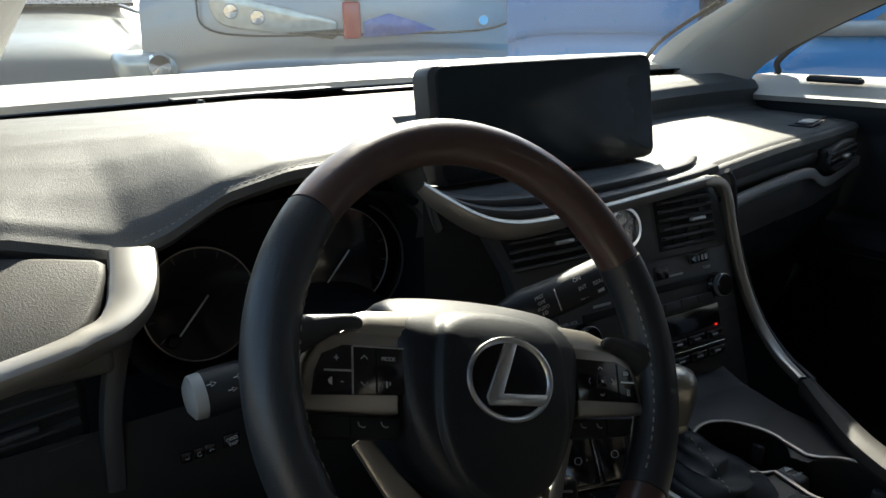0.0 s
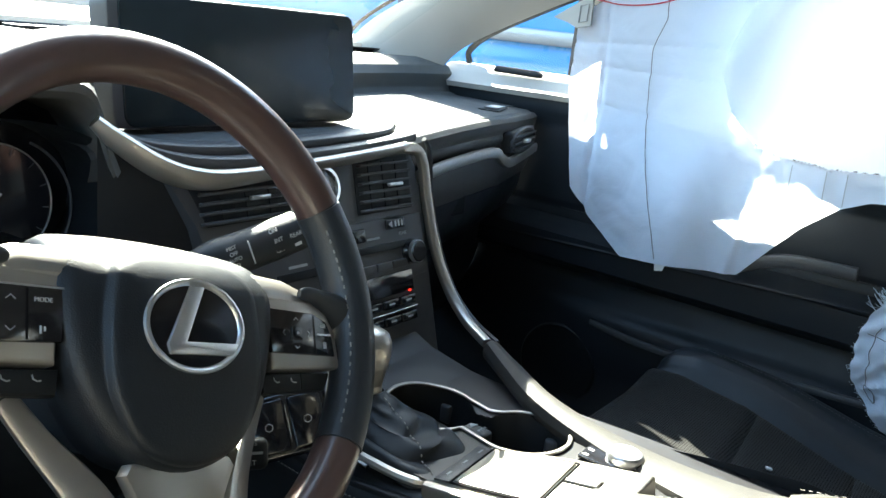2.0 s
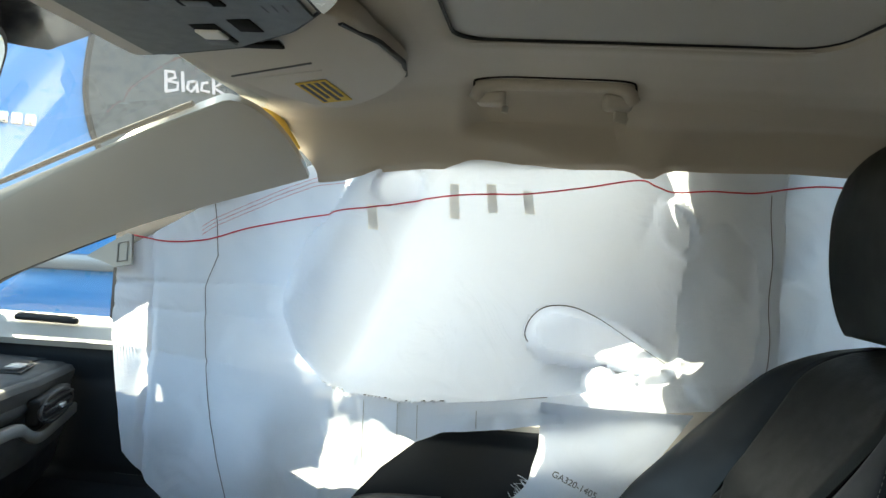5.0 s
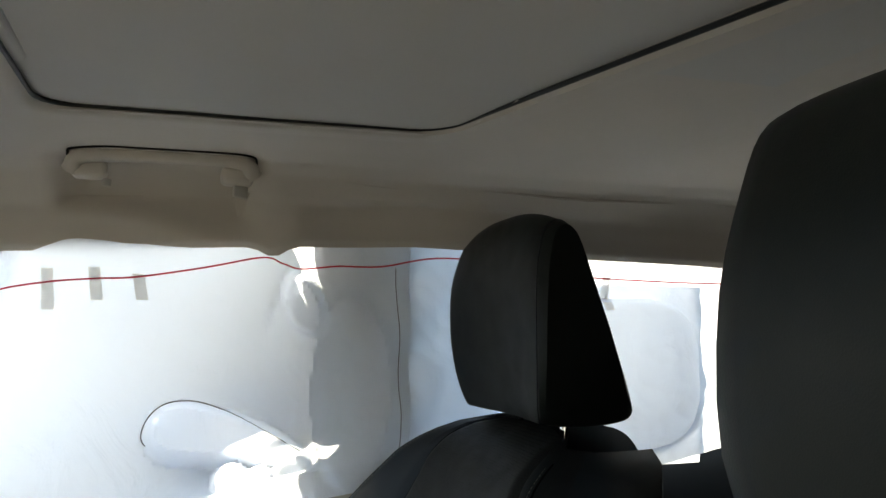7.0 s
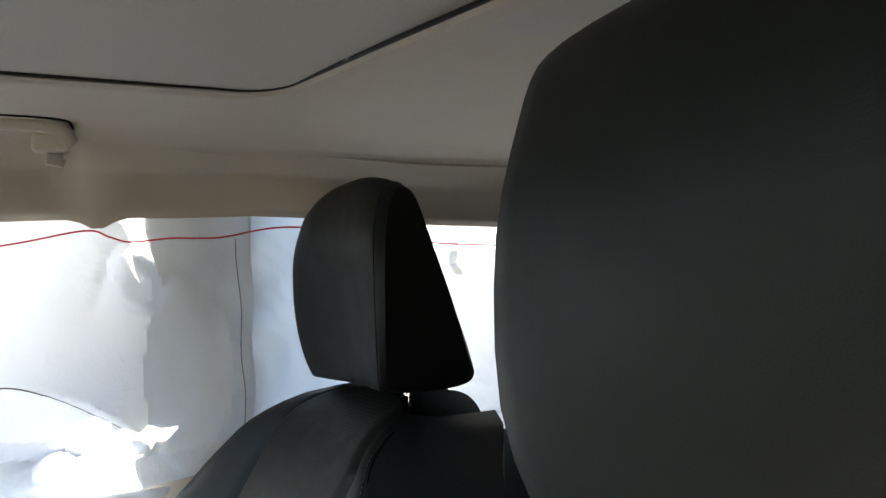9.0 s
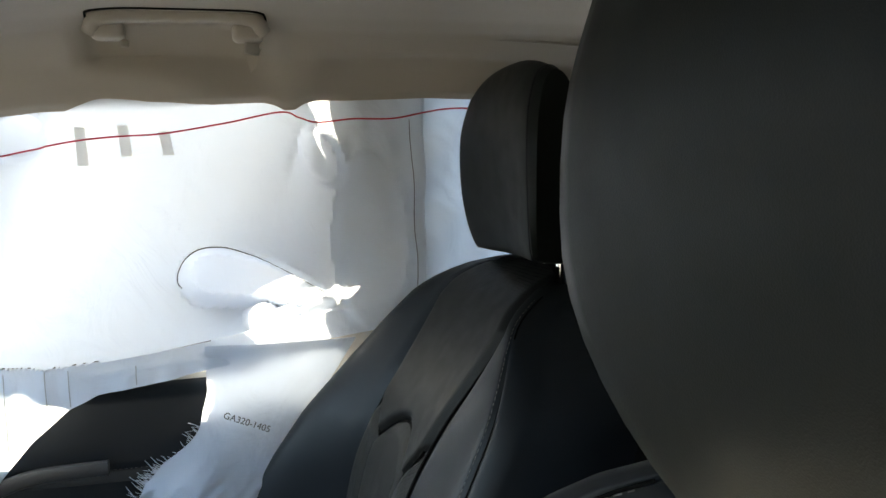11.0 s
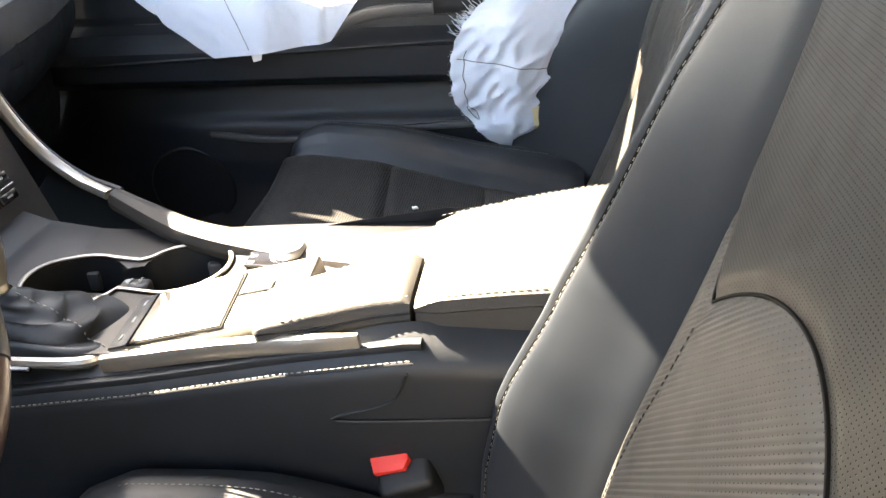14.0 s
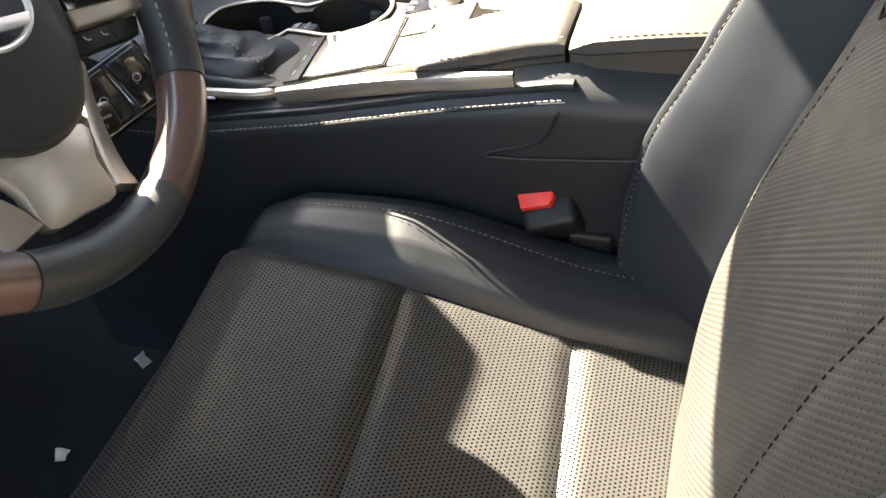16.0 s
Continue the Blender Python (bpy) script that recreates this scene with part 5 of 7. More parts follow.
part("mark", moved(plate([(0.100, sz(0.957)), (0.106, sz(0.957) + 0.0035), (0.106, sz(0.957) - 0.0035)], 0.008, 0.009, 0), ST), PRINT, hz)
part("hazard_key", moved(rbox((0.022, 0.016, 0.004), (0.050, sz(0.950), 0.005), 0.002), ST), PIANO, st)
part("disc_slot", moved(rbox((0.110, 0.009, 0.003), (0.078, sz(0.932), 0.004), 0.001), ST), PLASTIC, st, "black disc slot")
part("disc_slot", moved(rbox((0.060, 0.010, 0.003), (-0.045, sz(0.922), 0.004), 0.001), ST), PLASTIC, st)
for x, z in ((0.139, 0.921), (-0.078, 0.903)):
    kn = part("knob", moved(lathe([(0.0155, 0.0), (0.0155, 0.003), (0.0138, 0.005), (0.0134, 0.015), (0.012, 0.017), (0.0, 0.017)], 36), ST @ pose(x, sz(z), 0.003)), PIANO, st, "round knob")
    part("knob_cap", moved(lathe([(0.0136, 0.0), (0.0138, 0.006), (0.0115, 0.007), (0.0, 0.0068)], 36), ST @ pose(x, sz(z), 0.012)), SILVER, kn, "ribbed silver cap")
lettering("TUNE", 0.0055, ST @ pose(0.128, sz(0.944), 0.0045), st)
lettering("PWR-VOL", 0.006, ST @ pose(-0.095, sz(0.921), 0.0045), st)
part("badge_bar", moved(rbox((0.026, 0.003, 0.0006), (-0.045, sz(0.932), 0.0045), 0), ST), PRINT, st)
part("badge_bar", moved(rbox((0.022, 0.0025, 0.0006), (0.075, sz(0.944), 0.0045), 0), ST), PRINT, st)
for k in range(5):
    part("key", moved(rbox((0.026, 0.010, 0.005), (0.042 + 0.028 * k - 0.01, sz(0.910), 0.005), 0.0015), ST), PLASTIC_GREY, st)
part("climate_display", moved(rbox((0.13, 0.026, 0.004), (0.072, sz(0.888), 0.004), 0.001), ST), PIANO, st, "dark climate display")
for j in range(2):
    for k in range(4):
        kk = part("key", moved(rbox((0.028, 0.011, 0.005), (0.030 + 0.031 * k, sz(0.866 - 0.020 * j), 0.005), 0.0015), ST), PIANO, st)
        part("key_mark", moved(rbox((0.009, 0.002, 0.0006), (0.030 + 0.031 * k, sz(0.866 - 0.020 * j), 0.0078), 0), ST), PRINT, kk)
part("chrome_line", moved(rbox((0.125, 0.0018, 0.002), (0.076, sz(0.856), 0.006), 0.0005), ST), CHROME, st)
part("indicator", moved(rbox((0.003, 0.003, 0.002), (0.128, sz(0.876), 0.0065), 0.0005), ST), RED_LED, st, "tiny lit red indicator")
# satin strip over the stack that turns into the console rail
part("upper_trim", band(smooth_line([(-0.272, 0.232, 1.086), (-0.255, 0.226, 1.070), (-0.220, 0.216, 1.046), (-0.185, 0.212, 1.034), (-0.14, 0.212, 1.031), (-0.05, 0.213, 1.036), (0.05, 0.215, 1.042), (0.12, 0.216, 1.047)], 8), 0.010, [0.012 + 0.010 * math.sin(math.pi * min(1, k / 40)) ** 1 if k < 40 else 0.013 for k in range(57)], up=(0, -0.3, 1)), SATIN, st, "satin champagne trim over the vents")
part("side_trim", band(smooth_line([(0.112, 0.216, 1.047), (0.138, 0.214, 1.043), (0.150, 0.211, 1.025), (0.158, 0.205, 0.98), (0.166, 0.190, 0.92), (0.170, 0.165, 0.872), (0.160, 0.125, 0.843), (0.143, 0.080, 0.831)], 8), 0.013, 0.011, up=(-0.3, -0.9, 0.3)), SATIN, st, "satin champagne side rail")
part("side_piping", tube(smooth_line([(0.150, 0.213, 1.056), (0.163, 0.213, 1.04), (0.170, 0.207, 0.98), (0.178, 0.192, 0.92), (0.181, 0.165, 0.870), (0.171, 0.122, 0.842), (0.152, 0.07, 0.832)], 8), 0.0035, 8), LEATHER, st)
part("column_side", grid(lambda u, v: Vector((-0.262 + 0.10 * u, 0.245 - 0.02 * u, 1.07 - 0.26 * v - 0.03 * u)), 8, 12), PLASTIC, st)

# screen
sc = thing("display_screen", "wide dark display screen standing on the dashboard, switched off", "screen")
SC = basis((-0.041, 0.318, 1.128), (1, 0, 0), (0, -0.992, 0.126))
part("housing", moved(plate(rrect(0.330, 0.130, 0.014, 6), -0.030, 0.0, 0.003), SC), PLASTIC_GREY, sc, "dark grey housing")
part("glass", moved(plate(rrect(0.318, 0.126, 0.012, 6, 0.005), 0.0, 0.003, 0.001), SC), SCREEN, sc, "dusty black glass")
part("foot", rbox((0.24, 0.06, 0.03), (-0.035, 0.345, 1.062), 0.008), PLASTIC, sc)

# ---------- steering wheel ----------
WC = (-0.348, 0.010, 1.002)
WM = basis(WC, (1.0, 0.124, 0.0), (0.11, -0.885, 0.45)) @ pose(0, 0, 0, 0, 0, -18.5)
wh = thing("steering_wheel", "leather and dark wood steering wheel with a silver emblem", "steering wheel", m=WM)
RR = 0.1695


def rim(a0, a1, r=0.0172, n=16, steps=26, ends=0.0):
    pts, rs = [], []
    for k in range(steps + 1):
        a = radians(a0 + (a1 - a0) * k / steps)
        pts.append((RR * math.cos(a), RR * math.sin(a), 0))
        rs.append(r + ends * math.exp(-(min(k, steps - k) / 2.0) ** 2))
    return tube(pts, rs, n, flat=1.08, up=(0, 0, 1))


for nm, a0, a1, mtl, lb in (("wood_rim", 33.5, 147, WOOD, "dark brown wood upper rim"), ("leather_rim", 147, 212.5, RIM_LEATHER, "black leather rim grip"), ("wood_rim", 212.5, 248.5, WOOD, "dark brown wood lower rim"), ("leather_rim", 248.5, 291.5, RIM_LEATHER, "black leather lower rim"), ("wood_rim", 291.5, 327, WOOD, "dark brown wood lower rim"), ("leather_rim", 327, 393.5, RIM_LEATHER, "black leather rim grip")):
    part(nm, rim(a0 + 0.25, a1 - 0.25, 0.0172 if mtl is WOOD else 0.0178), mtl, wh, lb)
for a in (33.5, 147, 212.5, 248.5, 291.5, 327):
    part("joint_ring", rim(a - 0.35, a + 0.35, 0.0166, 16, 2), PLASTIC, wh)
for a0, a1 in ((152, 209), (331, 388), (249, 259), (281, 291)):
    st_pts = [((RR - 0.0183 * 0.80) * math.cos(radians(a)), (RR - 0.0183 * 0.80) * math.sin(radians(a)), 0.0115) for a in np.linspace(a0, a1, 30)]
    part("rim_stitching", stitches(st_pts, 0.004, 0.0035, 0.0007, (0, 0, 0)), STITCH, wh)
# centre pad
HUB = smooth_line([(-0.082, 0.030, 0), (-0.074, 0.046, 0), (-0.040, 0.053, 0), (0.0, 0.055, 0), (0.040, 0.053, 0), (0.074, 0.046, 0), (0.082, 0.030, 0), (0.080, -0.010, 0), (0.066, -0.055, 0), (0.040, -0.088, 0), (0.0, -0.100, 0), (-0.040, -0.088, 0), (-0.066, -0.055, 0), (-0.080, -0.010, 0)], 4, closed=True)


INNER = smooth_line([(-0.054, 0.012, 0), (-0.046, 0.028, 0), (-0.026, 0.036, 0), (0.0, 0.038, 0), (0.026, 0.036, 0), (0.046, 0.028, 0), (0.054, 0.012, 0), (0.057, -0.022, 0), (0.053, -0.055, 0), (0.034, -0.086, 0), (0.0, -0.097, 0), (-0.034, -0.086, 0), (-0.053, -0.055, 0), (-0.057, -0.022, 0)], 4, closed=True)


def hub_ring(t, z, shrink=1.0):
    """A ring of the centre pad: t from its outline (0) to the raised cushion (1), then shrinking."""
    out = []
    for a, b in zip(HUB, INNER):
        p = a.lerp(b, t)
        q = Vector((p.x * shrink, (p.y + 0.02) * shrink - 0.02, 0))
        out.append(Vector((q.x, q.y, z - 16.0 * max(0.0, q.y - 0.014) ** 2 - 0.28 * max(0.0, q.y - 0.014))))
    return out


part("centre_pad", loft([hub_ring(0, -0.034, 0.97), hub_ring(0, -0.014), hub_ring(0, -0.002), hub_ring(0.15, 0.0045), hub_ring(0.5, 0.0085), hub_ring(0.86, 0.0105), hub_ring(0.93, 0.0108), hub_ring(1.0, 0.0125), hub_ring(1.0, 0.0155, 0.985), hub_ring(1.0, 0.0175, 0.95), hub_ring(1.0, 0.0188, 0.86), hub_ring(1.0, 0.0196, 0.6), hub_ring(1.0, 0.0200, 0.3), hub_ring(1.0, 0.0200, 0.05)]), RIM_GRAIN, wh, "grained leather centre pad")
emb = part("emblem", moved(tube([(0.0355 * math.cos(t), 0.0275 * math.sin(t), 0.0265) for t in np.linspace(0, 2 * math.pi, 61)[:-1]], 0.0028, 8, closed=True, flat=0.7), pose(0.0, -0.013, -0.0065)), SILVER, wh, "oval silver emblem ring with a bent bar")
part("emblem_bar", moved(plate([(-0.004, 0.025), (0.007, 0.025), (-0.008, -0.010), (0.032, -0.010), (0.028, -0.018), (-0.020, -0.018), (-0.022, -0.012)], 0.024, 0.0285, 0.001), pose(0.0, -0.013, -0.0065)), SILVER, emb)
part("emblem_back", moved(lathe([(0.034, 0.0), (0.0, 0.0005)], 40), pose(0.0, -0.013, 0.0200) @ Matrix.Diagonal((1, 0.78, 1, 1))), PIANO, emb)
for s in (-1, 1):
    arm = part("spoke", moved(plate([(s * x, y) for x, y in ((0.076, 0.020), (0.118, 0.018), (0.138, 0.010), (0.148, -0.006), (0.151, -0.034), (0.080, -0.036))][::s], -0.018, 0.002, 0.003, 3), Matrix()), SATIN, wh, "satin champagne spoke")
    part("spoke_root", tube(smooth_line([(s * 0.109, 0.021, 0.004), (s * 0.122, 0.021, 0.005), (s * 0.140, 0.016, 0.002), (s * 0.168, 0.006, -0.004)], 5), [0.0030, 0.0046, 0.0054] + [0.0056 + 0.0100 * sstep(3, 15, k) ** 1.6 for k in range(3, 16)], 16, flat=0.8), RIM_LEATHER, wh, "leather thumb rest")
    part("spoke_top", band([(s * 0.066, 0.022, -0.006), (s * 0.100, 0.021, -0.007), (s * 0.122, 0.016, -0.008), (s * 0.140, 0.004, -0.010)], [0.024, 0.022, 0.018, 0.012], 0.016, up=(0, 0.45, 0.89), bev=0.4), SATIN, arm, "sloping satin upper face")
    pod = part("button_pod", plate([(s * x, y) for x, y in ((0.076, 0.008), (0.122, 0.007), (0.136, 0.001), (0.141, -0.010), (0.143, -0.025), (0.078, -0.024))][::s], 0.001, 0.0045, 0.0012), PIANO, arm, "black switch pod")
    if s < 0:
        for x, y, tx, sz_ in ((-0.127, -0.002, "+", 0.0075), (-0.123, -0.016, "-", 0.0075), (-0.089, -0.001, "MODE", 0.0037)):
            lettering(tx, sz_, pose(x, y, 0.0048), pod)
        for y, turn in ((-0.0005, 0), (-0.0175, 180)):
            part("arrow_mark", moved(chevron(0.0052, turn), pose(-0.107, y, 0.0048)), PRINT, pod)
        part("speaker_mark", plate([(-0.1325, -0.0152), (-0.1300, -0.0135), (-0.1300, -0.0188), (-0.1325, -0.0170)], 0.0045, 0.0050, 0), PRINT, pod)
        part("key_bar", rbox((0.019, 0.0013, 0.0006), (-0.126, -0.0095, 0.0049), 0), SILVER, pod)
        part("key_line", rbox((0.0012, 0.030, 0.0008), (-0.1155, -0.009, 0.0046), 0), SILVER, pod)
        part("key_line", rbox((0.038, 0.0011, 0.0008), (-0.096, 0.0065, 0.0046), 0), SILVER, pod)
        part("key_gap", rbox((0.0010, 0.028, 0.0006), (-0.098, -0.009, 0.0046), 0), SEAM, pod)
        part("voice_mark", rbox((0.0012, 0.0042, 0.0005), (-0.0905, -0.0175, 0.0048), 0), PRINT, pod)
        part("voice_mark", rbox((0.0010, 0.0026, 0.0005), (-0.0882, -0.0170, 0.0048), 0), PRINT, pod)
    else:
        part("key_gap", rbox((0.0010, 0.028, 0.0006), (0.1215, -0.009, 0.0046), 0), SEAM, pod)
        part("key_bar", rbox((0.015, 0.0012, 0.0006), (0.132, -0.009, 0.0049), 0), SILVER, pod)
        part("return_mark", rbox((0.005, 0.003, 0.0005), (0.131, -0.002, 0.0048), 0), PRINT, pod)
        part("display_mark", rbox((0.003, 0.005, 0.0005), (0.132, -0.017, 0.0048), 0), PRINT, pod)
        for x, y, turn in ((0.103, 0.0015, 0), (0.103, -0.0195, 180), (0.0905, -0.009, 90), (0.1155, -0.009, 270)):
            part("arrow_mark", moved(chevron(0.0042, turn), pose(x, y, 0.0048)), PRINT, pod)
        part("ok_key", rbox((0.011, 0.010, 0.002), (0.103, -0.009, 0.0050), 0.001), PIANO, pod)
        part("ok_dot", rbox((0.0018, 0.0018, 0.0006), (0.103, -0.009, 0.0061), 0), PRINT, pod)
    low = part("lower_pod", plate([(s * x, y) for x, y in ((0.074, -0.037), (0.146, -0.036), (0.138, -0.050), (0.076, -0.052))][::s], -0.016, -0.004, 0.003), PLASTIC, wh, "black lower switch pod")
    for x in (0.105, 0.088):
        part("key_mark", tube([(s * x - 0.0025, -0.0405, -0.0036), (s * x - 0.0018, -0.0428, -0.0036), (s * x + 0.0006, -0.0440, -0.0036), (s * x + 0.0026, -0.0436, -0.0036)], 0.0005, 5), PRINT, low)
    part("key_gap", rbox((0.0008, 0.012, 0.0005), (s * 0.113, -0.043, -0.0039), 0), SEAM, low)
    part("lower_arm", band(smooth_line([(s * 0.092, -0.050, -0.030), (s * 0.075, -0.076, -0.024), (s * 0.056, -0.104, -0.014), (s * 0.046, -0.126, -0.007), (s * 0.043, -0.140, -0.003)], 5), [float(w) for w in np.interp(np.linspace(0, 4, 21), range(5), [0.013, 0.016, 0.022, 0.026, 0.028])], 0.009, up=(s * 0.35, 0, 1)), SATIN, wh, "satin metal lower spoke")
part("lower_plate", plate([(p.x, p.y) for p in smooth_line([(-0.036, -0.092, 0), (0.036, -0.092, 0), (0.031, -0.116, 0), (0.029, -0.141, 0), (0.0, -0.1425, 0), (-0.029, -0.141, 0), (-0.031, -0.116, 0)], 3, closed=True)], -0.006, 0.004, 0.003), SATIN, wh, "satin lower spoke plate")
part("hub_back", lathe([(0.050, -0.09), (0.052, -0.03), (0.048, -0.012), (0.0, -0.012)], 28, pose(0, -0.03, 0)), PLASTIC, wh)
# column and stalks
col = thing("steering_column", "black steering column cover with stalks", "steering column")
part("cover", loft([[Vector((-0.352 + w * math.cos(t), y, zc + h * math.sin(t))) for t in np.linspace(0, 2 * math.pi, 25)[:-1]] for y, zc, w, h in ((0.075, 0.940, 0.060, 0.040), (0.12, 0.935, 0.068, 0.045), (0.20, 0.93, 0.075, 0.05), (0.32, 0.93, 0.08, 0.055))]), PLASTIC, col)
for s, pts in ((1, [(-0.275, 0.135, 0.978), (-0.250, 0.130, 0.982), (-0.215, 0.122, 0.988), (-0.180, 0.115, 0.997), (-0.150, 0.112, 1.004)]), (-1, [(-0.41, 0.135, 0.973), (-0.440, 0.13, 0.976), (-0.472, 0.128, 0.980), (-0.500, 0.127, 0.981), (-0.524, 0.127, 0.980)])):
    stk = part("stalk", tube(smooth_line(pts, 5), [0.008] * 3 + [0.008 + 0.0105 * sstep(3, 9, k) for k in range(3, 21)], 14, flat=0.85), PLASTIC, col, "black wiper stalk with white print" if s > 0 else "black lamp stalk with white print")
    a, b = Vector(pts[-2]), Vector(pts[-1])
    if s < 0:
        part("end_cap", tube([b, b + (b - a) * 0.35, b + (b - a) * 0.50], [0.0172, 0.0165, 0.011], 16), CAP_GREY, stk, "pale grey end cap")
    B = basis(a.lerp(b, 0.35) + Vector((0, -0.0155, 0.005)), (b - a) * s, (0.0 if s > 0 else 0.05, -0.94, 0.34))
    if s > 0:
        for x, y, tx, h in ((-0.056, 0.009, "MIST", 0.0045), (-0.056, 0.004, "OFF", 0.0045), (-0.056, -0.001, "AUTO", 0.0045), (-0.056, -0.006, "LO", 0.0045), (-0.014, 0.010, "ON", 0.0055), (-0.012, 0.001, "INT", 0.0055), (-0.012, -0.008, "OFF", 0.0055), (0.006, 0.0, "REAR", 0.0055)):
            lettering(tx, h, B @ pose(x, y, -0.0015 * (abs(y) > 0.007)), stk)
        part("marker_line", moved(rbox((0.001, 0.020, 0.0008), (-0.040, 0, 0.0), 0), B), PRINT, stk)
        part("rear_mark", moved(rbox((0.007, 0.0045, 0.0006), (0.006, -0.0075, -0.001), 0), B), PRINT, stk)
    else:
        for x, y, w in ((-0.010, 0.008, 0.0036), (0.010, 0.008, 0.0036), (0.026, 0.008, 0.0040), (0.004, 0.0, 0.0032), (0.018, 0.0, 0.0032), (0.014, -0.011, 0.0030)):
            part("symbol", moved(tube([(x - w / 2, y - w / 2, 0.0), (x - w / 2, y + w / 2, 0.0), (x + w / 2, y, 0.0)], 0.0004, 5, closed=True), B), PRINT, stk)
            part("symbol", moved(rbox((0.0032, 0.0008, 0.0005), (x - w, y, 0.0), 0), B), PRINT, stk)
        lettering("AUTO", 0.0045, B @ pose(0.018, -0.006, 0.0), stk)
cr = part("cruise_stalk", tube([(-0.305, 0.10, 0.925), (-0.290, 0.060, 0.900), (-0.283, 0.022, 0.878)], [0.008, 0.009, 0.010], 12), PLASTIC, col, "short cruise control stalk with white print")
BC = basis((-0.281, 0.012, 0.874), (0.80, -0.35, -0.1), (-0.3, -0.8, 0.5))
part("tip", moved(rbox((0.030, 0.024, 0.018), (0, 0, 0), 0.006), BC), PLASTIC, cr)
for y, tx in ((0.007, "+RES"), (-0.007, "-SET")):
    lettering(tx, 0.0052, BC @ pose(-0.001, y, 0.0095), cr)
part("text_bar", moved(rbox((0.018, 0.002, 0.0006), (0, 0, 0.0095), 0), BC), PRINT, cr)


# ---------- centre console ----------
con = thing("centre_console", "centre console with dark deck, cup holders and stitched leather sides", "console")
CUPS = ((0.005, 0.053, 0.048), (0.031, -0.047, 0.046))


def deck_z(y):
    return lerp(y, [-0.30, -0.12, 0.0, 0.08, 0.14, 0.20], [0.812, 0.806, 0.800, 0.802, 0.812, 0.835])


def in_cup(x, y, grow=0.0):
    if any((x - a) ** 2 + (y - b) ** 2 < (r + grow) ** 2 for a, b, r in CUPS):
        return True
    return abs(x - (0.012 + 0.30 * (0.02 - y))) < 0.020 + grow and -0.03 < y < 0.03


part("deck", grid(lambda u, v: Vector((-0.110 + 0.227 * u, 0.215 - 0.515 * v, deck_z(0.215 - 0.515 * v))), 98, 206, keep=lambda u, v: not in_cup(-0.110 + 0.227 * u, 0.215 - 0.515 * v)), DECK, con, "brownish black gloss deck")


def cup_outline(grow):
    """Outline of the two joined cup holders."""
    pts = []
    (x1, y1, r1), (x2, y2, r2) = CUPS
    r1, r2 = r1 + grow, r2 + grow
    for t in np.linspace(radians(-20), radians(245), 30):
        pts.append((x1 + r1 * math.cos(t), y1 + r1 * math.sin(t)))
    pts.append((x1 - 0.010 - grow * 0.5, 0.004))
    for t in np.linspace(radians(160), radians(420), 30):
        pts.append((x2 + r2 * math.cos(t), y2 + r2 * math.sin(t)))
    pts.append((x2 + 0.016 + grow * 0.5, 0.006))
    return pts


part("cup_rim", tube([(x, y, deck_z(y) + 0.002) for x, y in cup_outline(0.002)], 0.0024, 8, closed=True, flat=0.7, up=(0, 0, 1)), SATIN, con, "bright metal rim round the cup holders")
part("cup_well", loft([[Vector((x, y, deck_z(y) + 0.001)) for x, y in cup_outline(0.001)], [Vector((x, y, 0.76)) for x, y in cup_outline(-0.003)], [Vector((x, y, 0.725)) for x, y in cup_outline(-0.006)]], cap=False), PLASTIC, con, "black cup wells")
part("cup_floor", rbox((0.15, 0.24, 0.006), (0.02, 0.0, 0.724), 0), PLASTIC, con)
for x, y, a in ((0.052, 0.064, 0), (-0.022, 0.085, 120), (0.072, -0.060, 20), (0.0, -0.062, 160)):
    part("cup_tab", moved(rbox((0.010, 0.014, 0.022), (0, 0, 0), 0.003), pose(x, y, 0.775, 0, 0, a)), PLASTIC_GREY, con, "grey spring tab")
part("cup_partition", rbox((0.018, 0.030, 0.04), (0.021, 0.002, 0.772), 0.004), PLASTIC_GREY, con)
lettering("PUSH", 0.0055, pose(0.021, -0.004, 0.7935), con)
part("push_mark", plate([(0.015, 0.006), (0.027, 0.006), (0.021, 0.012)], 0.7925, 0.7935, 0), PRINT, con)


def side_top(y):
    return lerp(y, [-0.62, -0.30, -0.20, -0.07, 0.08, 0.25], [0.834, 0.834, 0.819, 0.794, 0.772, 0.775])


for s, x0, fat in ((-1, -0.1365, 0.004), (1, 0.112, 0.012)):
    part("side_panel", grid(lambda u, v, s=s, x0=x0, fat=fat: Vector((x0 + s * (fat * math.sin(math.pi * min(1, v * 3.5)) * (v < 0.2857) + 0.010 * v) + (0.028 * max(0.0, 1 - v / 0.07) ** 2 if s < 0 else 0.0), 0.30 - 0.95 * u, side_top(0.30 - 0.95 * u) + (0.004 if s < 0 else -0.006) - (side_top(0.30 - 0.95 * u) - 0.40) * v)), 60, 90), LEATHER, con, "black leather console side")
part("side_stitching", stitches([(-0.1415, y, side_top(y) - 0.010) for y in np.linspace(0.16, -0.305, 80)], 0.0032, 0.0022, 0.00045, (0, 0, 0)), STITCH, con)
part("side_seam", tube([(-0.1405, y, side_top(y) - 0.013) for y in np.linspace(0.22, -0.305, 40)], 0.0010, 6), PLASTIC, con)
part("side_cap", band([(-0.1245, y, side_top(y) - 0.006) for y in np.linspace(0.22, -0.31, 40)], 0.010, 0.008), LEATHER, con)
part("side_lower_seam", tube(smooth_line([(-0.141, -0.300, 0.812), (-0.142, -0.285, 0.785), (-0.143, -0.24, 0.766), (-0.143, -0.40, 0.775), (-0.143, -0.60, 0.79)], 6), 0.0014, 6), PLASTIC, con)
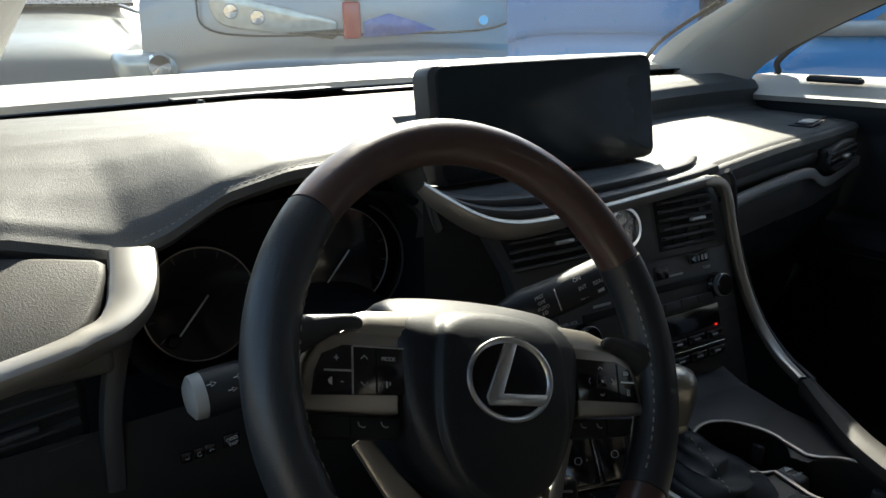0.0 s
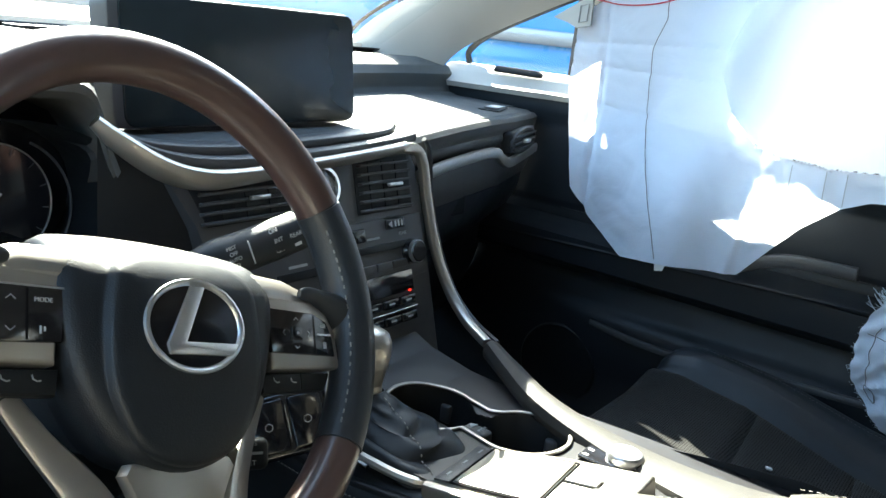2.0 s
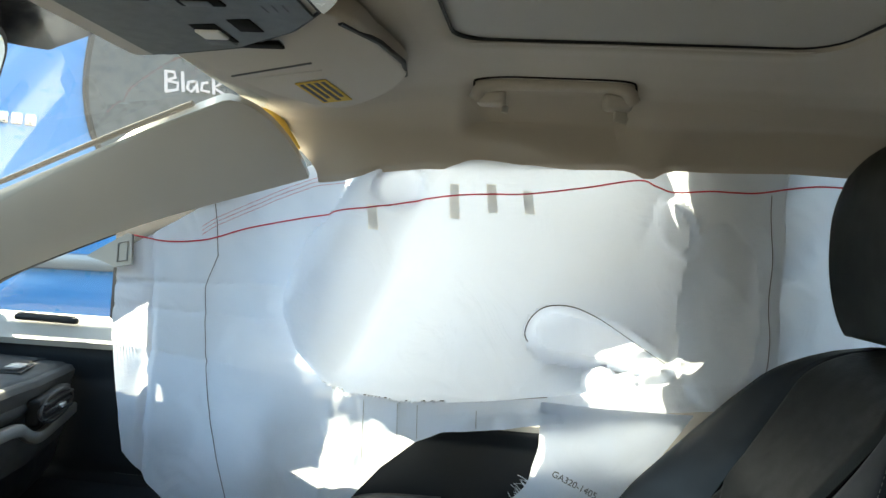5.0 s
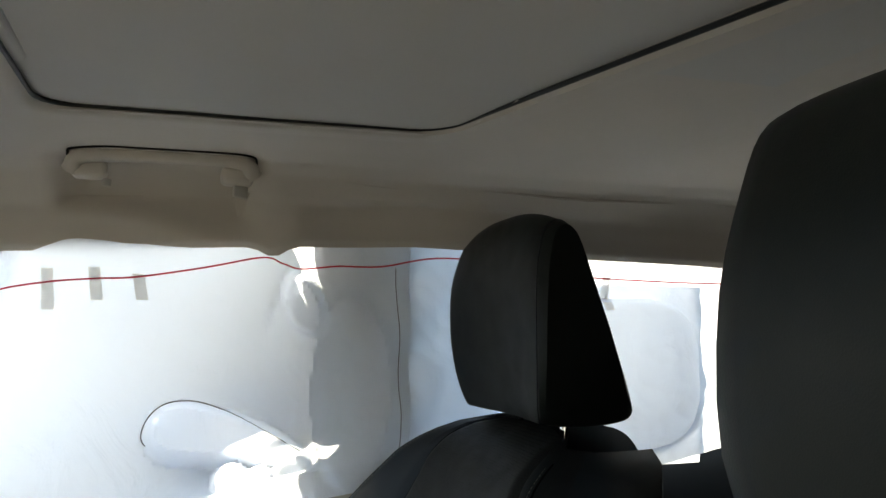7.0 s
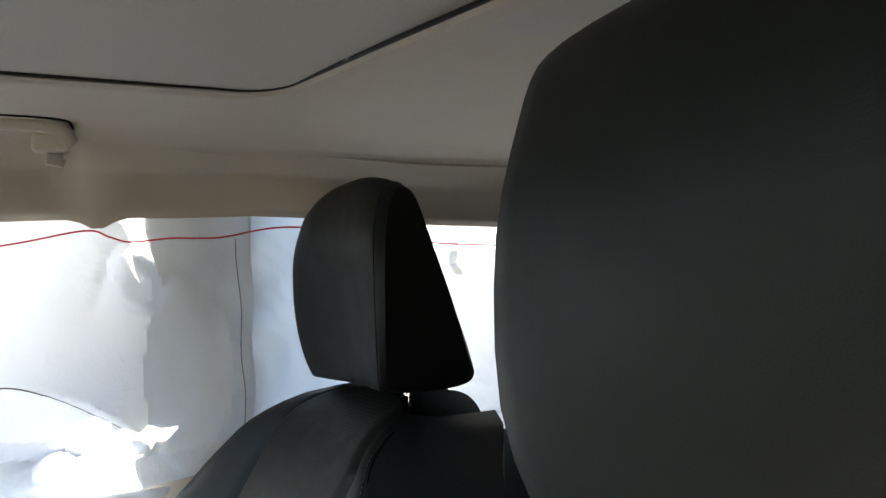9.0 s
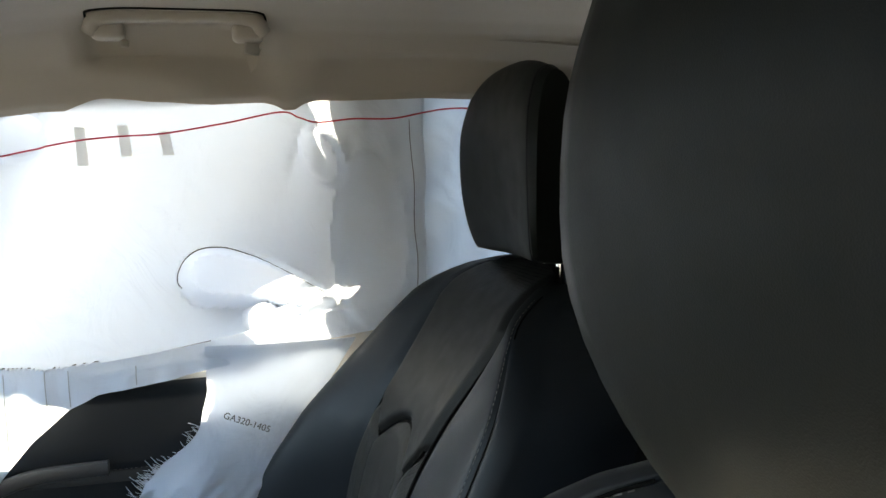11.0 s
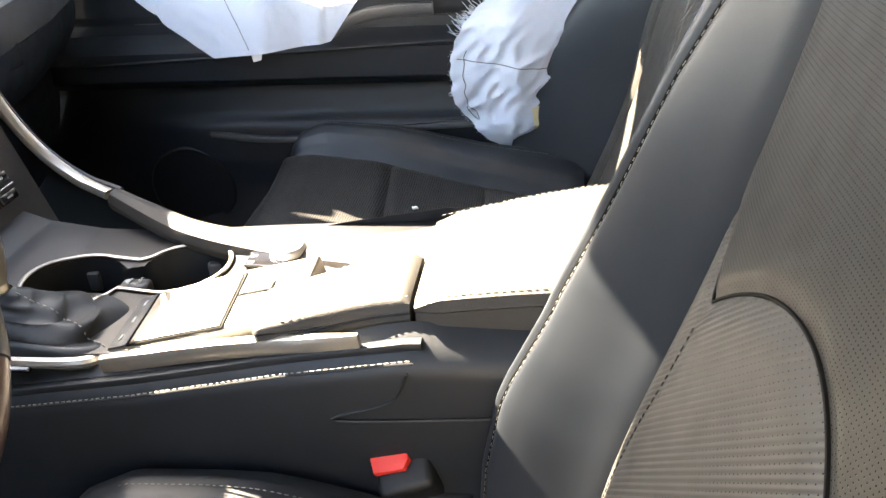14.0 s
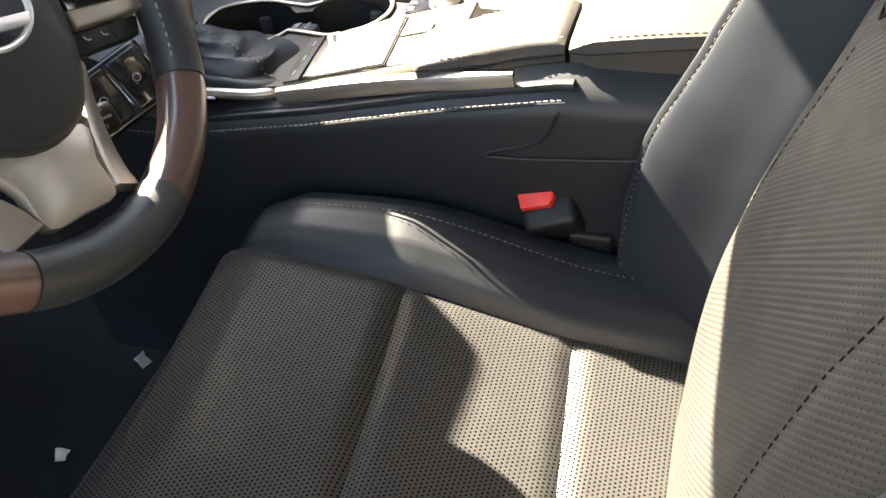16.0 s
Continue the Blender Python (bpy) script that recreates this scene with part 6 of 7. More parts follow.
rail = smooth_line([(0.145, 0.075, 0.824), (0.122, 0.03, 0.817), (0.092, -0.03, 0.809), (0.074, -0.10, 0.803), (0.060, -0.18, 0.802), (0.040, -0.26, 0.812), (0.034, -0.31, 0.822)], 8)
part("right_rail", band(rail, [float(w) for w in np.interp(np.linspace(0, 6, 49), range(7), [0.020, 0.028, 0.034, 0.042, 0.056, 0.076, 0.084])], 0.026, bev=0.46), LEATHER_GREY, con, "padded leather edge rail")
part("rail_chrome", tube(smooth_line([(0.136, 0.070, 0.824), (0.114, 0.03, 0.815), (0.098, -0.03, 0.811), (0.092, -0.075, 0.806)], 8), 0.004, 8), SATIN, con)

# touch pad
tp = thing("touch_pad", "satin touch pad with keys on the console", "touch pad")


TP = basis((-0.068, -0.034, 0.803), (1, 0.05, 0), (0, 0.19, 0.98))
part("base", moved(plate([(-0.040, 0.0), (0.046, 0.003), (0.060, -0.09), (0.062, -0.17), (-0.034, -0.17), (-0.040, -0.08)], -0.020, 0.0, 0.004, 3), TP), SATIN, tp, "satin metal base")
part("pad", moved(plate([(-0.036, -0.022), (0.040, -0.019), (0.048, -0.100), (-0.036, -0.104)], 0.0, 0.0022, 0.001), TP), SATIN, tp, "smooth pale pad")
part("key_strip", moved(plate([(-0.040, -0.003), (0.042, 0.0), (0.041, -0.016), (-0.039, -0.019)], 0.0, 0.0018, 0.001), TP), PLASTIC_GREY, tp, "grey key row")
for k in range(3):
    part("key_mark", moved(rbox((0.008, 0.002, 0.0006), (-0.026 + 0.027 * k, -0.010, 0.0022), 0), TP), PRINT, tp)
gap_line = [(-0.0385, -0.0195), (0.0425, -0.0165), (0.0508, -0.1025), (-0.0385, -0.1065)]
for a, b in zip(gap_line, gap_line[1:] + gap_line[:1]):
    part("pad_gap", moved(tube([(a[0], a[1], 0.0004), (b[0], b[1], 0.0004)], 0.0011, 6), TP), SEAM, tp, "dark gap round the pad")
part("key_gap", moved(rbox((0.0155, 0.0325, 0.0016), (0.018, -0.122, 0.0), 0.0005), TP), SEAM, tp)
part("key", moved(rbox((0.013, 0.030, 0.003), (0.018, -0.122, 0.001), 0.001), TP), SATIN, tp)
part("front_face", moved(rbox((0.094, 0.003, 0.016), (0.0, 0.0015, -0.0105), 0.001), TP), PLASTIC, tp, "dark front edge")
part("edge_rail", band(smooth_line([(-0.1135, -0.036, 0.794), (-0.116, -0.12, 0.810), (-0.120, -0.19, 0.821), (-0.126, -0.262, 0.829)], 8), [0.013] * 18 + [0.013 - 0.0014 * k for k in range(7)], 0.018, bev=0.45), SATIN, tp, "satin edge rail")

arm = thing("front_armrest", "grey leather front armrest lid with stitching", "armrest")


def lid(u, v):
    """Top of the lid: u across, v from the tip to the back."""
    y = -0.162 - 0.137 * v - 0.010 * (1 - u) * (1 - v)
    x0 = -0.124 + 0.018 * sstep(0.0, 0.9, v) + 0.010 * max(0.0, 1 - v / 0.06) ** 2
    x1 = -0.062 + 0.038 * sstep(-0.10, 0.8, v) - 0.016 * max(0.0, 1 - v / 0.12) ** 2
    return x0 + (x1 - x0) * u, y, 0.836 + 0.020 * v ** 0.8 - 0.006 * max(0.0, 1 - v / 0.08) ** 2


rings = []
for k in range(33):
    v = (k / 32) ** 1.3
    x0, y0, zt = lid(0, v)
    x1, y1, _ = lid(1, v)
    zb = lerp(v, [0, 0.25, 0.55, 0.75, 1], [0.828, 0.824, 0.818, 0.804, 0.802])
    c = min(0.011, (zt - zb) * 0.4, (x1 - x0) * 0.3)
    e = 0.004 if k == 32 else 0.0
    rings.append([Vector(p) for p in ((x0 + c, y0, zt - e), (x0 + c * .55, y0, zt - c * .12 - e), (x0 + c * .2, y0, zt - c * .45), (x0, y0, zt - c), (x0 + 0.0025, y0, zt - c - 0.0025), (x0 - 0.001, y0, zt - c - 0.006), (x0 + 0.001, y0, zb + c), (x0 + c, y0, zb), (x1 - c, y1, zb), (x1, y1, zb + c), (x1, y1, zt - c), (x1 - c * .3, y1, zt - c * .3 - e), (x1 - c, y1, zt - e))])
part("lid", loft(rings), LEATHER_GREY, arm, "grained grey leather")
part("lid_seam", tube([(lid(0, v)[0] + 0.0008, lid(0, v)[1], lid(0, v)[2] - 0.0125) for v in np.linspace(0.08, 0.995, 30)], 0.0012, 6), PLASTIC, arm)
part("lid_stitching", stitches([(lid(0.07, v)[0], lid(0, v)[1], lid(0, v)[2]) for v in np.linspace(0.2, 0.99, 40)], 0.0034, 0.0028, 0.0004, (0, 0, 0.0001)), STITCH, arm)
part("lid_stitching", stitches([(lid(0.93, v)[0], lid(0, v)[1], lid(0, v)[2]) for v in np.linspace(0.2, 0.99, 40)], 0.0034, 0.0028, 0.0004, (0, 0, 0.0001)), STITCH, arm)
rar = thing("storage_box", "grey leather-topped storage box with stitched edges behind the console", "console box")
rar_rings = []
for k in range(17):
    y = -0.303 - 0.31 * k / 16
    zt = 0.858 + 0.012 * math.sin(math.pi * k / 16) + 0.006 * sstep(3, 0, k) * 0
    a, b = -0.112, 0.042 + 0.043 * min(1.0, k / 8)
    e = 0.005 if k in (0, 16) else 0.0
    c = 0.012
    rar_rings.append([Vector(p) for p in ((a + c, y, zt - e), (a + c * .3, y, zt - c * .3 - e), (a + e, y, zt - c), (a + e + 0.003, y, zt - c - 0.003), (a + e - 0.003, y, zt - 0.036), (a + e, y, 0.815), (b - e, y, 0.815), (b - e, y, zt - c), (b - c * .3, y, zt - c * .3 - e), (b - c, y, zt - e))])
part("lid", loft(rar_rings), LEATHER_GREY, rar, "grained grey leather")
part("lid_stitching", stitches([(-0.1045, y, 0.857 + 0.012 * math.sin(math.pi * (-0.303 - y) / 0.31)) for y in np.linspace(-0.308, -0.60, 60)], 0.0034, 0.0028, 0.0004, (0, 0, 0.0001)), STITCH, rar)
part("lid_stitching", stitches([(0.034 + 0.043 * min(1.0, (-0.303 - y) / 0.155), y, 0.857 + 0.012 * math.sin(math.pi * (-0.303 - y) / 0.31)) for y in np.linspace(-0.308, -0.60, 60)], 0.0034, 0.0028, 0.0004, (0, 0, 0.0001)), STITCH, rar)
part("box_body", rbox((0.225, 0.33, 0.16), (-0.012, -0.47, 0.738), 0.012), LEATHER, rar, "black leather box body")

dl = thing("drive_mode_dial", "small chrome drive mode dial on the console", "dial")
part("plate", rbox((0.052, 0.060, 0.004), (0.050, -0.142, deck_z(-0.14) + 0.002), 0.0015), PIANO, dl)
part("knob", lathe([(0.018, 0.0), (0.018, 0.006), (0.0155, 0.009), (0.0, 0.0095)], 30, pose(0.050, -0.150, deck_z(-0.14) + 0.003)), SILVER, dl, "chrome knob")
for k in range(3):
    part("mark", rbox((0.004, 0.006, 0.0006), (0.030 + 0.012 * k, -0.118, deck_z(-0.12) + 0.0045), 0), PRINT, dl)

sh = thing("gear_selector", "gear selector with satin knob and black leather boot", "gear lever")


def boot(u, v):
    a = 2 * math.pi * u
    h = v
    cx, cy = -0.067 + 0.0 * h, 0.030 + 0.048 * h
    rx, ry = 0.044 * (1 - h) ** 1.2 + 0.011, 0.062 * (1 - h) ** 1.1 + 0.012
    q = math.copysign(abs(math.cos(a)) ** 0.75, math.cos(a)), math.copysign(abs(math.sin(a)) ** 0.75, math.sin(a))
    fold = 1 + 0.09 * math.sin(26 * h + 2.2 * math.sin(a * 2) + a) * math.sin(math.pi * h) + 0.05 * math.sin(5 * a + 9 * h) * (1 - h)
    return Vector((cx + rx * q[0] * fold, cy + ry * q[1] * fold, 0.792 + 0.044 * h ** 0.85 + 0.004 * math.sin(20 * h + a * 3) * (1 - h)))


part("boot", grid(boot, 64, 34), LEATHER, sh, "creased black leather boot")
part("boot_stitching", stitches([boot(0.66 + 0.09 * v, v) + Vector((-0.0012, 0, 0.001)) for v in np.linspace(0.02, 0.95, 40)], 0.004, 0.003, 0.0006), STITCH, sh)
part("boot_frame", tube([(-0.067 + 0.049 * math.copysign(abs(math.cos(t)) ** 0.5, math.cos(t)), 0.030 + 0.068 * math.copysign(abs(math.sin(t)) ** 0.5, math.sin(t)), 0.795) for t in np.linspace(0, 2 * math.pi, 49)[:-1]], 0.005, 8, closed=True), SATIN, sh)
part("lever", tube([(-0.066, 0.078, 0.826), (-0.066, 0.084, 0.850)], [0.012, 0.0125], 16), SATIN, sh)
part("knob", loft([[Vector((-0.066 + r * math.cos(t), 0.086 + dy + 1.15 * r * math.sin(t), z)) for t in np.linspace(0, 2 * math.pi, 25)[:-1]] for z, r, dy in ((0.842, 0.0135, -0.002), (0.856, 0.0175, 0.0), (0.872, 0.0225, 0.003), (0.884, 0.0235, 0.004), (0.893, 0.020, 0.004), (0.898, 0.011, 0.003), (0.899, 0.002, 0.003))]), SATIN, sh, "satin grey knob")
gp = part("gear_plate", moved(rbox((0.034, 0.070, 0.004), (0, 0, 0), 0.0015), pose(-0.108, 0.062, 0.795, 0, -12, 0)), PIANO, sh, "black gear indicator plate")
for k, tx in enumerate("PRND"):
    lettering(tx, 0.007, pose(-0.105, 0.084 - 0.015 * k, 0.7985, 0, -12, -90), gp)
# driver-side switch bank beside the column
sw = thing("switch_bank", "black switch bank with bright outlines below the centre stack", "switches")
SW = basis((-0.158, 0.122, 0.806), (0.72, -0.62, 0.28), (-0.42, -0.70, 0.58))
part("panel", moved(rbox((0.115, 0.062, 0.012), (0, 0, 0), 0.004), SW), PIANO, sw)
for k in range(3):
    kk = part("key", moved(rbox((0.033, 0.050, 0.004), (-0.037 + 0.037 * k, 0.0, 0.007), 0.002), SW), PIANO, sw)
    part("key_outline", moved(rbox((0.0012, 0.024, 0.002), (-0.0185 + 0.037 * k, -0.012 + 0.006 * k, 0.009), 0.0004), SW), CHROME, kk)
    part("key_outline", moved(rbox((0.0010, 0.016, 0.002), (-0.0560 + 0.037 * k, 0.010, 0.009), 0.0004), SW), CHROME, kk)
    part("key_mark", moved(tube([(-0.037 + 0.037 * k + 0.0035 * math.cos(t), 0.0035 * math.sin(t), 0.0093) for t in np.linspace(0, 2 * math.pi, 17)[:-1]], 0.0004, 5, closed=True), SW), PRINT, kk)


# scraps of paper on the carpet
def paper_scrap(m, k):
    sc = build("paper_scrap", slab(lambda u, v: m @ Vector((0.018 * (u - 0.5), (0.013 + 0.004 * u) * (v - 0.5), 0.004 + 0.003 * math.sin(5 * u + k) * math.cos(4 * v))), 6, 5, 0.0004), WHITE)
    tagged(sc, "small torn scrap of white paper on the carpet", "paper", "paper scraps")


paper_scrap(pose(-0.292, 0.307, 0.363, 12, 0, 25), 0.0)
paper_scrap(pose(-0.158, 0.258, 0.402, 0, -55, 70), 1.3)


# ---------- seats ----------
def seat(name, label, cx, yb, slope, bz, cush_z, cush_y, prots, top, flip, head, wide, shift):
    """A front seat. cx: its middle; yb: the backrest's face at z = 0.98; bz: lift of the backrest; shift: of the backrest to the side; head: headrest's middle x, y, z."""
    s = thing(name, label, "car seat", "front seats")
    zs = [0.58, 0.66, 0.74, 0.82, 0.90, 0.98, 1.05, 1.10, 1.14, 1.165, 1.180, 1.188]
    ws = [0.215, 0.240, 0.252, 0.258, 0.256, 0.247, 0.235, 0.221, 0.203, 0.182, 0.158, 0.120]
    ps = [0.070, 0.095, 0.106, 0.106, 0.098, 0.082, 0.058, 0.040, 0.024, 0.012, 0.004, 0.0]
    cr = [0.156, 0.157, 0.160, 0.161, 0.157, 0.148, 0.142, 0.140, 0.140, 0.136, 0.118, 0.085]
    cs = [0.150, 0.150, 0.147, 0.142, 0.134, 0.122, 0.122, 0.134, 0.140, 0.136, 0.118, 0.085]

    def line(z):
        return yb - slope * (z - 0.98)

    def bpos(a, z):
        """Backrest: a across (0 middle, 1 seam, 2 outer edge, 3 back), z height before lift."""
        sg, q = (1 if a >= 0 else -1), abs(a)
        w, p, c = lerp(z, zs, ws), lerp(z, zs, ps) * prots[sg > 0] * (lerp(z, [0.80, 0.88, 0.98, 1.10], [0.92, 0.77, 0.68, 0.78]) if cx * sg < 0 and prots[0] == 1.0 else 1.0), lerp(z, zs, cr if cx < 0 and sg > 0 else cs)
        w += 0.020 * sstep(1.0, 1.15, z) * (cx < 0) - abs(shift)
        if sg < 0 and cx > 0:
            w *= 1 - 0.30 * sstep(1.06, 1.188, z)
        c = min(c, 0.86 * w)
        full = 0.045 * math.exp(-((z - 0.97) / 0.14) ** 2) if cx > 0 else 0.0
        if q <= 1:
            x, f = c * q, (-0.012 if cx > 0 else 0.034 * math.exp(-((z - 0.84) / 0.17) ** 2)) * (1 - q ** (2 if cx > 0 else 4)) + 0.004 + 0.007 * sstep(1.0, 0.68, z) + full
        elif q <= 2:
            b = q - 1
            x = c + (w - c) * (1 - (1 - b) ** 1.5) ** 0.9 if b < 1 else w
            f = p * math.sin(min(1.0, b / 0.62) * math.pi / 2) ** 1.3 if b < 0.62 else p - 0.032 * ((b - 0.62) / 0.38) ** 2
            f += 0.007 * sstep(1.0, 0.68, z) * max(0.0, 1 - b * 2.5) + full * max(0.0, 1 - b * 1.6)
        else:
            b = q - 2
            x = w + 0.006 * math.sin(math.pi * b)
            f = p - 0.032 - (p - 0.032 + 0.125) * b
        over = max(0.0, (z - 1.135) / 0.053)
        f -= 0.045 * over ** 2.2 if q <= 2 else 0.02 * over
        z2 = z - (0.018 * min(1.0, q / 2) ** 2 * sstep(1.08, 1.188, z) if cx > 0 and sg < 0 else 0.0)
        return Vector((cx + shift + sg * x, line(z) + f, z2 + bz + (top - 1.188) * sstep(1.0, 1.188, z)))

    def strip(z):
        """Where the stitched seam beside the bolster runs."""
        return lerp(z, [0.62, 0.70, 0.78, 0.86, 0.93, 0.976, 1.02], [0.66, 0.69, 0.71, 0.65, 0.62, 0.65, 1.0])

    def bseam(z):
        """Where the stitched seam runs on the bolsters."""
        return lerp(z, [0.80, 1.05, 1.17], [1.70, 1.66, 1.54]) - (0.12 if cx < 0 else 0.0)

    def panel(a0, a1, z0, z1, crease=0.011, zl=None):
        """A stuffed piece of the backrest between two seams; zl(a): its lower or upper seam as a curve."""
        def f(u, v):
            a = a0 + (a1 - a0) * u
            lo, hi = (zl[0](a), zl[1](a)) if zl else (z0, z1)
            z = lo + (hi - lo) * v
            p = bpos(a, z)
            d = min(u, 1 - u) * abs(a1 - a0) * 0.12, min(v, 1 - v) * abs(hi - lo)
            g = math.exp(-((abs(a) - strip(z)) * 0.12 / 0.006) ** 2) * 0.35 * (z < 1.0) + math.exp(-(d[0] / 0.007) ** 2) * (1 if abs(a) < 2.4 else 0) + (math.exp(-(d[1] / 0.007) ** 2) if zl else 0) + 0.5 * math.exp(-((abs(a) - bseam(z)) * 0.12 / 0.005) ** 2)
            p.y -= crease * min(1, g)
            return p
        return f

    def arch(a):
        """Height of the curved seam between the two inserts; near the bolsters it runs up to a point."""
        q = abs(a)
        return 0.976 + (0.036 if cx > 0 else 0.046) * (1 - (q / 0.65) ** 2) if q < 0.65 else 0.976 + 0.044 * (q - 0.65) / 0.35

    part("backrest_insert", grid(panel(-1, 1, 0, 0, 0.011 if cx > 0 else 0.0035, (lambda a: 0.60, arch)), 120, 70, flat=lambda p: (p.x - cx, p.z)), PERF_RIB, s, "ribbed perforated leather insert")
    part("backrest_upper_insert", grid(panel(-1, 1, 0, 0, 0.011 if cx > 0 else 0.0035, (arch, lambda a: 1.188)), 120, 60, flat=lambda p: (p.x - cx, p.z)), PERF_FINE, s, "finely perforated leather upper insert")
    for sg in (-1, 1):
        part("backrest_bolster", grid(panel(sg * 1.0, sg * 3.0, 0.58, 1.188), 110, 60, 0.3, 0.6), LEATHER, s, "smooth black leather bolster")
        part("bolster_stitching", stitches([bpos(sg * (bseam(z) - 0.05), z) + Vector((0, -0.0005, 0)) for z in np.linspace(0.66, 1.172, 130)], 0.0036, 0.0026, 0.0003, (0, 0, 0)), STITCH, s, "pale double stitching")
        part("bolster_seam", tube([bpos(sg * bseam(z), z) + Vector((0, -0.0036, 0)) for z in np.linspace(0.64, 1.175, 80)], 0.0010, 6), SEAM, s)
        part("insert_seam", tube([bpos(sg * 1.01, z) + Vector((0, -0.0060 if cx > 0 else -0.0085, 0)) for z in np.linspace(0.62, 1.17, 70)], 0.0018 if cx > 0 else 0.0012, 6), SEAM, s)
        part("insert_stitching", stitches([bpos(sg * strip(z), z) + Vector((0, -0.0030 if cx > 0 else -0.0010, 0)) for z in np.linspace(0.66, 0.965, 90)], 0.0036, 0.0022, 0.0005, (0, 0, 0)), SEAM, s, "dark stitched seam")
    part("arch_seam", tube([bpos(a, arch(a)) + Vector((0, -0.0072 if cx > 0 else -0.0030, 0)) for a in np.linspace(-0.97, 0.97, 60)], 0.0016 if cx > 0 else 0.0010, 6), SEAM, s)
    part("backrest_shell", grid(lambda u, v: bpos(3 * (2 * u - 1), 0.58 + 0.608 * v) * 1.0 if u in (0, 1) else Vector((cx + shift + (2 * u - 1) * (lerp(0.58 + 0.608 * v, zs, ws) - abs(shift) - 0.02 * (cx > 0)), line(0.58 + 0.608 * v) - 0.125 - 0.02 * math.sin(math.pi * u), 0.58 + 0.608 * v + bz + (top - 1.188) * sstep(1.0, 1.188, 0.58 + 0.608 * v) - (0.022 * max(0.0, 1 - 2 * u) ** 2 * sstep(0.8, 1.0, v) + 0.006 if cx > 0 else 0.0))), 16, 30), PLASTIC, s, "black backrest shell")
    # cushion
    cxs = [(0, 0.0), (0.5, 0.0), (1.0, 0.004), (1.12, 0.015), (1.28, 0.027), (1.5, 0.034), (1.75, 0.035), (2.0, 0.024), (2.25, 0.0), (2.6, -0.06), (3.0, -0.13)]

    def cpos(a, v):
        """Cushion: a across, v from the front's foot (0) over the nose (0.3) to the back (1)."""
        sg, q = (1 if a >= 0 else -1), abs(a)
        vy = [0, 0.12, 0.20, 0.26, 0.32, 0.42, 0.6, 0.8, 1.0]
        yy = [-0.030, -0.005, 0.004, 0.0, -0.016, -0.060, -0.17, -0.31, -0.47]
        zz = [-0.17, -0.085, -0.038, -0.014, -0.002, 0.004, -0.006, -0.036, -0.056]
        y, z = lerp(v, vy, yy), lerp(v, vy, zz)
        c = lerp(y, [-0.47, -0.32, -0.17, 0.0], [0.090, 0.125, 0.150, 0.168] if cx > 0 else [0.150, 0.149, 0.156, 0.168])
        w = lerp(y, [-0.47, -0.2, -0.05, 0.0], [0.235, 0.238, 0.232, 0.215])
        rise = sstep(0.05, 0.45, v) if cx > 0 else sstep(0.10, 0.72, v) * (1 - 0.45 * sstep(0.5, 0.85, v))
        zl = lerp(q, [k for k, _ in cxs], [h for _, h in cxs]) * rise
        x = c * q if q <= 1 else (c + (w - c) * min(1, q - 1) ** 0.9 if q <= 2 else w + 0.008 * math.sin((q - 2) * 3))
        z += zl if q <= 2 else lerp(q, [2, 2.25, 2.6, 3], [0.024 * rise, 0.0, -0.06, -0.13])
        return Vector((cx + sg * x, cush_y + y + 0.10 * sg * x * (q <= 1) * (v > 0.3) * flip, cush_z + z))

    def cpanel(a0, a1, v0, v1, crease=0.006):
        def f(u, v):
            a, vv = a0 + (a1 - a0) * u, v0 + (v1 - v0) * v
            p = cpos(a, vv)
            du, dv = min(u, 1 - u) * abs(a1 - a0) * 0.13, min(v, 1 - v) * (v1 - v0) * 0.68
            g = math.exp(-(du / 0.006) ** 2) * (abs(a) < 1.2) + math.exp(-(dv / 0.006) ** 2) * (v0 + (v1 - v0) * v > 0.2)
            p.z -= crease * min(1, g)
            return p
        return f

    part("cushion_nose", grid(cpanel(-1, 1, 0.0, 0.625), 40, 60, flat=lambda p: (p.x - cx, p.y + (p.z - cush_z) * (p.z < cush_z - 0.02))), PERF, s, "perforated leather front panel")
    part("cushion_middle", grid(cpanel(-1, 1, 0.625, 0.825), 40, 24, flat=lambda p: (p.x - cx, p.y)), PERF, s, "perforated leather middle panel")
    part("cushion_back", grid(cpanel(-1, 1, 0.825, 1.0), 40, 20, flat=lambda p: (p.x - cx, p.y)), PERF, s, "perforated leather rear panel")
    for sg in (-1, 1):
        part("cushion_bolster", grid(cpanel(sg * 1, sg * 3, 0, 1.0), 50, 60, 0.3, 0.6), LEATHER, s, "smooth black leather cushion bolster")
        part("cushion_stitching", stitches([cpos(sg * 1.62, v) + Vector((0, 0, 0.001)) for v in np.linspace(0.40, 0.95, 110)], 0.0034, 0.0024, 0.00035, (0, 0, 0)), STITCH, s, "pale stitching")
    part("seat_base", rbox((0.44, 0.44, 0.16), (cx, cush_y - 0.25, cush_z - 0.22), 0.02), PLASTIC, s)
    for sg in (-1, 1):
        part("seat_rail", rbox((0.03, 0.5, 0.05), (cx + sg * 0.18, cush_y - 0.25, cush_z - 0.325), 0.005), PLASTIC_GREY, s)
    # headrest
    hx, hy, hz = head
    tall = 0.85 if wide > 0.15 else 1.0
    prof = [(-0.006, -0.112), (0.004, -0.104), (0.012, -0.070), (0.016, -0.02), (0.013, 0.040), (0.004, 0.080), (-0.004, 0.101), (-0.016, 0.110), (-0.028, 0.105), (-0.038, 0.085), (-0.051, 0.03), (-0.074, -0.03), (-0.101, -0.085), (-0.108, -0.104), (-0.094, -0.113), (-0.05, -0.116)]
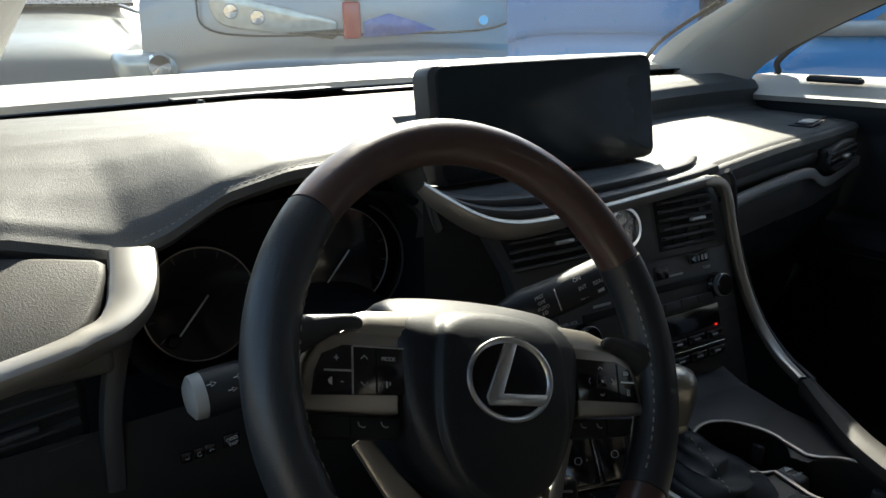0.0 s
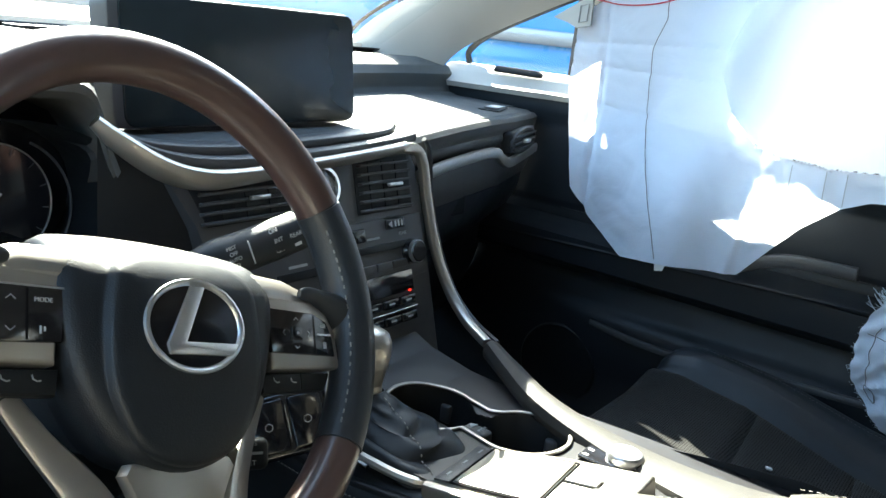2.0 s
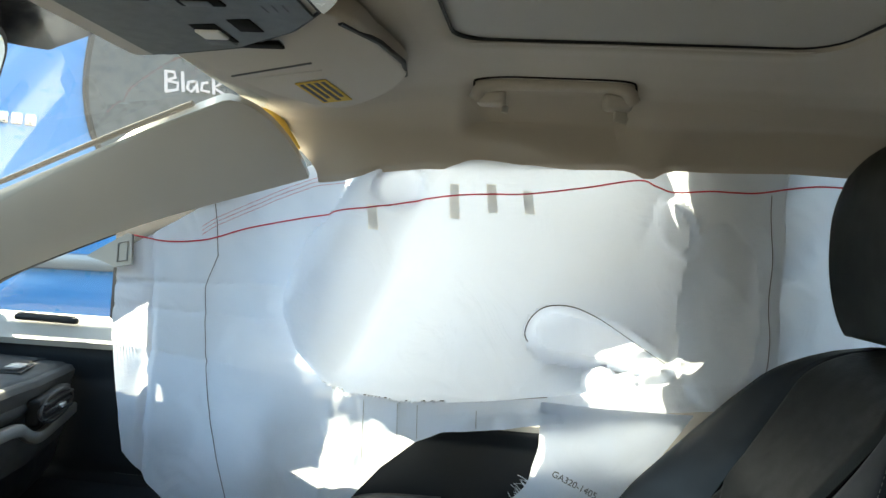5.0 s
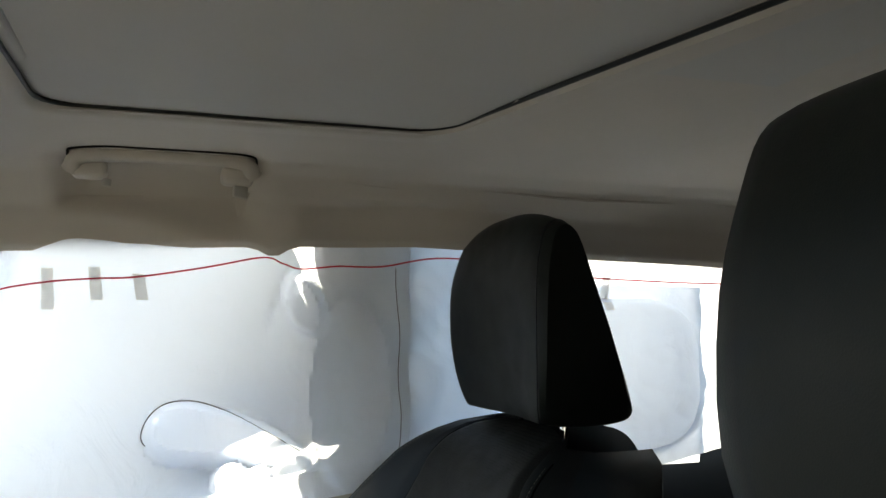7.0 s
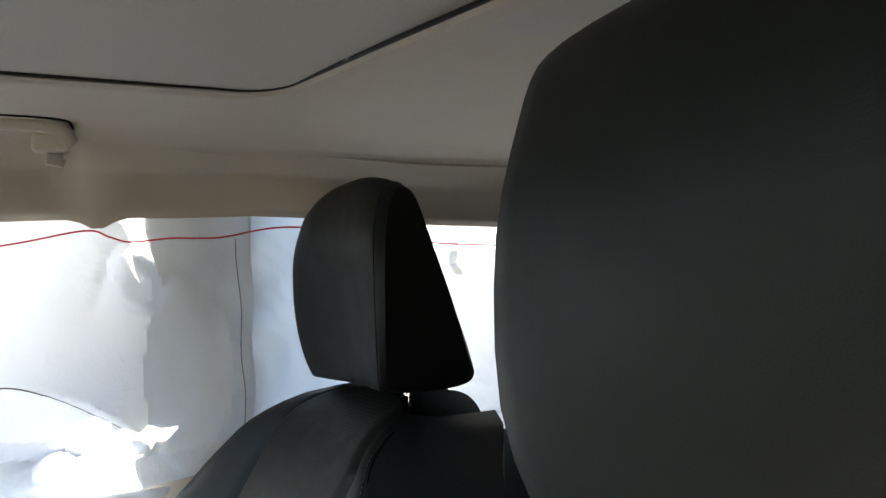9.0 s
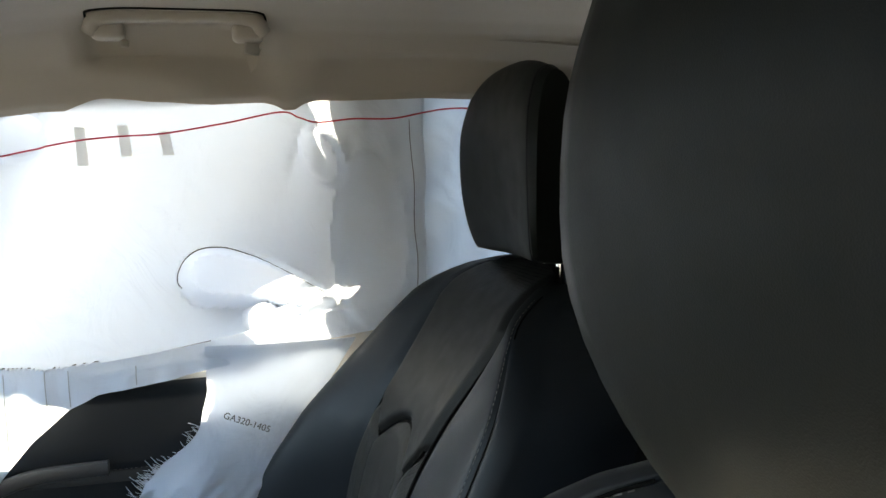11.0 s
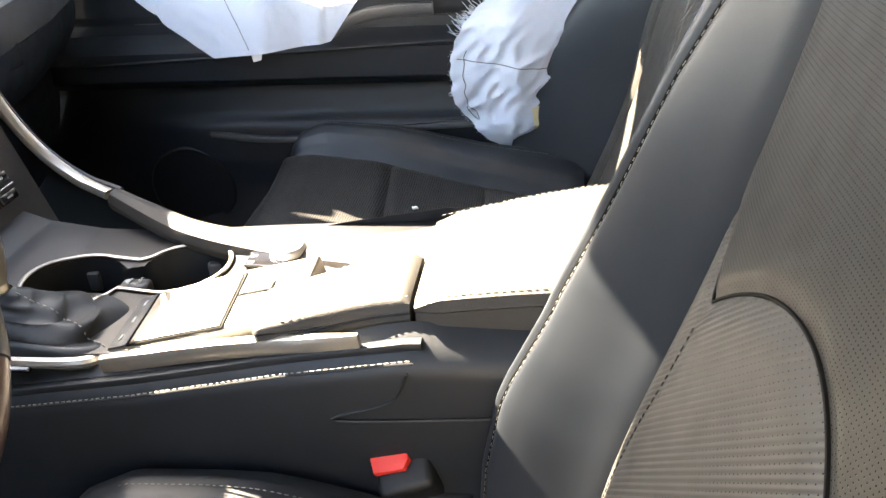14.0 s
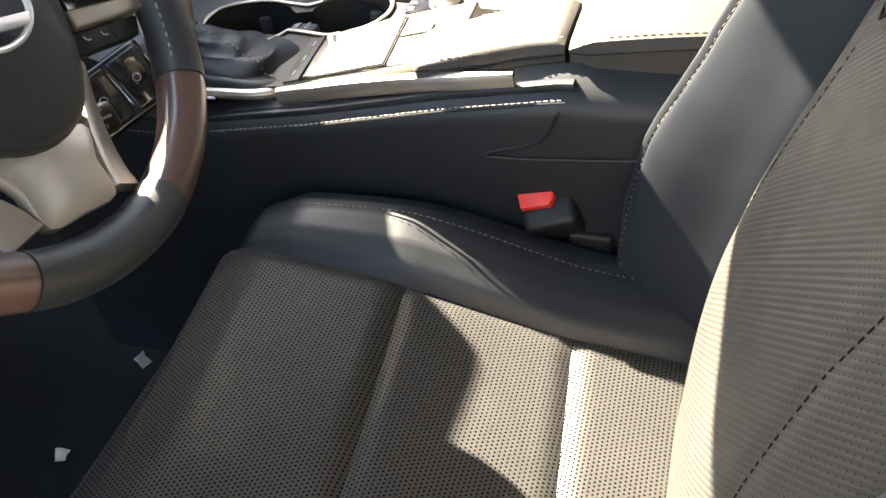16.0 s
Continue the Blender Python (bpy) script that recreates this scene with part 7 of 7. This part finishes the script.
    prof = [(p.x, p.y) for p in smooth_line([(a, b, 0) for a, b in prof], 3, closed=True)]
    broad = wide > 0.15

    def head_at(t, a, b, grow=1.0):
        """The headrest's surface: t across, a forward and b up in its profile."""
        e = (1 - abs(t) ** (9 if broad else 7)) ** 0.5 if abs(t) < 1 else 0.0
        sc = (0.80 + 0.20 * e) * grow
        narrow = 1 - (0.03 if broad else 0.08) * sstep(0.02, 0.11, b) - (0.55 if broad else 0.22) * max(0, -b / 0.115) ** 2.2
        high = (0.96 + 0.07 * e if broad else 0.80 + 0.20 * max(0.0, 1 - abs(t) ** 2.6)) if b > 0 else 0.93 + 0.07 * e
        return Vector((hx + wide * grow * max(-0.985, min(0.985, t)) * narrow, hy + (a + 0.045) * sc - 0.045 - 0.018 * (1 - t * t) * sstep(0.10, -0.05, b) * (a > -0.03) + 0.006, hz + tall * b * high * grow))

    rings = []
    for k in range(31):
        t = -1 + 2 * k / 30
        rings.append([head_at(t, a, b) for a, b in prof])
    # headrest takes the leather copy with shade in its colour
    hr = part("headrest", loft(rings), HEAD_LEATHER_SHADED, s, "black leather headrest")
    for t0, b0, t1, b1 in ((0.10, 0.040, 0.32, 0.028), (0.18, 0.030, 0.30, 0.022), (0.42, 0.068, 0.52, 0.085), (0.40, 0.000, 0.48, 0.010), (0.05, 0.062, 0.12, 0.068)):
        if broad:
            line_pts = [(t0 + (t1 - t0) * k / 6, b0 + (b1 - b0) * k / 6 + 0.0012 * math.sin(2.1 * k)) for k in range(7)]
            part("scuff", tube([head_at(-t, lerp(b, [-0.02, 0.04, 0.08], [0.016, 0.013, 0.004]), b, 1.001) for t, b in line_pts], [0.0002 + 0.0005 * math.sin(math.pi * k / 6) for k in range(7)], 6, flat=0.4), SCUFF, hr, "pale scuff mark")
    for sg in (-1, 1):
        broad or part("headrest_seam", tube([head_at(sg * 0.90, a, b, 1.003) for a, b in prof[:30]], 0.0009, 6), PLASTIC, hr)
        part("headrest_post", tube([(hx + sg * 0.062, hy - 0.048, hz - 0.108), (hx + sg * 0.062, hy - 0.043, hz - 0.19)], 0.006, 12), CHROME, s, "chrome headrest post")
        part("post_guide", rbox((0.036, 0.026, 0.014), (hx + sg * 0.062, hy - 0.044, hz - 0.152), 0.005), PLASTIC, s)
    return s


seat("driver_seat", "black leather driver's seat with perforated inserts and pale stitching", -0.390, -0.500, 0.20, 0.0, 0.704, -0.012, (1.0, 1.0), 1.182, 1.0, (-0.369, -0.545, 1.272), 0.161, 0.0)
seat("passenger_seat", "black leather front passenger seat with perforated inserts and pale stitching", 0.392, -0.598, 0.42, 0.0, 0.706, 0.018, (0.30, 1.40), 1.188, 1.0, (0.418, -0.708, 1.3075), 0.147, 0.0)

bk = thing("seat_belt_buckle", "black seat belt buckle with red release button beside the console", "buckle")
BK = basis((-0.136, -0.280, 0.722), (0.10, -0.95, 0.30), (-0.55, 0.25, 0.80)) @ Matrix.Diagonal((0.80, 0.80, 0.80, 1))
part("body", moved(rbox((0.060, 0.056, 0.085), (0.008, -0.010, -0.040), 0.008), BK), PLASTIC, bk)
part("release_button", moved(plate([(-0.020, -0.014), (0.012, -0.017), (0.019, -0.008), (0.017, 0.012), (-0.010, 0.013), (-0.022, 0.003)], 0.001, 0.011, 0.002), BK), RED_PLASTIC, bk, "red release button")
part("stalk", rbox((0.012, 0.04, 0.18), (-0.140, -0.325, 0.60), 0.004), PLASTIC, bk)

# small litter
for nm, p, sz3, rot in (("paper_scrap", (-0.36, 0.155, 0.462), (0.022, 0.016, 0.002), 20), ("paper_scrap", (-0.40, 0.16, 0.46), (0.012, 0.010, 0.002), 60)):
    tagged(build(nm, moved(rbox(sz3, (0, 0, 0), 0.0005), pose(*p, 4, 6, rot)), WHITE), "small white paper scrap on the carpet", "litter", "scraps")
chip = build("glass_chip", moved(rbox((0.007, 0.008, 0.003), (0, 0, 0), 0.001), pose(0.395, -0.213, 0.690, 5, 5, 30)), WHITE)
tagged(chip, "tiny white chip on the passenger seat", "litter", "scraps")


# ---------- vehicles outside ----------
def sweep(profile, x0, x1, n=16, crown=0.0):
    """A hollow-free body from its cross-section (y, z), drawn along x."""
    rings = []
    for q in range(n + 1):
        x = x0 + (x1 - x0) * q / n
        e = crown * (2 * q / n - 1) ** 4
        rings.append([Vector((x, y + e * (0.5 - 0.5 * math.copysign(1, y - 0.9)), z - e)) for y, z in profile])
    return loft(rings)


def pickup(m):
    """A tall pickup; its flank lies in its own plane y = 0 and faces -y, x runs from the bed to the cab."""
    v = thing("pickup_truck", "blue pickup truck with dusty dark windows parked close by", "pickup truck", m=m)
    bed = [(p.x, p.y) for p in smooth_line([(0.06, 0.62, 0), (0.01, 0.80, 0), (0.0, 1.05, 0), (0.012, 1.16, 0), (0.0, 1.20, 0), (0.01, 1.40, 0), (0.03, 1.485, 0), (0.10, 1.50, 0), (1.75, 1.50, 0), (1.85, 1.30, 0), (1.85, 0.8, 0), (1.75, 0.6, 0)], 4, closed=True)]
    part("cargo_bed", sweep(bed, -1.0, -0.375, 12, 0.03), BRIGHT_BLUE, v, "blue cargo bed")
    part("bed_rail", band([(x, 0.07, 1.507) for x in np.linspace(-0.98, -0.39, 12)], 0.10, 0.018), PLASTIC_GREY, v)
    part("bed_gap", rbox((0.07, 1.6, 0.9), (-0.335, 0.93, 1.05), 0.01), PLASTIC_GREY, v, "dark gap behind the cab")
    cab = [(p.x, p.y) for p in smooth_line([(0.06, 0.50, 0), (0.0, 0.75, 0), (-0.01, 1.05, 0), (0.0, 1.16, 0), (-0.012, 1.20, 0), (0.0, 1.42, 0), (0.02, 1.56, 0), (0.10, 1.86, 0), (0.18, 1.99, 0), (0.40, 2.05, 0), (1.45, 2.05, 0), (1.68, 1.98, 0), (1.82, 1.55, 0), (1.86, 1.0, 0), (1.78, 0.5, 0)], 4, closed=True)]
    part("cab", sweep(cab, -0.29, 1.75, 20, 0.0), BRIGHT_BLUE, v, "blue cab")
    nose = [(y, min(z, 1.48)) for y, z in bed]
    part("nose", sweep(nose, 1.76, 2.9, 12, 0.0), BRIGHT_BLUE, v, "blue nose")

    def flank(x, z, off=0.004):
        return Vector((x, lerp(z, [1.42, 1.56, 1.86, 1.99], [0.0, 0.02, 0.10, 0.18]) - off, z))

    for x0, x1 in ((0.03, 0.74), (0.86, 1.60)):
        def pane(a, b, x0=x0, x1=x1):
            c = 0.06 * (1 - b) ** 3 * (1 - min(1, a * 8)) + 0.05 * b * (1 - a)
            return flank(x0 + (x1 - x0) * a + c, 1.50 + 0.40 * b + 0.05 * max(0, 1 - a * 7) ** 2 * (1 - b), 0.006)
        w = part("window", slab(pane, 24, 12, 0.008), DARK_GLASS, v, "dusty dark window")
        part("window_frame", tube([pane(a, b) + Vector((0, -0.003, 0)) for a, b in [(k / 12, 0) for k in range(12)] + [(1, k / 6) for k in range(6)] + [(1 - k / 12, 1) for k in range(12)] + [(0, 1 - k / 6) for k in range(6)]], 0.009, 6, closed=True), PLASTIC, w)
    for x in (-0.215, 0.80):
        part("door_gap", tube([(x - 0.06 * sstep(1.5, 1.0, z), lerp(z, [0.5, 0.75, 1.42, 1.56, 1.86], [0.06, 0.0, 0.0, 0.02, 0.10]) - 0.001, z) for z in np.linspace(0.6, 1.8, 24)], 0.004, 6), PLASTIC, v)
    for x in (0.62, 1.45):
        part("door_handle", rbox((0.20, 0.035, 0.035), (x, -0.022, 1.36), 0.012), BRIGHT_BLUE, v)
    part("side_moulding", band([(x, -0.012, 1.185) for x in np.linspace(-0.25, 1.7, 12)], 0.022, 0.045), SILVER_PAINT, v, "pale side moulding")
    part("side_step", band([(x, -0.06, 0.50) for x in np.linspace(-0.2, 1.6, 8)], 0.12, 0.05), PLASTIC, v)
    for x in (-0.66, 2.15):
        for y in (0.12, 1.74):
            t = part("wheel", moved(lathe([(0.24, -0.12), (0.37, -0.12), (0.40, -0.09), (0.40, 0.09), (0.37, 0.12), (0.24, 0.12)], 36), pose(x, y, 0.40, 90, 0, 0)), TYRE, v, "black tyre")
            part("rim", moved(lathe([(0.0, 0.06), (0.08, 0.07), (0.21, 0.05), (0.245, 0.10), (0.245, -0.1)], 30), pose(x, y, 0.40, 90, 0, 0)), SILVER_PAINT, t)
    CH = basis(flank(0.282, 1.704, 0.010), (1, 0, 0.10), (0, -1, 0.27))
    for stroke in ([(0.05, 1.0), (0, 0)], [(0.0, 0.98), (0.45, 0.95), (0.5, 0.7), (0.05, 0.52)], [(0.05, 0.52), (0.6, 0.42), (0.55, 0.1), (-0.05, -0.02)], [(0.85, 1.0), (0.82, 0.0)], [(1.45, 0.55), (1.12, 0.5), (1.02, 0.2), (1.2, 0.02), (1.42, 0.25), (1.47, 0.55), (1.52, 0.0)], [(2.08, 0.52), (1.78, 0.48), (1.70, 0.12), (2.12, 0.05)], [(2.35, 0.95), (2.30, -0.05)], [(2.72, 0.52), (2.33, 0.28), (2.80, -0.02)]):
        part("chalk_stroke", moved(tube([(0.060 * x, 0.066 * y, 0.0) for x, y in stroke], 0.0048, 6, flat=0.3, up=(0, 0, 1)), CH), CHALK, v, "pinkish white chalk writing")
    for k in range(3):
        part("badge_bar", rbox((0.028, 0.008, 0.034), (-0.135 + 0.034 * k, 0.014, 1.565), 0.004), CHROME, v)
    for k in range(5):
        part("pipe", moved(lathe([(0.018, 0), (0.018, 0.5 + 0.1 * k), (0.0, 0.5 + 0.1 * k)], 10), pose(-0.95 + 0.06 * k, 0.5 + 0.1 * k, 1.56 + 0.012 * k, 0, 88 - k, 8 * k)), SILVER if k % 2 else PLASTIC, v, "length of pipe in the bed")
    return v


def silver_car(m):
    """The rear of a silver car; it faces -y, x to the right."""
    v = thing("silver_car", "silver-grey car with its tailgate and lamp towards us", "car", "parked cars", m=m)
    prof = [(p.x, p.y) for p in smooth_line([(0.10, 0.45, 0), (0.0, 0.62, 0), (-0.03, 0.80, 0), (-0.02, 0.95, 0), (0.04, 1.02, 0), (0.02, 1.12, 0), (0.03, 1.30, 0), (0.08, 1.42, 0), (0.40, 1.62, 0), (2.2, 1.60, 0), (3.2, 1.05, 0), (4.3, 0.95, 0), (4.45, 0.6, 0), (4.3, 0.42, 0)], 5, closed=True)]
    part("body", sweep(prof, -1.0, 0.95, 24, 0.10), SILVER_PAINT, v)

    def face(x, z, off=0.004):
        return Vector((x, lerp(z, [0.80, 0.95, 1.02, 1.12, 1.30, 1.42], [-0.03, -0.02, 0.04, 0.02, 0.03, 0.08]) - off, z))
    out = [(0.745 * math.copysign(abs(math.cos(t)) ** 0.35, math.cos(t)) + 0.03, 1.29 + 0.155 * math.copysign(abs(math.sin(t)) ** 0.45, math.sin(t))) for t in np.linspace(0, 2 * math.pi, 65)[:-1]]
    part("tailgate_gap", tube([face(x, z, 0.0) for x, z in out], 0.005, 6, closed=True), PLASTIC, v)
    lens = [(-0.66, 1.30), (-0.62, 1.20), (-0.50, 1.165), (-0.25, 1.135), (-0.10, 1.145), (-0.08, 1.20), (-0.20, 1.235), (-0.45, 1.30), (-0.58, 1.335)]
    lm = part("lamp", moved(plate([(p.x, p.y) for p in smooth_line([(x, z, 0) for x, z in lens], 4, closed=True)], 0, 0.03, 0.012, 3), basis((0, 0.035, 0), (1, 0, 0), (0, -1, 0))), CLEAR_LENS, v, "clear tapered lamp")
    part("lamp_base", moved(plate([(-0.34, 1.150), (-0.02, 1.165), (-0.10, 1.115)], 0, 0.034, 0.004), basis((0, 0.035, 0), (1, 0, 0), (0, -1, 0))), PIANO, lm)
    for x, z in ((-0.56, 1.25), (-0.44, 1.22)):
        part("reflector", moved(lathe([(0.0, 0.012), (0.03, 0.010), (0.036, 0.0)], 18), basis((x, 0.004, z), (1, 0, 0), (0, -1, 0))), CHROME, lm)
    part("tail_lamp", moved(plate(rrect(0.085, 0.17, 0.015, 4, 0.0, 1.20), 0, 0.035, 0.01, 3), basis((-0.005, 0.035, 0), (1, 0, 0), (0, -1, 0))), RED_LENS, v, "red tail lamp")
    part("tail_lamp_top", moved(plate(rrect(0.080, 0.06, 0.012, 4, 0.0, 1.32), 0, 0.035, 0.01, 3), basis((-0.005, 0.035, 0), (1, 0, 0), (0, -1, 0))), CLEAR_LENS, v, "clear reversing lamp")
    part("lower_insert", moved(plate([(0.05, 1.120), (0.22, 1.128), (0.40, 1.150), (0.30, 1.190), (0.17, 1.230), (0.05, 1.195)], 0, 0.030, 0.003), basis((0, 0.022, 0), (1, 0, 0), (0, -1, 0))), BLUE, v, "blue reflector strip")
    part("lock", moved(lathe([(0.0, 0.010), (0.022, 0.012), (0.030, 0.0)], 24), basis((0.625, 0.03, 1.19), (1, 0, 0), (0, -1, 0))), CHROME, v, "round lock")
    part("bumper", rbox((1.9, 0.12, 0.22), (-0.02, 0.02, 0.70), 0.05), PLASTIC_GREY, v)
    for x in (-0.85, 0.80):
        for y in (0.85, 3.55):
            t = part("wheel", moved(lathe([(0.2, -0.10), (0.31, -0.10), (0.33, -0.08), (0.33, 0.08), (0.31, 0.10), (0.2, 0.10)], 30), pose(x, y, 0.33, 0, 90, 0)), TYRE, v, "black tyre")
            part("rim", moved(lathe([(0.0, 0.05), (0.1, 0.05), (0.2, 0.09), (0.2, -0.09)], 24), pose(x, y, 0.33, 0, 90, 0)), SILVER_PAINT, t)
    return v


def grey_car(m):
    """The nose of a dusty grey car; it faces -y."""
    v = thing("grey_car", "dusty grey-green car with a bright chrome edge", "car", "parked cars", m=m)
    prof = [(p.x, p.y) for p in smooth_line([(0.15, 0.42, 0), (0.0, 0.60, 0), (0.02, 0.85, 0), (0.20, 1.02, 0), (0.9, 1.14, 0), (1.3, 1.22, 0), (2.0, 1.55, 0), (3.2, 1.58, 0), (4.0, 1.10, 0), (4.3, 0.9, 0), (4.3, 0.45, 0)], 5, closed=True)]
    part("body", sweep(prof, -1.3, 0.55, 24, 0.16), GREEN_GREY, v)
    part("windscreen", slab(lambda a, b: Vector((-1.05 + 1.35 * a, 1.24 + 0.68 * b, 1.235 + 0.31 * b)), 12, 8, 0.02), DARK_GLASS, v, "dark dusty windscreen")
    part("chrome_edge", band([(0.52 - 0.30 * k / 10, -0.02 + 1.2 * (k / 10) ** 2, 1.02 + 0.20 * k / 10) for k in range(11)], 0.03, 0.02), CHROME, v, "bright chrome edge")
    h = part("head_lamp", moved(rbox((0.40, 0.20, 0.13), (0, 0, 0), 0.05, 4), pose(0.28, 0.10, 0.93, 10, 0, 12)), CLEAR_LENS, v, "clear head lamp")
    part("lamp_reflector", moved(lathe([(0.0, 0.03), (0.05, 0.035), (0.06, 0.0)], 20), pose(0.28, 0.0, 0.93, 90, 0, 0)), CHROME, h)
    part("bumper_gap", tube([(x, 0.012, 0.74) for x in np.linspace(-1.25, 0.5, 20)], 0.008, 6), PLASTIC, v)
    for x in (-1.1, 0.40):
        for y in (0.85, 3.4):
            t = part("wheel", moved(lathe([(0.2, -0.10), (0.31, -0.10), (0.33, -0.08), (0.33, 0.08), (0.31, 0.10), (0.2, 0.10)], 30), pose(x, y, 0.33, 0, 90, 0)), TYRE, v, "black tyre")
            part("rim", moved(lathe([(0.0, 0.05), (0.1, 0.05), (0.2, 0.09), (0.2, -0.09)], 24), pose(x, y, 0.33, 0, 90, 0)), SILVER_PAINT, t)
    return v


pickup(pose(1.58, 1.02, 0.0, 0, 0, -57))
silver_car(pose(1.13, 3.17, 0.02, 0, 0, -26))
grey_car(pose(0.05, 3.65, 0.10, 0, 0, -8))
